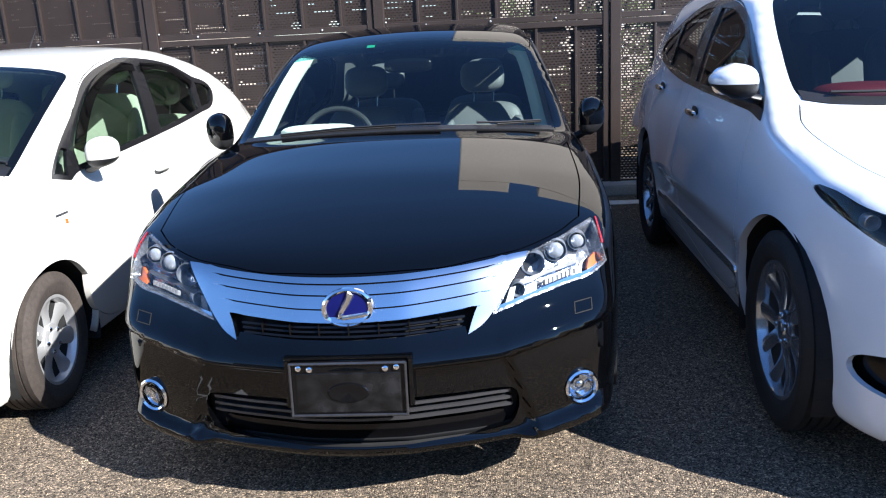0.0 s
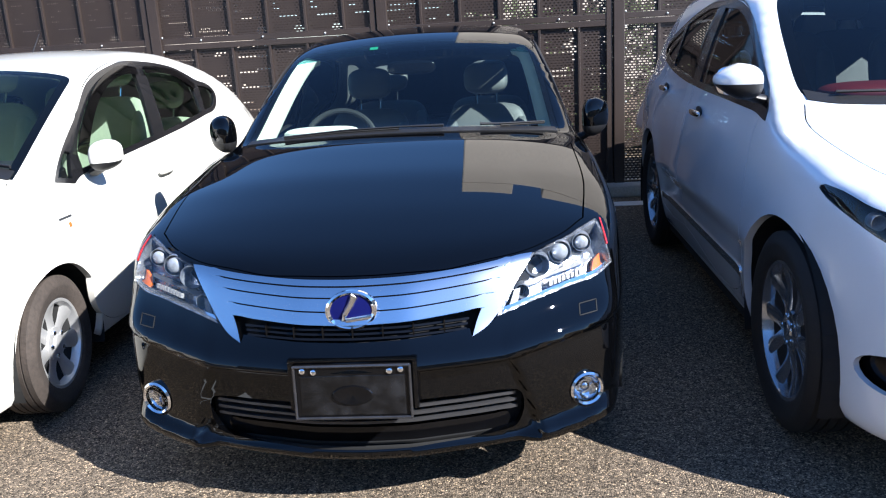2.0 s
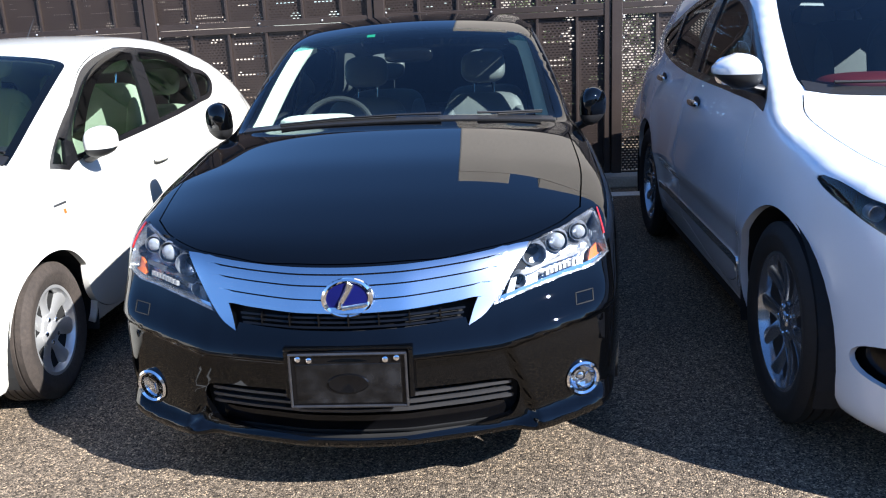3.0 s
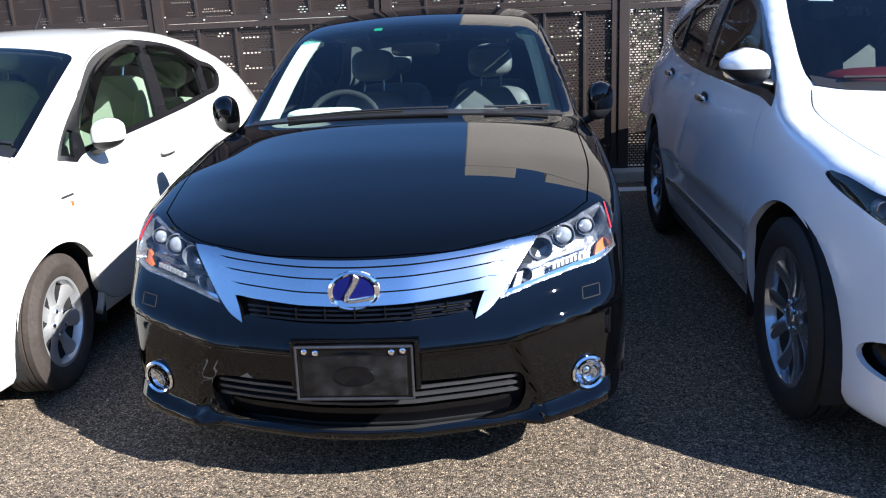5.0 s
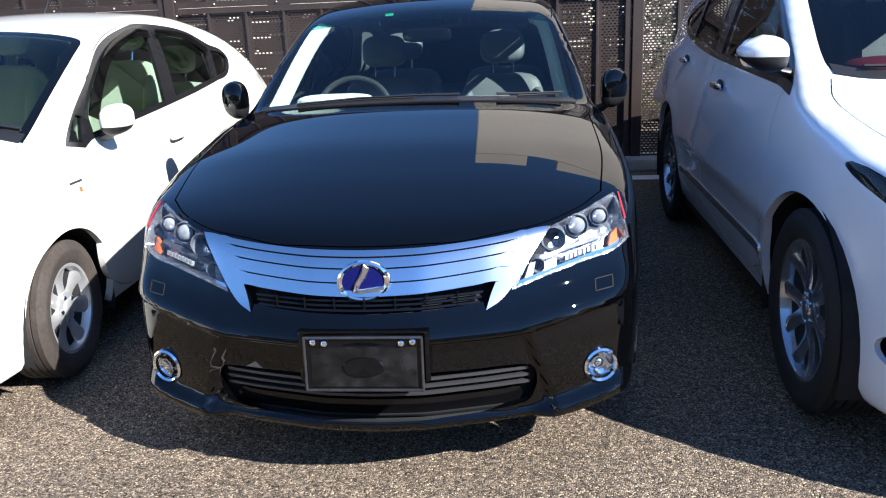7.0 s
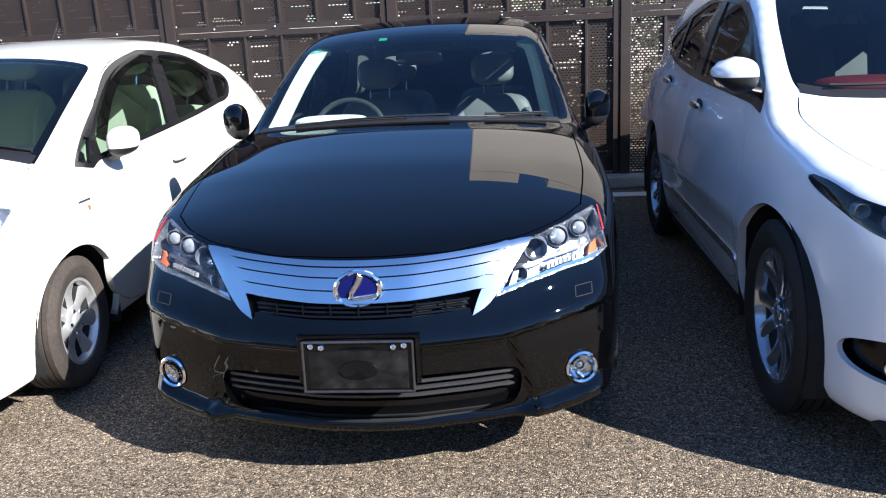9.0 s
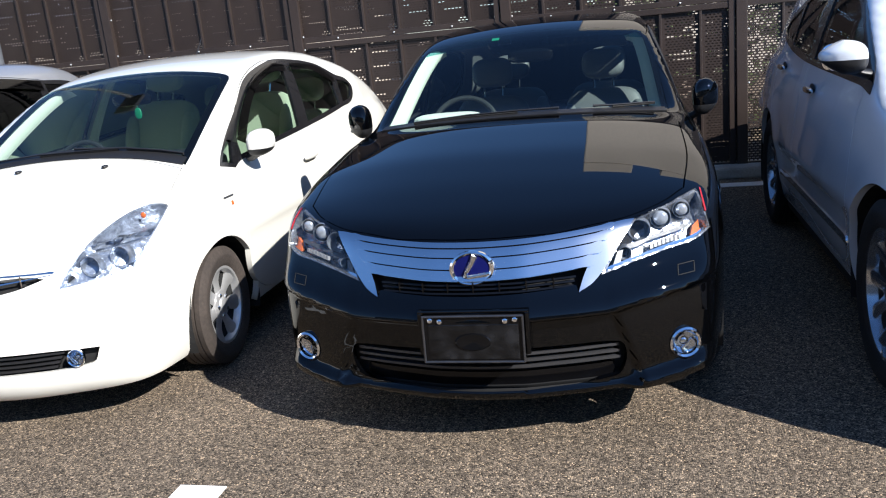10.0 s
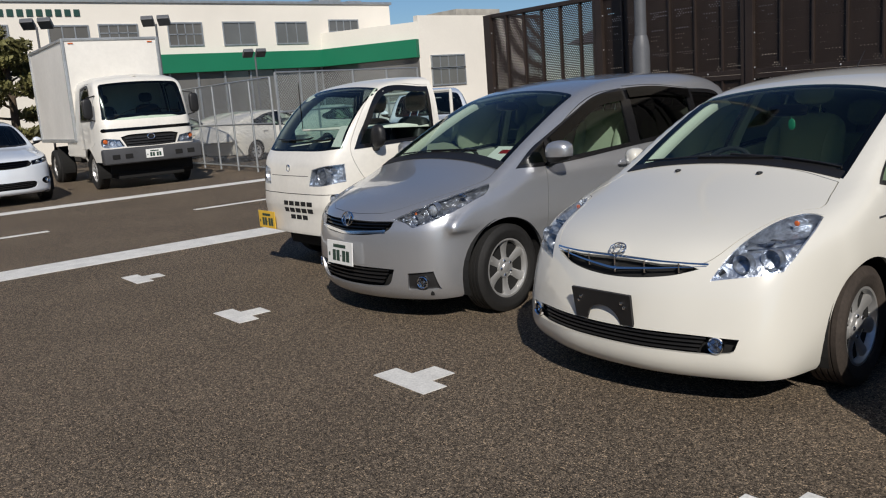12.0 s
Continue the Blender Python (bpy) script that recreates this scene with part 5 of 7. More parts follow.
def white_car(m):
    root = empty("white_hatchback", m)
    tagged(root, "pale white hatchback with dusty tyres and smoked visors", "car", "parked cars")
    s = HATCH_WHITE
    b = car_body(root, s, WHITE_PAINT)
    cabin_things(root, s, CLOTH_GREEN)
    for k in (-1, 1):
        side_mirror(root, (.895, 1.33, 1.01), WHITE_PAINT, k, (.066, .07, .070))
    headlamp(root, b, s["openings"][0], [(.575, .672, .042, "dish"), (.675, .69, .045, "dish"), (.66, .76, .03, "bar"), (.664, .817, .013, "bulb")])
    on_nose(b, [(.528, .755, 1), (.758, .778, 1), (.758, .784, 1), (.530, .761, 1)], CHROME, "lamp_divider", root, lift=-.012, step=.015, thick=.03)
    on_nose(b, s["openings"][1], DARK, "grille_recess", root, lift=-0.04, step=0.02)
    grille = empty("grille", None, root)
    on_nose(b, strip(b, .455, lambda x: .622 + .095 * abs(x), lambda x: .632 + .078 * abs(x)), CHROME, "bar", grille, lift=.001, step=.015, thick=.02)
    on_nose(b, strip(b, .46, lambda x: .676 - .012 * abs(x), lambda x: .683 - .012 * abs(x)), CHROME, "upper_bar", grille, lift=.001, step=.015, thick=.012)
    for x in (-.34, -.17, 0, .17, .34):
        bm = bmesh.new()
        p = b.front_xyz([(x, .64)])[0]
        box(bm, (x - .004, p[1] + .006, .604 + .08 * abs(x)), (x + .004, p[1] + .03, .676))
        part("rib", bm, CHROME, grille)
    three_ovals(root, (0, .068, .712), 50, .037)
    on_nose(b, s["openings"][2], DARK, "intake_recess", root, lift=-0.05, step=0.03)
    for k in range(4):
        z = .363 - .019 * k
        on_nose(b, strip(b, .50 - .01 * k, lambda x, z=z: z - .009, lambda x, z=z: z), TRIM, "intake_slat", root, lift=-0.014, step=0.025, thick=0.03)
    fog_lamp(root, b, .545, .332, .034)
    p = b.front_xyz([(0, .44)])[0]
    c = empty("plate_bracket", pose(0, p[1] - .020, .458, 8), root)
    tagged(c, "black plate bracket with a half-round cut-out, no plate")
    o = [(-.175, -.08), (-.10, -.08), *[(.10 * math.cos(a), -.08 + .085 * math.sin(a)) for a in np.linspace(math.pi - .1, .1, 12)], (.10, -.08), (.175, -.08), (.18, .075), (-.18, .075)]
    bm = bmesh.new()
    f = bm.faces.new([bm.verts.new((x, -.006, z)) for x, z in o])
    r = bmesh.ops.extrude_face_region(bm, geom=[f])
    bmesh.ops.translate(bm, vec=(0, .014, 0), verts=[v for v in r["geom"] if isinstance(v, bmesh.types.BMVert)])
    bmesh.ops.triangulate(bm, faces=[f for f in bm.faces if len(f.verts) > 4])
    part("bracket", bm, TRIM, c)
    for x in (-.14, -.125, .125, .14):
        bm = bmesh.new()
        lathe(bm, [(0, .008), (.006, .008), (.008, .003), (.008, .001)], 12, pose(x, -.006, .03 if abs(x) < .13 else .01, 0, 0, -90))
        part("screw", bm, CHROME, c)
    for x in (.25, -.25):
        p = b.top_xyz([(x, .90)])[0]
        bm = bmesh.new()
        blob(bm, (x, .90, p[2] + .004), (.014, .02, .009), 2.5)
        part("washer_jet", bm, TRIM, root, smooth=True)
    handle(root, b, 2.06, .82, WHITE_PAINT)
    handle(root, b, 3.02, .87, WHITE_PAINT)
    visor(root, b, [(1.30, 1.03, 1), (1.42, 1.125), (1.56, 1.21), (1.735, 1.292), (1.95, 1.352), (2.15, 1.378), (2.305, 1.362, 1), (2.285, 1.325, 1), (2.12, 1.332), (1.93, 1.305), (1.75, 1.25), (1.6, 1.175), (1.48, 1.095), (1.37, 1.0, 1)])
    visor(root, b, [(2.41, 1.365, 1), (2.62, 1.352), (2.85, 1.315), (3.06, 1.225, 1), (3.04, 1.185, 1), (2.8, 1.28), (2.6, 1.315), (2.39, 1.327, 1)])
    wiper(root, b, [(-.55, 1.02), (-.2, 1.025), (.1, 1.03), (.25, 1.04)])
    wiper(root, b, [(.0, 1.045), (.3, 1.04), (.5, 1.03), (.62, 1.02)])
    bm = bmesh.new()
    p = b.top_xyz([(0, 2.35)])[0]
    tube(bm, [(0.05, 2.35, p[2]), (.05, 2.45, p[2] + .10)], [.004, .002], 6)
    part("aerial", bm, TRIM, root)
    bm = bmesh.new()
    box(bm, (-.16, -.003, -.07), (.16, .003, .07), .002, pose(.10, 1.20, 1.01, -80, 0, 4))
    part("dash_paper", bm, PAPER, root, "white sheet of paper on the dashboard")
    bm = bmesh.new()
    tube(bm, [(.02, 1.62, 1.30), (.03, 1.61, 1.22)], .002, 5)
    blob(bm, (.03, 1.61, 1.19), (.022, .008, .032), 2.5)
    part("hanging_charm", bm, GREEN_SIGN, root, "small green charm hanging from the mirror")
    # side badge with plain bars
    bd = empty("side_badge", None, root)
    for k in (1, -1):
        for j, (y, z, w, h, mt) in enumerate(((.98, .795, .10, .009, ALLOY_DARK), (1.0, .760, .018, .020, AMBER))):
            q = b.side_xyz(curve([(y - w / 2, z - h / 2, 1), (y + w / 2, z - h / 2, 1), (y + w / 2, z + h / 2, 1), (y - w / 2, z + h / 2, 1)], .02), k)
            panel(b, "tube", b.to_tube(q), mt, "badge_bar", bd, (), .02, lift=.003, thick=.003)
    return root


WHITE = white_car(pose(-2.25, 0, 0))

SUV = dict(
    nose=[(.18, .10), (.26, .02), (.45, .0), (.6, .005), (.75, .02), (.85, .06), (.95, .16), (1.02, .34)],
    bow=[(-.3, .03), (0, 0), (.3, .03), (.5, .09), (.65, .17), (.75, .25), (.83, .36), (.88, .50), (.9175, .8)],
    tail=[(.2, 4.5), (.5, 4.66), (.9, 4.68), (1.2, 4.6), (1.4, 4.5)],
    plan=[(-.1, .83), (.3, .87), (.8, .905), (1.4, .9175), (3.6, .915), (4.2, .89), (4.7, .82)],
    side=[(.2, .07), (.32, .03), (.45, .012), (.62, .0), (.8, .008), (.95, .03), (1.05, .06), (1.15, .10)],
    deck=[(.05, .82), (.14, .90), (.25, .945), (.5, 1.005), (.9, 1.08), (1.25, 1.13), (1.42, 1.145), (1.8, 1.07), (2.8, 1.10), (3.8, 1.18), (4.4, 1.15), (4.65, 1.0)],
    deck_crown=(.07, .8, 2.4), ridge=(.018, .52, .035),
    roof=[(.7, .88), (1.2, 1.10), (1.6, 1.33), (2.0, 1.54), (2.2, 1.61), (2.6, 1.675), (3.0, 1.69), (3.5, 1.67), (4.0, 1.58), (4.35, 1.40), (4.68, 1.12)],
    cabin=[(.95, .875), (1.1, .845), (1.3, .785), (1.5, .705), (1.6, .655), (1.68, .59), (1.74, .53)],
    taper=([1.0, 1.8, 2.8, 3.8, 4.6], [.98, 1, 1, .95, .85]), axles=(.93, 3.59), wheel_r=.36, arch=.06, floor=.2, lip=.22, sill=.27, end=4.68, yc=1.4, fire=1.2, fire_z=1.08,
    seam=[(0, .15, .92), (.35, .19, .92), (.55, .27, .92), (.70, .42, .94), (.80, .60, .955), (.862, .77, .965), (.885, .80, .92), (.90, .74, .84), (.908, .68, .74), (.913, .635, .655)],
    hood=[(0, .165), (.35, .205), (.55, .30), (.66, .46), (.72, .64), (.748, .83), (.758, 1.02), (.752, 1.20), (.72, 1.325, 1), (.58, 1.27), (.35, 1.215), (0, 1.185)],
    screen=[(0, 1.20), (.35, 1.23), (.58, 1.285), (.685, 1.345), (.712, 1.42), (.686, 1.68), (.652, 1.89), (.61, 2.06), (.57, 2.11), (.3, 2.15), (0, 2.165)],
    rear_window=[(0, 4.1), (.45, 4.1), (.5, 4.15), (.52, 4.45), (.3, 4.48), (0, 4.49)],
    doors=[[(1.46, .36), (2.55, .36, 1), (2.62, .9), (2.64, 1.55, 1), (2.3, 1.53), (2.0, 1.43), (1.55, 1.17), (1.43, 1.0)], [(2.58, .36, 1), (3.1, .36), (3.25, .6), (3.5, .85), (3.62, 1.15), (3.5, 1.42, 1), (3.0, 1.54), (2.67, 1.56, 1), (2.65, .9)]],
    windows=[[(1.50, 1.10, 1), (2.56, 1.13, 1), (2.6, 1.52, 1), (2.3, 1.50), (2.0, 1.415), (1.58, 1.20)], [(2.70, 1.135, 1), (3.42, 1.175, 1), (3.42, 1.44, 1), (3.0, 1.515), (2.72, 1.525, 1)], [(3.48, 1.18, 1), (3.95, 1.25), (3.97, 1.28), (3.48, 1.42, 1)]], dark=(1, 2),
    frames=[[(1.36, 1.062, 1), (1.55, 1.085), (2.56, 1.11), (3.42, 1.155), (3.97, 1.235), (4.0, 1.285), (3.48, 1.445), (3.0, 1.535), (2.6, 1.545), (2.3, 1.52), (2.0, 1.44), (1.52, 1.20), (1.40, 1.11)]],
    cowl=[(0, 1.192), (.35, 1.222), (.58, 1.277), (.70, 1.345, 1), (.702, 1.405, 1), (.58, 1.335), (.35, 1.28), (0, 1.25)],
    openings=[[(.47, .765, 1), (.66, .785), (.76, .803), (.81, .83), (.857, .885), (.866, .918), (.855, .936), (.837, .932), (.80, .905), (.65, .875), (.47, .845, 1)],
              [(0, .86), (.3, .86), (.45, .85), (.46, .78), (.35, .74), (0, .72), (-.35, .74), (-.46, .78), (-.45, .85), (-.3, .86)],
              [(.63, .47), (.69, .505), (.77, .505), (.83, .47), (.83, .40), (.77, .375), (.69, .38), (.63, .42)],
              [(0, .46), (.4, .46), (.52, .42), (.46, .33), (0, .32), (-.46, .33), (-.52, .42), (-.4, .46)]],
    axle_x=.905, tyre_w=.205, rim_r=.252, spokes=(5, .08, .085, True), tyre=RUBBER, alloy=POLISHED, lift=.16, hood_up=.10, wheel_drop=.10, mirror_y=2.0, mirror_z=1.46)


def suv(m, label, dash_top=RED_TRIM):
    root = empty("white_suv", m)
    tagged(root, label, "car", "parked cars")
    s = SUV
    b = car_body(root, s, PEARL_PAINT, glass=DEEP_GLASS, back_glass=DARK_GLASS, inner=TRIM)
    cabin_things(root, s, LEATHER, dash_top=dash_top)
    for k in (-1, 1):
        side_mirror(root, (.935, 1.46, 1.215), PEARL_PAINT, k, (.088, .09, .070), cut=.12)
    headlamp(root, b, s["openings"][0], [(.60, .82, .034, "eye"), (.73, .845, .032, "eye"), (.66, .80, .03, "bar"), (.795, .866, .022, "dish")], liner=GLOSS_BLACK)
    on_nose(b, s["openings"][1], DARK, "grille_recess", root, lift=-0.04, step=0.03)
    for k in range(3):
        z = .86 - .04 * k
        on_nose(b, strip(b, .43 - .03 * k, lambda x, z=z: z - .018, lambda x, z=z: z), GLOSS_BLACK, "grille_bar", root, lift=-.004, step=.03, thick=.03)
    on_nose(b, s["openings"][2], GLOSS_BLACK, "fog_recess", root, lift=-0.04, step=0.02)
    fog_lamp(root, b, .73, .44, .042)
    on_nose(b, s["openings"][3], DARK, "intake_recess", root, lift=-0.05, step=0.03)
    for k in range(3):
        z = .44 - .035 * k
        on_nose(b, strip(b, .46 - .02 * k, lambda x, z=z: z - .012, lambda x, z=z: z), TRIM, "intake_slat", root, lift=-0.014, step=0.03, thick=0.03)
    handle(root, b, 2.36, 1.0, CHROME)
    handle(root, b, 3.36, 1.055, CHROME)
    for s2 in (1, -1):
        q = b.side_xyz(curve([(1.40, .42, 1), (3.12, .42, 1), (3.12, .46, 1), (1.40, .46, 1)], .04), s2)
        panel(b, "tube", b.to_tube(q), CHROME, "sill_trim", root, (), .03, lift=.006, thick=.01)
    wiper(root, b, [(-.60, 1.34), (-.2, 1.27), (.1, 1.26), (.3, 1.28)])
    return root


SUV_NEAR = suv(pose(2.33, -.38, 0), "pearl white SUV with black lamp housings, in half shade")

MPV = dict(bulge=.002, round=.03, soft={"nose": .05},
    nose=[(.14, .08), (.20, .01), (.32, .0), (.45, .0), (.58, .012), (.68, .035), (.75, .075), (.82, .2), (.9, .45)],
    bow=[(-.3, .03), (0, 0), (.25, .025), (.45, .085), (.6, .16), (.7, .235), (.77, .33), (.82, .46), (.8475, .7)],
    tail=[(.2, 3.8), (.5, 3.96), (.9, 3.98), (1.2, 3.92), (1.4, 3.85)],
    plan=[(-.1, .76), (.3, .80), (.7, .84), (1.2, .8475), (3.2, .845), (3.7, .82), (4.0, .77)],
    side=[(.15, .06), (.25, .03), (.4, .008), (.55, 0), (.7, .004), (.85, .02), (.95, .045), (1.05, .08)],
    deck=[(.0, .68), (.1, .765), (.2, .81), (.4, .88), (.7, .955), (.95, 1.0), (1.1, 1.02), (1.6, .98), (2.5, 1.01), (3.4, 1.07), (3.8, 1.0), (4.0, .9)],
    deck_crown=(.035, .75, 2.2),
    roof=[(.3, .72), (.8, .985), (1.2, 1.21), (1.6, 1.41), (1.85, 1.50), (2.2, 1.56), (2.7, 1.585), (3.2, 1.575), (3.6, 1.52), (3.8, 1.40), (3.98, 1.1)],
    cabin=[(.85, .81), (1.0, .785), (1.2, .73), (1.4, .67), (1.5, .62), (1.57, .56), (1.63, .5)],
    taper=([.8, 1.6, 2.6, 3.4, 4.0], [.97, 1, 1, .96, .88]), axles=(.80, 3.35), wheel_r=.305, arch=.05, floor=.13, lip=.17, sill=.2, end=3.98, yc=1.3, fire=.85, fire_z=.97, stern=.3,
    seam=[(0, .10, .76), (.25, .125, .755), (.36, .155, .75), (.48, .25, .785), (.60, .42, .845), (.70, .62, .90), (.76, .74, .925), (.79, .72, .88), (.80, .60, .78), (.82, .54, .66), (.835, .53, .535)],
    hood=[(0, .11), (.25, .14), (.34, .17), (.46, .27), (.58, .44), (.67, .63), (.71, .76), (.70, .865, 1), (.4, .885), (0, .89)],
    screen=[(0, .90), (.4, .895), (.70, .875, 1), (.60, 1.74), (.56, 1.79), (.3, 1.83), (0, 1.845)],
    rear_window=[(0, 3.66), (.45, 3.66), (.5, 3.7), (.52, 3.85), (.3, 3.87), (0, 3.88)],
    doors=[[(1.28, .30), (2.20, .29, 1), (2.26, .8), (2.28, 1.46, 1), (1.95, 1.43), (1.65, 1.32), (1.34, 1.12), (1.24, .95)], [(2.23, .29, 1), (2.75, .30), (2.9, .55), (3.1, .75), (3.2, 1.05), (3.15, 1.42, 1), (2.7, 1.47), (2.31, 1.475, 1), (2.29, .8)]],
    windows=[[(1.02, .985, 1), (1.30, .975, 1), (1.30, 1.14, 1), (1.2, 1.09)], [(1.36, .985, 1), (2.22, 1.03, 1), (2.24, 1.42, 1), (1.95, 1.395), (1.65, 1.28), (1.36, 1.15, 1)], [(2.32, 1.035, 1), (3.10, 1.08, 1), (3.10, 1.39, 1), (2.7, 1.435), (2.33, 1.435, 1)], [(3.17, 1.085, 1), (3.55, 1.16), (3.58, 1.32), (3.5, 1.36), (3.17, 1.395, 1)]], dark=(0, 2, 3),
    frames=[[(.98, .97, 1), (1.30, .96), (2.22, 1.01), (3.10, 1.06), (3.57, 1.145), (3.60, 1.32), (3.5, 1.38), (3.1, 1.415), (2.7, 1.455), (2.3, 1.455), (1.95, 1.415), (1.65, 1.305), (1.3, 1.155), (1.15, 1.085)]],
    cowl=[(0, .893), (.4, .888), (.70, .868, 1), (.695, .94, 1), (.4, .965), (0, .97)],
    openings=[[(.43, .712, 1), (.53, .690), (.585, .660, 1), (.64, .678), (.735, .730), (.787, .835), (.782, .912, 1), (.70, .872), (.60, .812), (.50, .752)],
              [(0, .700), (.2, .698), (.445, .702, 1), (.43, .655), (.36, .622), (0, .600), (-.36, .622), (-.43, .655), (-.445, .702, 1), (-.2, .698)],
              [(.56, .36, 1), (.70, .37, 1), (.72, .245, 1), (.55, .245, 1)],
              [(0, .39), (.3, .39), (.47, .385, 1), (.42, .28), (.3, .255), (0, .25), (-.3, .255), (-.42, .28), (-.47, .385, 1), (-.3, .39)]],
    axle_x=.835, tyre_w=.185, rim_r=.205, spokes=(6, .05, .075, False), tyre=RUBBER, alloy=ALLOY, steer=6, mirror_y=1.65, mirror_z=1.38, lift=.08)


def mpv(m):
    root = empty("silver_minivan", m)
    tagged(root, "silver metallic compact minivan with smoked side visors", "car", "parked cars")
    s = MPV
    b = car_body(root, s, SILVER_PAINT, glass=GLASS, back_glass=DARK_GLASS)
    cabin_things(root, s, CLOTH_GREEN)
    for k in (-1, 1):
        side_mirror(root, (.91, 1.28, 1.06), SILVER_PAINT, k, (.095, .075, .078))
    headlamp(root, b, s["openings"][0], [(.535, .735, .011, "bulb"), (.565, .708, .03, "dish"), (.635, .758, .048, "eye"), (.70, .83, .03, "bar"), (.48, .715, .02, "dish")], liner=LAMP_CHROME)
    on_nose(b, [(.445, .716, 1), (.50, .749), (.61, .815), (.70, .868), (.77, .902, 1), (.70, .859), (.61, .804), (.50, .739)], CHROME, "lamp_strip", root, lift=-.004, step=.012, thick=.012)
    on_nose(b, s["openings"][1], DARK, "grille_recess", root, lift=-0.04, step=0.03)
    grille = empty("grille", None, root)
    for k in range(3):
        z = .682 - .022 * k
        on_nose(b, strip(b, .41 - .03 * k, lambda x, z=z: z - .009 + .02 * abs(x), lambda x, z=z: z + .02 * abs(x)), GLOSS_BLACK, "bar", grille, lift=-.008, step=.02, thick=.02)
    on_nose(b, strip(b, .40, lambda x: .602 + .06 * abs(x), lambda x: .622 + .06 * abs(x)), SATIN, "chrome_bar", grille, lift=.004, step=.02, thick=.02)
    p = b.front_xyz([(0, .70)])[0]
    three_ovals(root, (0, p[1] - .01, .705), 14, .056)
    on_nose(b, s["openings"][2], TRIM, "fog_recess", root, lift=-0.02, step=0.02)
    fog_lamp(root, b, .645, .30, .038)
    on_nose(b, s["openings"][3], DARK, "intake_recess", root, lift=-0.05, step=0.03)
    for k in range(4):
        z = .378 - .028 * k
        on_nose(b, strip(b, .42 - .02 * k, lambda x, z=z: z - .012, lambda x, z=z: z), TRIM, "intake_slat", root, lift=-0.014, step=0.03, thick=0.03)
    number_plate(root, (0, -.028, .475), PLATE_WHITE, tilt=-4)
    handle(root, b, 2.08, .90, SILVER_PAINT)
    handle(root, b, 3.0, .95, SILVER_PAINT)
    visor(root, b, [(1.34, 1.15, 1), (1.65, 1.29), (1.95, 1.405), (2.25, 1.43, 1), (2.25, 1.36, 1), (1.95, 1.33), (1.7, 1.235), (1.38, 1.08, 1)])
    visor(root, b, [(2.32, 1.445, 1), (2.7, 1.445), (3.12, 1.40, 1), (3.12, 1.33, 1), (2.7, 1.375), (2.32, 1.375, 1)])
    wiper(root, b, [(-.5, .955), (-.15, .97), (.15, .985), (.35, 1.0)])
    bm = bmesh.new()
    box(bm, (-.14, -.003, 0), (.14, .003, .20), .002, pose(.42, 1.10, 1.0, -62, 0, 0))
    card = part("dash_card", bm, PAPER, root, "white card with red print behind the windscreen")
    bm = bmesh.new()
    box(bm, (-.05, -.006, .10), (.07, -.0035, .15), 0, pose(.42, 1.10, 1.0, -62, 0, 0))
    part("print_bar", bm, RED_LENS, card)
    return root


MPV_OB = mpv(pose(-4.63, -.05, 0))

# ---- light truck and box truck ----
KEI = dict(
    nose=[(.25, .08), (.34, .0), (.6, .0), (.8, .02), (1.0, .05), (1.1, .08), (1.3, .2), (1.7, .45)],
    bow=[(-.3, .01), (0, 0), (.4, .02), (.58, .055), (.66, .11), (.705, .22), (.73, .45)],
    tail=[(.2, 1.42), (1.8, 1.42)], plan=[(-.1, .69), (.2, .712), (1.5, .715)], side=[(.2, .03), (.4, .0), (.9, .0), (1.1, .01)],
    deck=[(-.1, .85), (0, .98), (.1, 1.07), (.2, 1.11), (.4, 1.12), (1.5, 1.12)], deck_crown=(.02, .7, 2.4),
    roof=[(-.2, .75), (.08, 1.05), (.25, 1.25), (.5, 1.53), (.62, 1.63), (.8, 1.69), (1.2, 1.715), (1.5, 1.70)],
    cabin=[(.9, .71), (1.1, .69), (1.3, .668), (1.5, .64), (1.62, .60), (1.7, .54), (1.76, .47)],
    taper=([0, 2], [1, 1]), axles=(.68, 2.6), cab=True, wheel_r=.27, arch=.05, floor=.3, lip=.36, sill=.34, end=1.42, stern=.12, yc=.95, fire=.25, fire_z=1.05, zc=.7,
    seam=[(0, .10, 1.07), (.4, .11, 1.065), (.60, .16, 1.05), (.675, .24, 1.02), (.70, .29, .90), (.712, .38, .60), (.713, .42, .455)],
    screen=[(0, 1.10), (.4, 1.10), (.645, 1.115, 1), (.592, 1.58), (.55, 1.615), (0, 1.645)], flat_front=1.2, frit=.018,
    frames=[[(.33, 1.10, 1), (1.22, 1.125, 1), (1.24, 1.60, 1), (.72, 1.60), (.43, 1.27)]],
    doors=[[(.60, .62), (.9, .5), (1.04, .40), (1.24, .40, 1), (1.26, 1.615, 1), (.70, 1.615), (.31, 1.16), (.36, .9)]],
    windows=[[(.37, 1.13, 1), (1.2, 1.15, 1), (1.215, 1.565, 1), (.74, 1.565), (.47, 1.26)]],
    openings=[[(.36, .80, 1), (.395, .945, 1), (.55, .975), (.665, .985, 1), (.672, .83, 1), (.55, .805)]],
    axle_x=.70, tyre_w=.145, rim_r=.16, spokes=(8, .05, .05, False), tyre=RUBBER, alloy=ALLOY, mirror_y=.62, mirror_z=1.55, steer=0, lift=.12, more_axles=())


def bars(bm, a, b, n, r):
    """n + 1 upright rods between two places at the same height step."""
    for k in range(n + 1):
        p = Vector(a).lerp(Vector(b), k / n)
        tube(bm, [p, p + Vector((0, 0, r))], .02, 6)


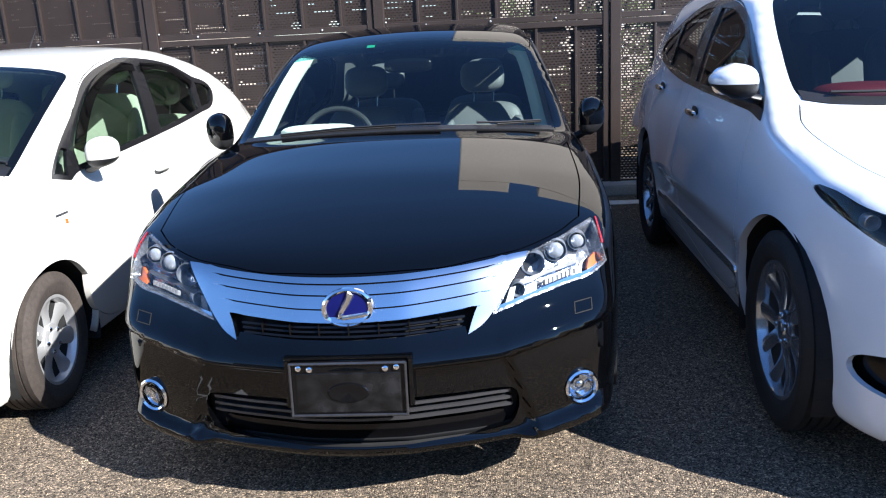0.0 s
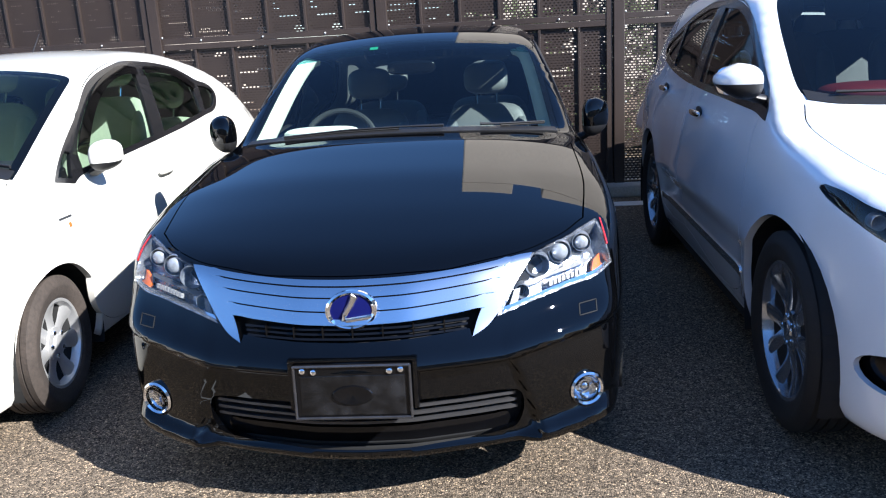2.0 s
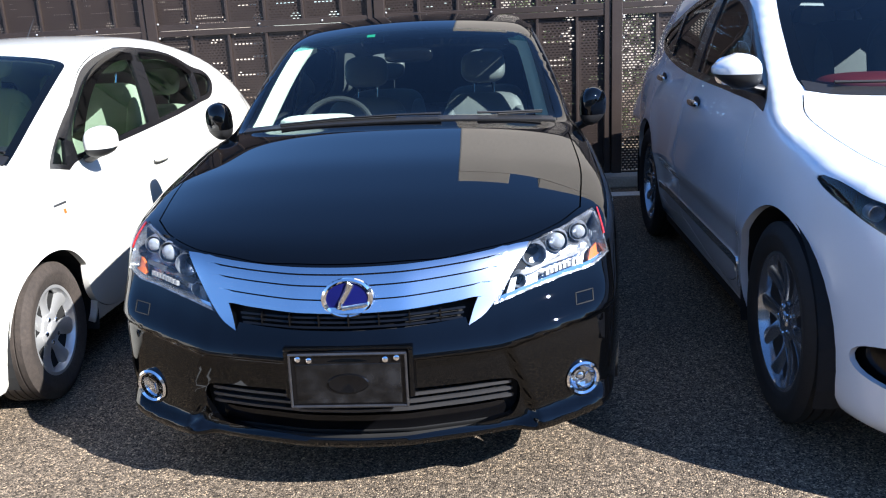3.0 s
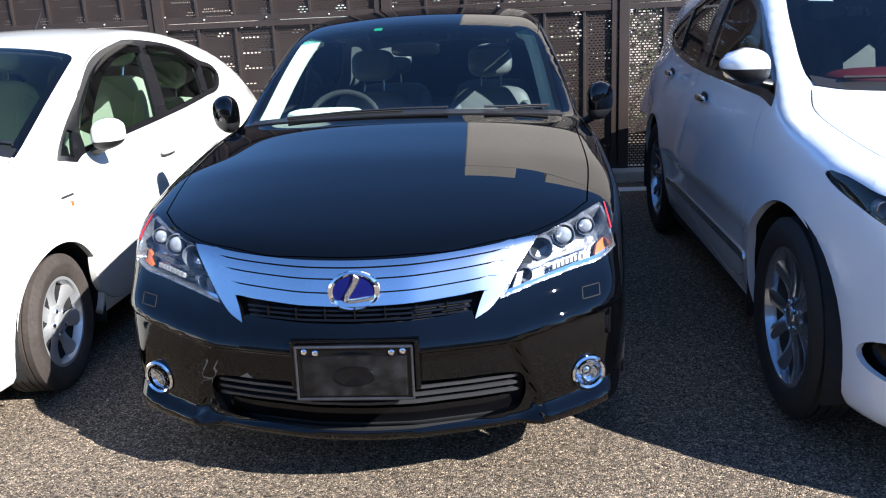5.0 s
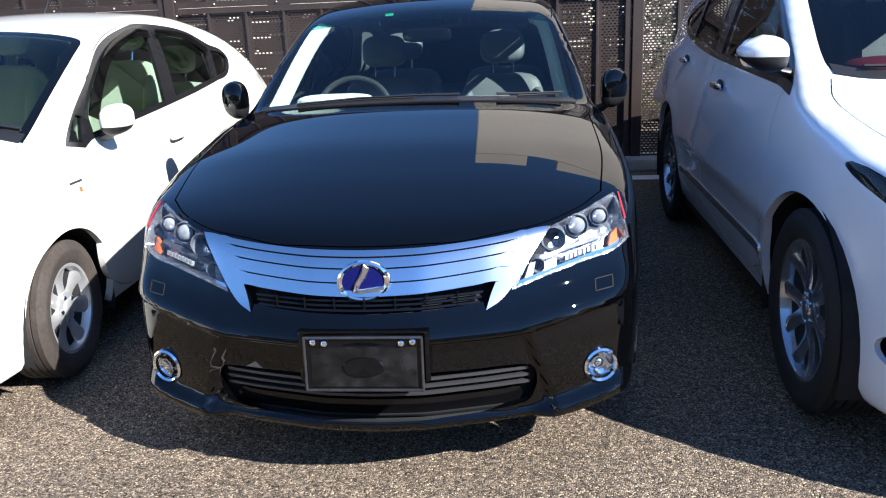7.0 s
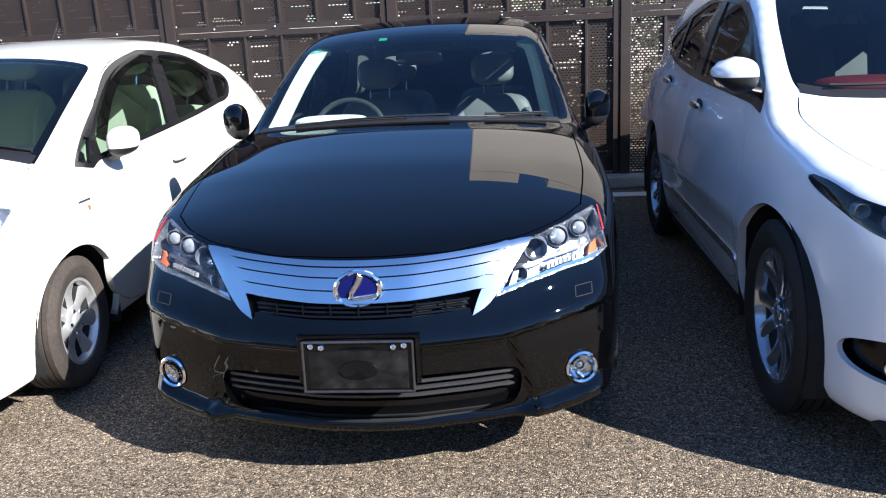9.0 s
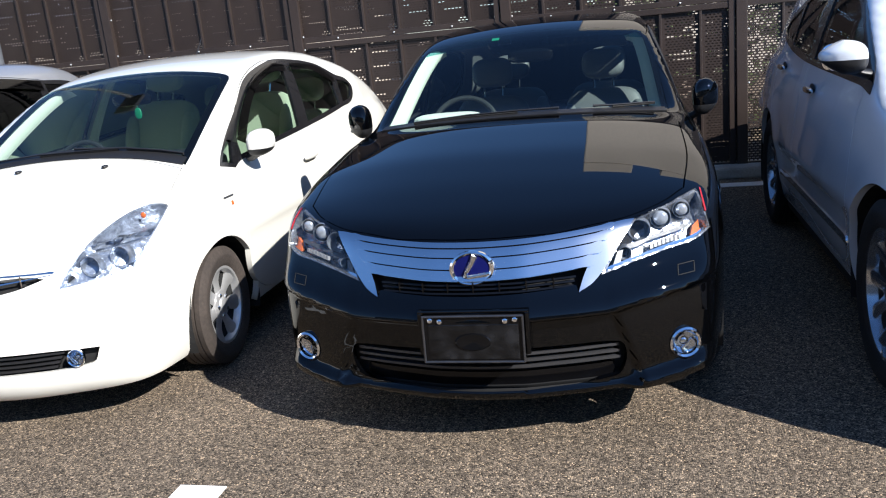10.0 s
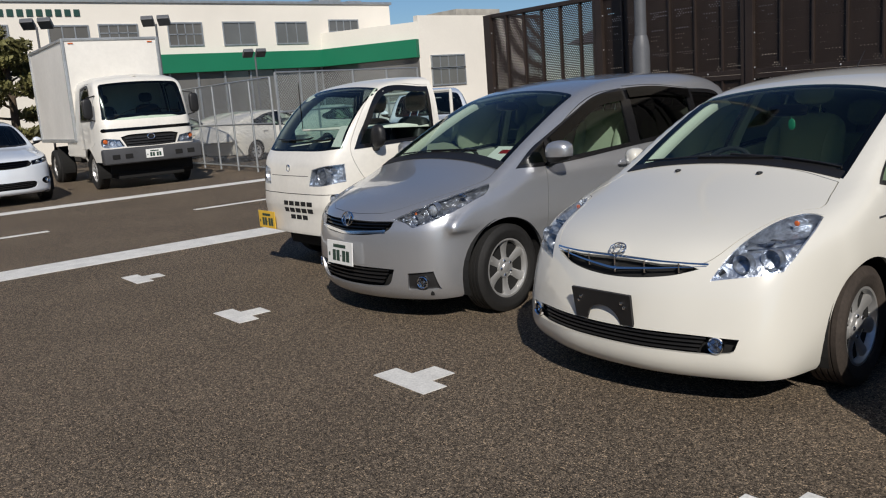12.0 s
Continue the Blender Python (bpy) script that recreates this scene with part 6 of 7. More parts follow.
def kei_truck(m):
    root = empty("light_truck", m)
    tagged(root, "small cream white flatbed truck with a yellow plate", "truck")
    b = car_body(root, KEI, TRUCK_WHITE, inner=TRIM)
    for x in (-.33, .33):
        seat(root, x, .92, .78, DASH, .46, .52, 12, depth=.42)
    steering_wheel(root, (-.33, .55, 1.08), 50, .18)
    bm = bmesh.new()
    blob(bm, (0, .38, .98), (.62, .16, .10), 5)
    part("dashboard", bm, DASH, root, smooth=True)
    for k in (-1, 1):
        side_mirror(root, (.80, .52, 1.20), TRIM, k, (.07, .05, .10))
    headlamp(root, b, KEI["openings"][0], [(.50, .89, .075, "dish"), (.595, .93, .022, "dish")], .05)
    for r in range(3):
        for k in range(-2, 3):
            z = .64 - .062 * r
            if r == 2 and abs(k) > 1:
                continue
            on_nose(b, [(k * .10 - .04 + .16, z - .02, 1), (k * .10 + .04 + .16, z - .02, 1), (k * .10 + .04 + .16, z + .02, 1), (k * .10 - .04 + .16, z + .02, 1)], DARK, "bumper_slot", root, lift=.002, step=.02, both=False)
    on_nose(b, [(-.70, .725, 1), (.70, .725, 1), (.70, .731, 1), (-.70, .731, 1)], DARK, "bumper_gap", root, lift=.001, step=.02)
    on_nose(b, [(-.34, .885, 1), (.34, .885, 1), (.34, .890, 1), (-.34, .890, 1)], DARK, "hatch_gap", root, lift=.001, step=.02)
    p = b.front_xyz([(0, .955)])[0]
    part("badge", ring_bm(.024, .034, .008, 24, pose(0, p[1], .955, 0, 0, -90)), CHROME, root, smooth=True)
    number_plate(root, (-.42, -.03, .46), PLATE_YELLOW)
    wiper(root, b, [(-.45, .22), (-.2, .2), (.05, .2), (.2, .22)])
    wiper(root, b, [(.0, .2), (.25, .2), (.42, .21), (.5, .23)])
    bm = bmesh.new()
    box(bm, (-.10, -.003, 0), (.10, .003, .22), .002, pose(.40, .33, 1.12, -35))
    part("dash_card", bm, PAPER, root, "white card with red print behind the windscreen")
    # bed
    bed = empty("cargo_bed", None, root)
    for name, lo, hi in (("bed_floor", (-.70, 1.48, .62), (.70, 3.38, .68)), ("bed_side", (-.715, 1.48, .68), (-.69, 3.38, .96)), ("bed_side", (.69, 1.48, .68), (.715, 3.38, .96)),
                         ("tailgate", (-.70, 3.36, .68), (.70, 3.39, .96)), ("headboard", (-.70, 1.46, .68), (.70, 1.49, .98)), ("chassis", (-.35, 1.3, .38), (.35, 3.3, .60))):
        bm = bmesh.new()
        box(bm, lo, hi, .008)
        part(name, bm, DARK if name == "chassis" else TRUCK_WHITE, bed)
    bm = bmesh.new()
    for x in (-.66, .66):
        tube(bm, [(x, 1.47, .98), (x, 1.47, 1.55)], .016, 8)
    for z in (1.25, 1.55):
        tube(bm, [(-.66, 1.47, z), (.66, 1.47, z)], .016, 8)
    part("guard_rail", bm, TRUCK_WHITE, bed)
    for k in (-1, 1):
        wheel(root, (k * .62, 2.58, .27), .27, .145, .16, (8, .05, .05, False), RUBBER, ALLOY, k)
    return root


kei_truck(pose(-6.52, .55, 0))

LORRY = dict(
    nose=[(.4, .03), (.5, .0), (.8, .0), (1.0, .02), (1.2, .05), (1.3, .07), (1.6, .15), (2.2, .35)],
    bow=[(-.3, .01), (0, 0), (.5, .03), (.75, .075), (.86, .13), (.93, .25), (.96, .5)],
    tail=[(.2, 1.75), (2.3, 1.75)], plan=[(-.1, .92), (.3, .948), (1.8, .95)], side=[(.3, .03), (.5, .0), (1.2, .0), (1.4, .01)],
    deck=[(-.1, 1.2), (0, 1.27), (.1, 1.31), (.3, 1.33), (1.8, 1.33)], deck_crown=(.02, .9, 2.4),
    roof=[(-.2, .6), (.04, 1.25), (.30, 1.95), (.42, 2.10), (.6, 2.18), (1.0, 2.23), (1.8, 2.22)],
    cabin=[(1.1, .94), (1.4, .92), (1.8, .88), (2.05, .84), (2.15, .78), (2.25, .68)],
    taper=([0, 2], [1, 1]), axles=(.95, 4.4), cab=True, wheel_r=.38, arch=.06, floor=.42, lip=.55, sill=.55, end=1.75, stern=.12, yc=1.1, fire=.3, fire_z=1.2, zc=.9,
    seam=[(0, .10, 1.28), (.5, .13, 1.275), (.78, .20, 1.26), (.88, .30, 1.22), (.93, .40, 1.0), (.945, .53, .72), (.947, .575, .61)],
    screen=[(0, 1.33), (.5, 1.33), (.82, 1.36, 1), (.76, 1.98), (.70, 2.03), (0, 2.06)], flat_front=1.4, frit=.04,
    doors=[[(.42, 1.0), (.60, .85), (1.45, .8), (1.55, .85, 1), (1.56, 2.02, 1), (.75, 2.02), (.45, 1.5)]],
    windows=[[(.56, 1.36, 1), (1.48, 1.36, 1), (1.48, 1.97, 1), (.85, 1.97), (.6, 1.5)]],
    openings=[[(.50, .83, 1), (.575, .965, 1), (.84, 1.0), (.88, .98), (.87, .84), (.7, .82)], [(0, 1.05), (.40, 1.045), (.555, 1.01, 1), (.47, .82, 1), (0, .81), (-.47, .82, 1), (-.555, 1.01, 1), (-.40, 1.045)]],
    axle_x=.92, tyre_w=.21, rim_r=.23, spokes=(8, .06, .06, False), tyre=RUBBER, alloy=ALLOY, mirror_y=.5, mirror_z=1.95)


def lorry(m):
    root = empty("box_truck", m)
    tagged(root, "cream white box truck with a grey bumper and black mirrors", "truck")
    b = car_body(root, LORRY, TRUCK_WHITE, inner=TRIM)
    for x in (-.45, .45):
        seat(root, x, 1.15, 1.0, DASH, .5, .6, 12)
    steering_wheel(root, (-.45, .62, 1.32), 55, .21)
    bm = bmesh.new()
    blob(bm, (0, .42, 1.18), (.85, .16, .12), 5)
    part("dashboard", bm, DASH, root, smooth=True)
    headlamp(root, b, LORRY["openings"][0], [(.60, .905, .06, "dish"), (.72, .91, .05, "dish"), (.82, .94, .045, "bulb")], .05)
    on_nose(b, LORRY["openings"][1], DARK, "grille_recess", root, lift=-.04, step=.04)
    for k in range(4):
        z = 1.0 - .05 * k
        on_nose(b, strip(b, .48 - .012 * k, lambda x, z=z: z - .03, lambda x, z=z: z), TRIM, "grille_bar", root, lift=-.005, step=.03, thick=.03)
    on_nose(b, strip(b, .86, lambda x: 1.12, lambda x: 1.18), GLOSS_BLACK, "nose_band", root, lift=.003, step=.03)
    p = b.front_xyz([(0, .98)])[0]
    part("badge", ring_bm(.045, .06, .012, 24, pose(0, p[1] - .02, .985, 0, 0, -90) @ Matrix.Diagonal((1, 1.3, 1, 1))), CHROME, root, smooth=True)
    bm = bmesh.new()
    box(bm, (-.95, -.09, .50), (.95, .12, .80), .05, None, 3)
    bumper = part("bumper", bm, material("grey_bumper", (.055, .057, .062), rough=.55, grain=.1, grain_scale=90, patch=.15, patch_scale=3), root, smooth=True)
    for x in (-.72, -.48, .48, .72):
        bm = bmesh.new()
        box(bm, (x - .07, -.096, .60), (x + .07, -.085, .69), .01)
        part("bumper_opening", bm, DARK, bumper)
    number_plate(root, (0, -.10, .66), PLATE_WHITE)
    for k in (-1, 1):
        mm = empty("door_mirror", pose(k * 1.03, .30, 1.58), root)
        bm = bmesh.new()
        blob(bm, (0, 0, 0), (.09, .05, .19), 4)
        part("shell", bm, TRIM, mm, smooth=True)
        bm = bmesh.new()
        tube(bm, [(0, 0, .2), (-k * .18, .08, .24)], .015, 6)
        tube(bm, [(0, 0, -.2), (-k * .16, .08, -.24)], .015, 6)
        part("arm", bm, TRIM, mm)
    wiper(root, b, [(-.6, .14), (-.3, .15), (.0, .16), (.1, .17)])
    wiper(root, b, [(.1, .14), (.35, .15), (.6, .16), (.7, .17)])
    # cargo box
    cargo = empty("cargo_box", None, root)
    bm = bmesh.new()
    box(bm, (-.95, 1.95, .98), (.95, 5.6, 3.02), .02)
    part("box_body", bm, BOX_WHITE, cargo)
    for x in (-.955, .955):
        for y in (1.95, 5.6):
            bm = bmesh.new()
            box(bm, (x - .03, y - .03, .96), (x + .03, y + .03, 3.04), .01)
            part("corner_post", bm, GALV, cargo)
        bm = bmesh.new()
        box(bm, (x - .025, 1.95, 2.99), (x + .025, 5.6, 3.045), .01)
        part("top_rail", bm, GALV, cargo)
        bm = bmesh.new()
        box(bm, (x - .025, 1.95, .93), (x + .025, 5.6, 1.01), .01)
        part("bottom_rail", bm, GALV, cargo)
    bm = bmesh.new()
    box(bm, (-.95, 1.925, 2.99), (.95, 1.975, 3.045), .01)
    part("front_rail", bm, GALV, cargo)
    for x in (-.8, .8):
        bm = bmesh.new()
        box(bm, (x - .05, 1.93, 2.93), (x + .05, 1.955, 2.955), .005)
        part("marker_lamp", bm, AMBER, cargo)
    bm = bmesh.new()
    for x in (-.38, .38):
        box(bm, (x - .06, .5, .55), (x + .06, 5.5, .78), .01)
    part("chassis", bm, DARK, root)
    bm = bmesh.new()
    box(bm, (-.85, 2.3, .5), (-.5, 2.9, .85), .03)
    part("fuel_tank", bm, TRIM, root)
    for k in (-1, 1):
        wheel(root, (k * .78, 4.5, .38), .38, .40, .23, (8, .06, .06, False), RUBBER, ALLOY, k)
    return root


L = lorry(pose(-17.95, 3.35, 0, 0, 0, 87))
L.scale = (1.12, 1.12, 1.12)
suv(pose(-17.3, .30, 0, 0, 0, 90), "white SUV parked beside a box truck", DASH)


# ---- perforated fence ----
FENCE_Y, BAY = 5.0, 2.0


def punched_sheet(name, wide, high, dx=.034, dz=.022, hole=(.021, .0095), open_part=1.0, seed=0):
    """A thin steel sheet with staggered slots, as strips and webs."""
    v, f = [], []

    def quad(x0, z0, x1, z1):
        n = len(v)
        v.extend([(x0, 0, z0), (x1, 0, z0), (x1, 0, z1), (x0, 0, z1)])
        f.append((n, n + 1, n + 2, n + 3))
    rng = random.Random(seed)
    rows = int(high / dz)
    z = (high - rows * dz) / 2
    quad(0, 0, wide, z)
    for r in range(rows):
        a, b = z + r * dz + (dz - hole[1]) / 2, z + r * dz + (dz + hole[1]) / 2
        quad(0, z + r * dz, wide, a)
        quad(0, b, wide, z + (r + 1) * dz)
        x = 0.0
        c = .03 + (dx / 2 if r % 2 else 0)
        run = rng.random() < open_part
        while c + hole[0] < wide - .012:
            if rng.random() < .3:
                run = rng.random() < open_part
            if not run:
                c += dx
                continue
            quad(x, a, c, b)
            x = c + hole[0]
            c += dx
        quad(x, a, wide, b)
    quad(0, z + rows * dz, wide, high)
    me = bpy.data.meshes.new(name)
    me.from_pydata(v, [], f)
    me.materials.append(FENCE_BROWN)
    return me


def fence():
    rng = random.Random(11)
    sub = BAY / 6
    sheets = {z: punched_sheet("punched_sheet", sub - .012, z) for z in (1.0, 1.36)}
    blinds = {(z, n): punched_sheet("half_closed_sheet", sub - .012, z, open_part=(.10, .17, .28)[n], seed=n + 1) for z in (1.0, 1.36) for n in (0, 1, 2)}
    bare = {(0, 3, 1), (0, 5, 1), (1, 0, 0), (1, 0, 1)}
    for bay in range(-4, 3):
        x0 = 1.452 + BAY * (bay - 1)
        f = empty("fence_section", pose(x0, FENCE_Y, 0))
        tagged(f, "dark brown fence section of punched steel panels", "fence", "fence sections")
        bm = bmesh.new()
        box(bm, (-.045, -.05, 0), (.045, .05, 2.55), .006)
        part("post", bm, FENCE_BROWN, f)
        bm = bmesh.new()
        box(bm, (-.105, -.035, 0), (-.055, .04, 2.55), .005)
        part("post", bm, FENCE_BROWN, f)
        for z in (.09, 1.464, 1.516, 2.53):
            bm = bmesh.new()
            box(bm, (.045, -.028, z - .025), (BAY - .045, .028, z + .025), .004)
            part("rail", bm, FENCE_BROWN, f)
        for k in range(6):
            for tier, (z0, zh) in enumerate(((.10, 1.36), (1.525, 1.0))):
                ob = new("panel", sheets[zh])
                ob.parent = f
                ob.location = (k * sub + .006, 0, z0)
                if bay >= -3 and (bay, k, tier) not in bare:
                    back = new("back_panel", blinds[zh, rng.choice((0, 0, 1)) if bay < 0 else rng.choice((1, 2, 2))])
                    back.parent = f
                    back.location = (k * sub + .006 + rng.uniform(-.008, .008), .03, z0 + rng.uniform(-.006, .006))
                if k:
                    bm = bmesh.new()
                    box(bm, (k * sub - .011, -.024, z0), (k * sub + .011, .018, z0 + zh), .004)
                    part("rib", bm, FENCE_BROWN, f)
        for z in (.35, .8, 1.25, 1.43, 1.55, 1.9, 2.3):
            bm = bmesh.new()
            blob(bm, (.055, -.034, z), (.009, .008, .009), 2, 8, 6)
            part("bolt", bm, GALV, f, smooth=True)
        for x in (.4, .95, 1.5):
            bm = bmesh.new()
            blob(bm, (x, -.034, 1.515), (.009, .008, .009), 2, 8, 6)
            part("bolt", bm, GALV, f, smooth=True)
    # return leg at the open end
    f = empty("fence_section", pose(-8.548, FENCE_Y, 0, 0, 0, 90))
    tagged(f, "dark brown return leg of the punched steel fence", "fence", "fence sections")
    for k in range(3):
        ob = new("panel", sheets[1.36])
        ob.parent, ob.location = f, (k * sub + .006, 0, .10)
        ob = new("panel", sheets[1.0])
        ob.parent, ob.location = f, (k * sub + .006, 0, 1.525)
    for z in (.09, 1.49, 2.53):
        bm = bmesh.new()
        box(bm, (.045, -.028, z - .02), (1.0, .028, z + .02), .005)
        part("rail", bm, FENCE_BROWN, f)


fence()
bm = bmesh.new()
box(bm, (-8.7, 4.78, 0), (8, 5.2, .10), .02)
tagged(part("kerb", bm, CONCRETE), "grey concrete kerb under the fence", "kerb", kind="structure")


def lamp_pole():
    p = empty("lamp_post", pose(-5.66, 4.62, 0))
    tagged(p, "grey painted steel lamp post beside the fence", "lamp post")
    bm = bmesh.new()
    lathe(bm, [(0, .095), (1.86, .095), (1.93, .085), (1.97, .075), (1.99, .07)], 24, pose(0, 0, 0, 0, -90, 0))
    part("base_tube", bm, POST_GREY, p, smooth=True)
    bm = bmesh.new()
    lathe(bm, [(1.95, .066), (6.0, .055)], 24, pose(0, 0, 0, 0, -90, 0))
    part("shaft", bm, POST_GREY, p, smooth=True)
    bm = bmesh.new()
    box(bm, (-.2, -.5, 5.95), (.2, .1, 6.1), .03)
    part("lantern", bm, POST_GREY, p)


lamp_pole()


# ---- trees and hedge ----
def leaves(rng, centre, size, n, leaf, bm_v, bm_f, hollow=.45):
    for _ in range(n):
        d = Vector((rng.gauss(0, 1), rng.gauss(0, 1), rng.gauss(0, 1))).normalized() * rng.uniform(hollow, 1.0)
        c = Vector(centre) + Vector((d.x * size[0], d.y * size[1], d.z * size[2]))
        a = Vector((rng.gauss(0, 1), rng.gauss(0, 1), rng.gauss(0, 1))).normalized()
        b = a.orthogonal().normalized()
        s = leaf * rng.uniform(.6, 1.3)
        k = len(bm_v)
        bm_v += [c - a * s, c + b * s * .45, c + a * s, c - b * s * .45]
        bm_f.append((k, k + 1, k + 2, k + 3))


def hedge(name, x0, x1, y, high, seed, label):
    rng = random.Random(seed)
    root = empty(name, pose(0, 0, 0))
    tagged(root, label, "hedge")
    v, f = [], []
    x = x0
    while x < x1:
        h = high * rng.uniform(.7, 1.1)
        z = .3
        while z < h:
            leaves(rng, (x + rng.uniform(-.2, .2), y + rng.uniform(-.3, .3), z), (.42, .4, .32), 150, .06, v, f, .2)
            z += .42
        x += .5
    tagged(link("foliage", v, f, LEAF, root, smooth=False), kind="stuff")
    for k in range(int((x1 - x0) / .8)):
        bm = bmesh.new()
        xx = x0 + .4 + k * .8
        tube(bm, [(xx, y, 0), (xx + rng.uniform(-.1, .1), y, high * .5), (xx + rng.uniform(-.2, .2), y, high * .85)], [.04, .03, .012], 7)
        part("stem", bm, BARK, root)


hedge("hedge", -.4, 6.5, 7.6, 2.3, 5, "dense green hedge behind the punched fence")


def tree(at, high, spread, seed, mat=PINE, clumps=26, leaf=.11):
    rng = random.Random(seed)
    t = empty("pine_tree", pose(*at))
    tagged(t, "trimmed pine tree with olive green cloud-shaped foliage", "tree")
    bm = bmesh.new()
    tube(bm, [(0, 0, 0), (.1, .05, high * .3), (-.05, .1, high * .6), (.05, 0, high * .95)], [.16, .13, .09, .03], 10)
    part("trunk", bm, BARK, t, smooth=True)
    v, f = [], []
    for k in range(clumps):
        a, h = rng.uniform(0, 6.28), rng.uniform(.28, 1.0)
        r = spread * (1.15 - h * .75) * rng.uniform(.35, 1.0)
        c = (r * math.cos(a), r * math.sin(a), high * h)
        bm = bmesh.new()
        tube(bm, [(0, 0, high * h * .9), (c[0] * .5, c[1] * .5, c[2] - .08), (c[0], c[1], c[2] - .05)], [.045, .03, .012], 6)
        part("limb", bm, BARK, t)
        leaves(rng, c, (.55, .55, .22), 420, leaf, v, f, .1)
    tagged(link("crown", v, f, mat, t, smooth=False), kind="stuff")


tree((-27.5, 2.6, 0), 4.6, 2.0, 3)
tree((-30.5, .2, 0), 4.4, 2.2, 8)


# ---- buildings ----
def facade_box(parent, name, corners, high, mat, thick=.3):
    """Upright wall slab along a line of (x, y) places."""
    for (x0, y0), (x1, y1) in zip(corners, corners[1:]):
        d = Vector((x1 - x0, y1 - y0, 0))
        n = Vector((d.y, -d.x, 0)).normalized() * -thick
        bm = bmesh.new()
        lo = [bm.verts.new((x, y, 0)) for x, y in ((x0, y0), (x1, y1), (x1 + n.x, y1 + n.y), (x0 + n.x, y0 + n.y))]
        hi = [bm.verts.new((v.co.x, v.co.y, high)) for v in lo]
        bm.faces.new(lo)
        bm.faces.new(hi)
        for i in range(4):
            bm.faces.new((lo[i], lo[(i + 1) % 4], hi[(i + 1) % 4], hi[i]))
        part(name, bm, mat, parent)


def window_x(parent, x, y0, y1, z0, z1, n, rows=1):
    """A window in a wall that faces +x: recess, frame and panes."""
    w = empty("window", None, parent)
    bm = bmesh.new()
    for a, b, c, d in ((y0 - .05, y1 + .05, z0 - .06, z0), (y0 - .05, y1 + .05, z1, z1 + .06), (y0 - .05, y0, z0, z1), (y1, y1 + .05, z0, z1)):
        box(bm, (x - .05, a, c), (x + .05, b, d))
    for k in range(1, n):
        yy = y0 + (y1 - y0) * k / n
        box(bm, (x - .02, yy - .02, z0), (x + .035, yy + .02, z1))
    for k in range(1, rows):
        zz = z0 + (z1 - z0) * k / rows
        box(bm, (x - .02, y0, zz - .02), (x + .035, y1, zz + .02))
    part("frame", bm, GALV, w)
    for k in range(n):
        bm = bmesh.new()
        box(bm, (x - .01, y0 + (y1 - y0) * k / n, z0), (x + .012, y0 + (y1 - y0) * (k + 1) / n, z1))
        part("pane", bm, DARK_WINDOW, w)


SIGN_INK = material("sign_dark_green", (.018, .06, .048), rough=.5)


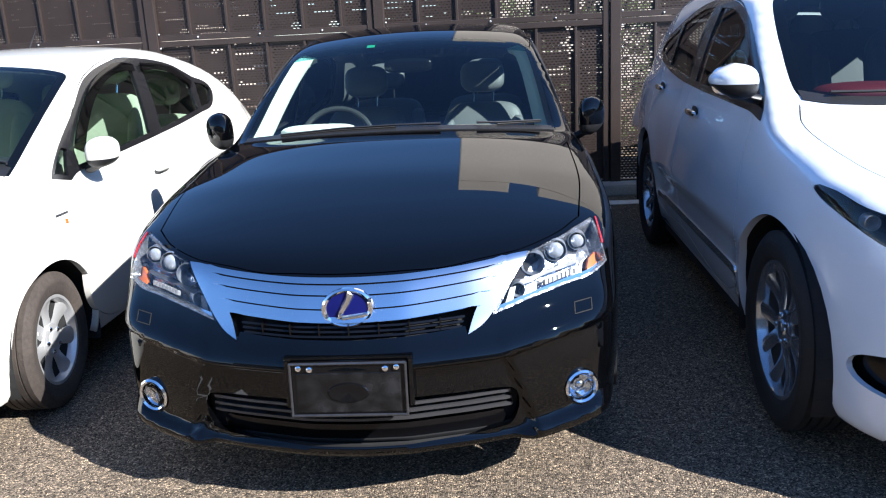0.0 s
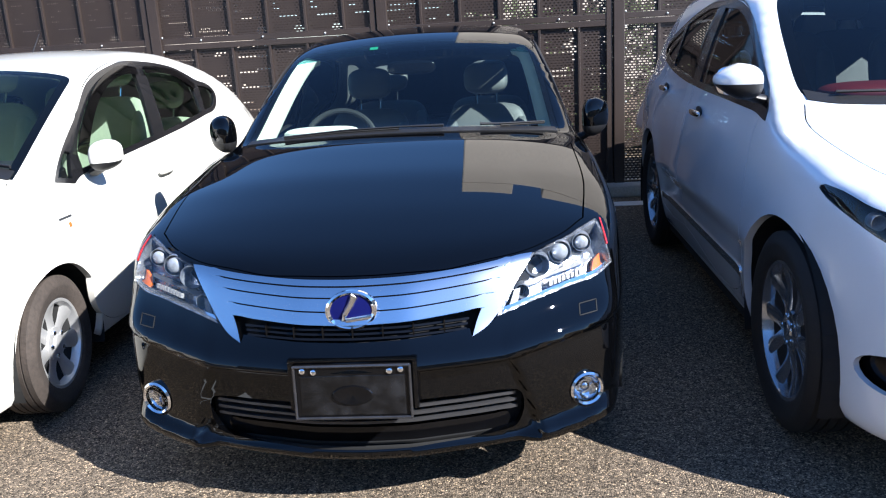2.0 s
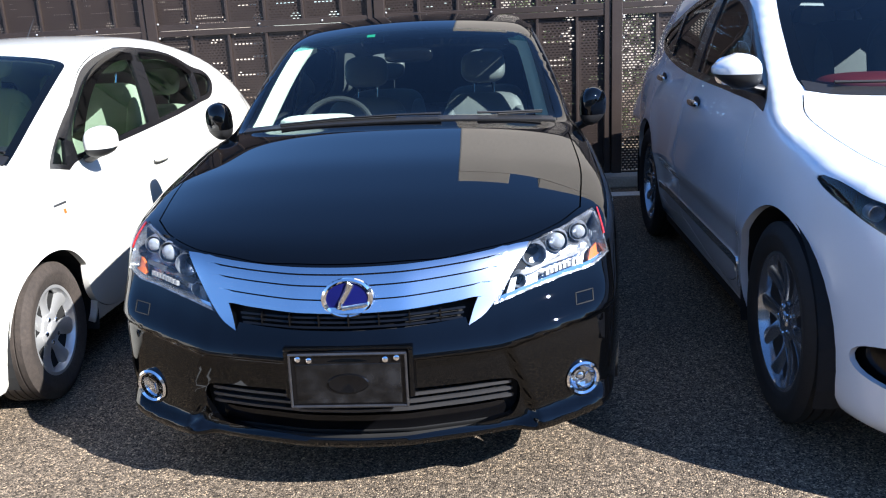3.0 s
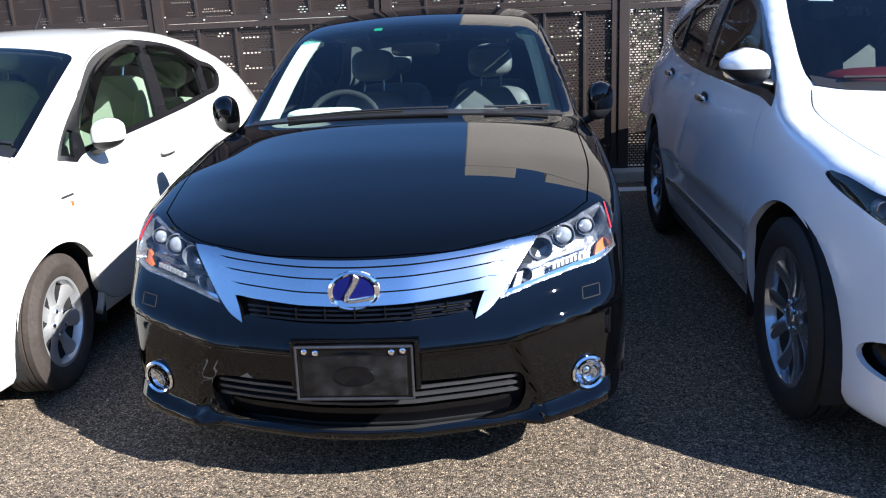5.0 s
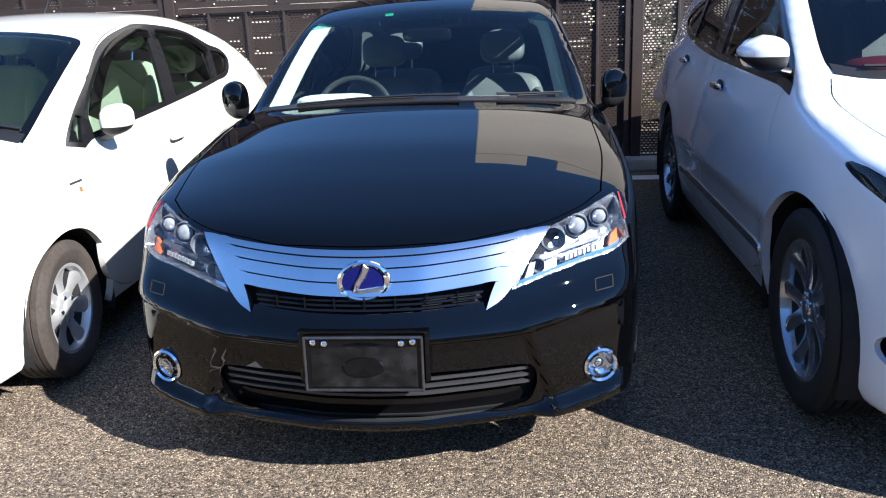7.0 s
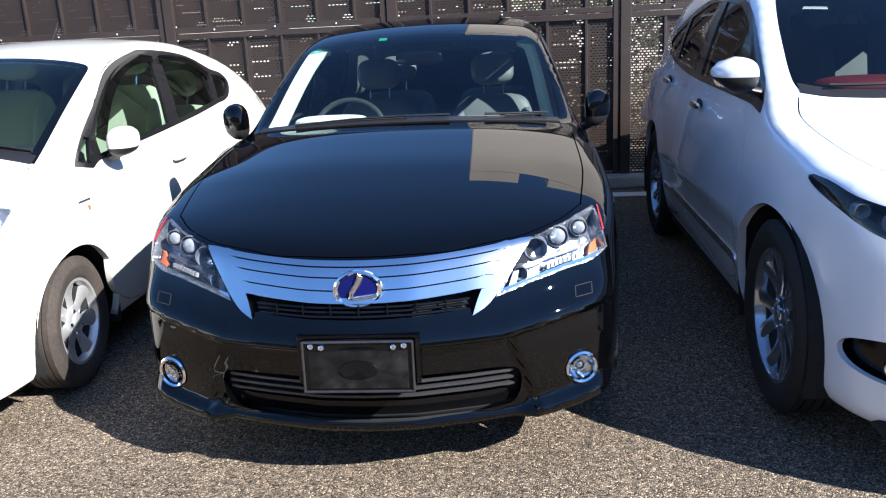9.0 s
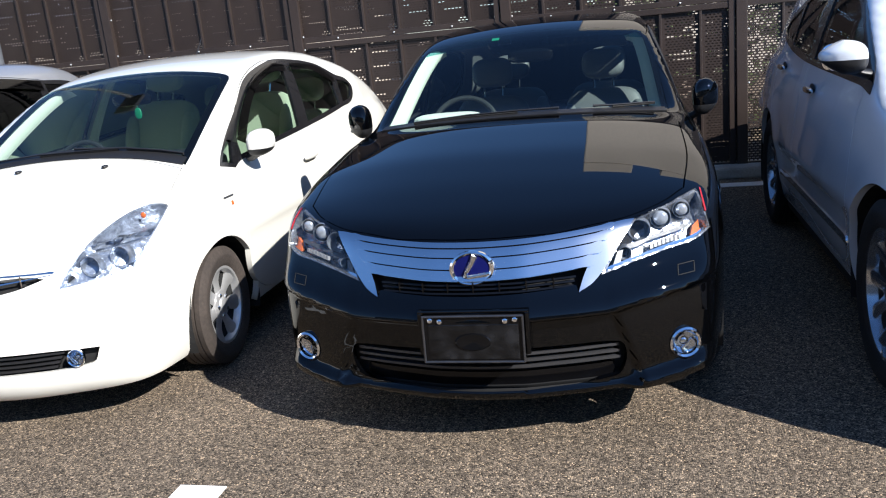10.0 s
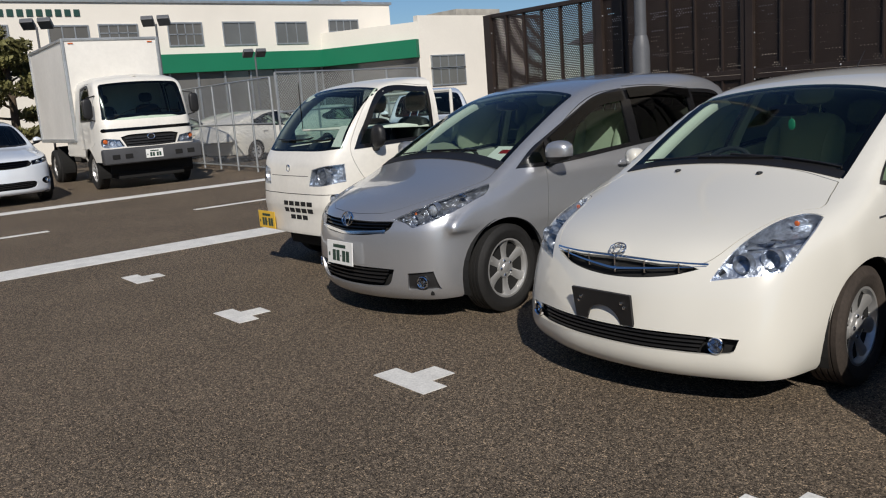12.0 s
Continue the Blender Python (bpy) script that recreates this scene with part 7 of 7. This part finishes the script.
def showroom():
    s = empty("showroom_building", pose(0, 0, 0))
    tagged(s, "cream white two-storey showroom with a green fascia", "building")
    X = -34.0
    bm = bmesh.new()
    box(bm, (X - 14, -40, 0), (X, 21.4, 6.02), .02)
    part("wall", bm, WALL_WHITE, s)
    bm = bmesh.new()
    box(bm, (X - 14.1, -40.1, 6.02), (X + .08, 21.5, 6.14), .02)
    part("parapet", bm, GALV, s)
    for y0, y1, z0, z1, n, r in ((10.25, 11.65, 4.35, 5.2, 4, 2), (12.65, 14.1, 4.33, 5.22, 2, 1), (15.15, 16.65, 4.33, 5.2, 3, 1), (17.9, 19.45, 4.82, 5.28, 4, 1), (7.5, 8.95, 4.57, 5.15, 4, 2), (5.65, 7.05, 4.55, 5.12, 3, 1), (2.8, 4.2, 4.5, 5.15, 3, 1)):
        window_x(s, X, y0, y1, z0, z1, n, r)
    # green fascia along the front and the slanting wing, with a dark open ground floor
    bm = bmesh.new()
    box(bm, (X, 8.6, 3.2), (X + .35, 17.45, 3.96), .02)
    part("fascia", bm, GREEN_SIGN, s, "green metal fascia")
    bm = bmesh.new()
    box(bm, (X, 8.6, 0), (X + .02, 17.4, 3.2))
    part("shopfront", bm, DARK_WINDOW, s)
    for y in np.arange(8.8, 17.4, 1.2):
        bm = bmesh.new()
        box(bm, (X + .02, y, 0), (X + .10, y + .08, 3.2))
        part("mullion", bm, GALV, s)
    facade_box(s, "wing_wall", [(X, 17.4), (-29.3, 19.5)], 4.72, WALL_WHITE)
    facade_box(s, "wing_wall", [(-29.3, 19.5), (-29.3, 26.0)], 4.98, WALL_WHITE)
    d = Vector((4.7, 2.1, 0)).normalized()
    m = Matrix.Translation((X, 17.4, 0)) @ Matrix.Rotation(math.atan2(d.y, d.x), 4, "Z")
    bm = bmesh.new()
    box(bm, (0, -.32, 3.2), (5.15, -.02, 3.98), .02, m)
    part("fascia", bm, GREEN_SIGN, s, "green metal fascia")
    bm = bmesh.new()
    box(bm, (0, -.03, 0), (5.1, -.004, 3.2), 0, m)
    part("shopfront", bm, DARK_WINDOW, s)
    bm = bmesh.new()
    box(bm, (-36, 19.7, 0), (-29.6, 26, 4.7))
    part("wing_block", bm, WALL_WHITE, s)
    for z0, z1 in ((2.72, 3.22), (2.0, 2.68)):
        window_x(s, -29.28, 20.1, 21.95, z0, z1, 4)
    for y, w, h in ((18.4, 1.2, .5), (20.0, .8, .4)):
        bm = bmesh.new()
        box(bm, (X - 3, y, 6.0), (X - 1.5, y + w, 6.0 + h), .03)
        part("roof_unit", bm, GALV, s)
    bm = bmesh.new()
    box(bm, (-33, 22.3, 4.9), (-30, 25.0, 5.35), .02)
    part("roof_block", bm, CONCRETE, s)
    # sign on the wall: plain dark bars of the letters' size
    for k in range(9):
        bm = bmesh.new()
        y = 3.95 + .335 * k
        box(bm, (X, y, 5.50), (X + .04, y + .22, 5.76), .01)
        part("sign_bar", bm, SIGN_INK, s)


showroom()


def tall_block():
    s = empty("apartment_block", pose(0, 0, 0))
    tagged(s, "tall beige block beyond the fence", "building")
    bm = bmesh.new()
    box(bm, (-.25, 16.0, 0), (26, 28, 11.6), .05)
    part("wall", bm, BEIGE_WALL, s)
    for fl in range(3):
        for k in range(3, 7):
            w = empty("window", None, s)
            x, zz = 1.6 + 3.4 * k, 1.2 + 3.4 * fl
            bm = bmesh.new()
            box(bm, (x, 15.97, zz), (x + 1.7, 16.02, zz + 1.3))
            part("pane", bm, DARK_WINDOW, w)
            bm = bmesh.new()
            box(bm, (x - .06, 15.94, zz - .08), (x + 1.76, 16.02, zz))
            box(bm, (x + .82, 15.95, zz), (x + .88, 16.02, zz + 1.3))
            part("frame", bm, GALV, w)
    for x, w, h in ((-.25, 2.0, .62), (3.05, 22.9, .56)):
        bm = bmesh.new()
        box(bm, (x, 16.0, 11.6), (x + w, 20, 11.6 + h), .03)
        part("roof_unit", bm, BEIGE_WALL, s)


tall_block()


def house():
    s = empty("house", pose(0, 0, 0))
    tagged(s, "low house with a dark tiled gable roof beyond the fence", "house")
    bm = bmesh.new()
    box(bm, (-14.6, 14, 0), (-6, 22, 2.6))
    part("wall", bm, BEIGE_WALL, s)
    bm = bmesh.new()
    vs = [bm.verts.new(p) for p in ((-15.1, 13.5, 2.55), (-5.5, 13.5, 2.55), (-5.5, 22.5, 2.55), (-15.1, 22.5, 2.55), (-13.5, 18, 4.7), (-5.5, 18, 4.7))]
    for q in ((0, 1, 5, 4), (2, 3, 4, 5), (1, 2, 5), (3, 0, 4), (3, 2, 1, 0)):
        bm.faces.new([vs[i] for i in q])
    part("roof", bm, TILE_ROOF, s)


house()


def added_block_behind():
    """An unseen block, added to close the place behind the camera for reflections."""
    s = empty("added_building", pose(0, 0, 0))
    tagged(s, "grey block with windows, added unseen behind the camera", "building")
    bm = bmesh.new()
    box(bm, (-30, -34, 0), (30, -24, 9), .05)
    part("wall", bm, CONCRETE, s)
    for fl in range(3):
        for k in range(14):
            bm = bmesh.new()
            box(bm, (-27 + 4 * k, -24.03, .9 + 2.9 * fl), (-24.4 + 4 * k, -23.97, 2.4 + 2.9 * fl))
            part("window", bm, DARK_WINDOW, s)


added_block_behind()


# ---- wire fence, gate and far cars ----
WIRE = GALV


def mesh_fence(a, b, high, base, n, name="wire_fence", label="galvanised chain-link fence on posts"):
    a, b = Vector((*a, 0)), Vector((*b, 0))
    f = empty(name, Matrix.Translation(a) @ Matrix.Rotation(math.atan2((b - a).y, (b - a).x), 4, "Z"))
    tagged(f, label, "fence")
    L = (b - a).length
    for k in range(n + 1):
        bm = bmesh.new()
        tube(bm, [(L * k / n, 0, 0), (L * k / n, 0, high)], .028, 8)
        part("post", bm, GALV, f, smooth=True)
    for z in (base, (base + high) / 2, high):
        bm = bmesh.new()
        tube(bm, [(0, 0, z), (L, 0, z)], .02, 8)
        part("rail", bm, GALV, f, smooth=True)
    v, e = [], []
    bm = bmesh.new()
    pitch = .075
    h = high - base
    k = -h
    while k < L:
        for s in (1, -1):
            p0, p1 = (k, base), (k + h, high)
            if s < 0:
                p0, p1 = (k + h, base), (k, high)
            t0 = max(0.0, min(1.0, (0 - p0[0]) / (p1[0] - p0[0]))), max(0.0, min(1.0, (L - p0[0]) / (p1[0] - p0[0])))
            u0, u1 = min(t0), max(t0)
            if u1 - u0 > .02:
                q0 = (p0[0] + (p1[0] - p0[0]) * u0, .006 * s, p0[1] + (p1[1] - p0[1]) * u0)
                q1 = (p0[0] + (p1[0] - p0[0]) * u1, .006 * s, p0[1] + (p1[1] - p0[1]) * u1)
                tube(bm, [q0, q1], .0028, 3)
        k += pitch
    tagged(part("wire_net", bm, GALV, f), kind="stuff")


mesh_fence((-24.5, 6.3), (-17.2, 5.95), 2.2, .12, 6, "wire_gate", "galvanised double gate with wire netting, closed")
mesh_fence((-17.2, 6.1), (-18.3, 11.0), 2.3, .5, 4)
bm = bmesh.new()
box(bm, (-.1, 0, 0), (.1, 5.2, .42), .02, Matrix.Translation((-17.2, 6.1, 0)) @ Matrix.Rotation(.22, 4, "Z"))
tagged(part("low_wall", bm, CONCRETE), "low concrete wall under the wire fence", "wall", kind="structure")
for x, y, a in ((-24.5, 11.0, 200), (-24.3, 13.6, 195), (-28.5, 9.4, 205), (-28.6, 12.2, 200), (-23.5, 16.2, 200), (-18.4, 14.5, 20), (-20.5, 17.0, 20)):
    c = copy_thing(WHITE, pose(x, y, 0, 0, 0, a))
    c["label"] = "pale parked hatchback behind the wire fence"
c = copy_thing(SUV_NEAR, pose(-12.4, 6.7, 0, 0, 0, 50))
c["label"] = "white SUV parked beyond the light truck"


def floodlight(at, high, heads=1, yaw=0):
    p = empty("floodlight", pose(*at, 0, 0, yaw))
    tagged(p, "grey floodlight on a slim post", "floodlight")
    bm = bmesh.new()
    tube(bm, [(0, 0, 0), (0, 0, high)], .035, 8)
    part("post", bm, POST_GREY, p, smooth=True)
    for k in range(heads):
        o = (k - (heads - 1) / 2) * .5
        bm = bmesh.new()
        box(bm, (o - .19, -.12, -.05), (o + .19, .25, .10), .02, pose(0, 0, high + .12, -35))
        part("head", bm, POST_GREY, p)


floodlight((-27.2, 3.6, 0), 4.4, 2, 60)
floodlight((-27.0, 7.15, 0), 4.45, 2, 60)
floodlight((-30.0, 12.0, 0), 3.55, 2, 80)
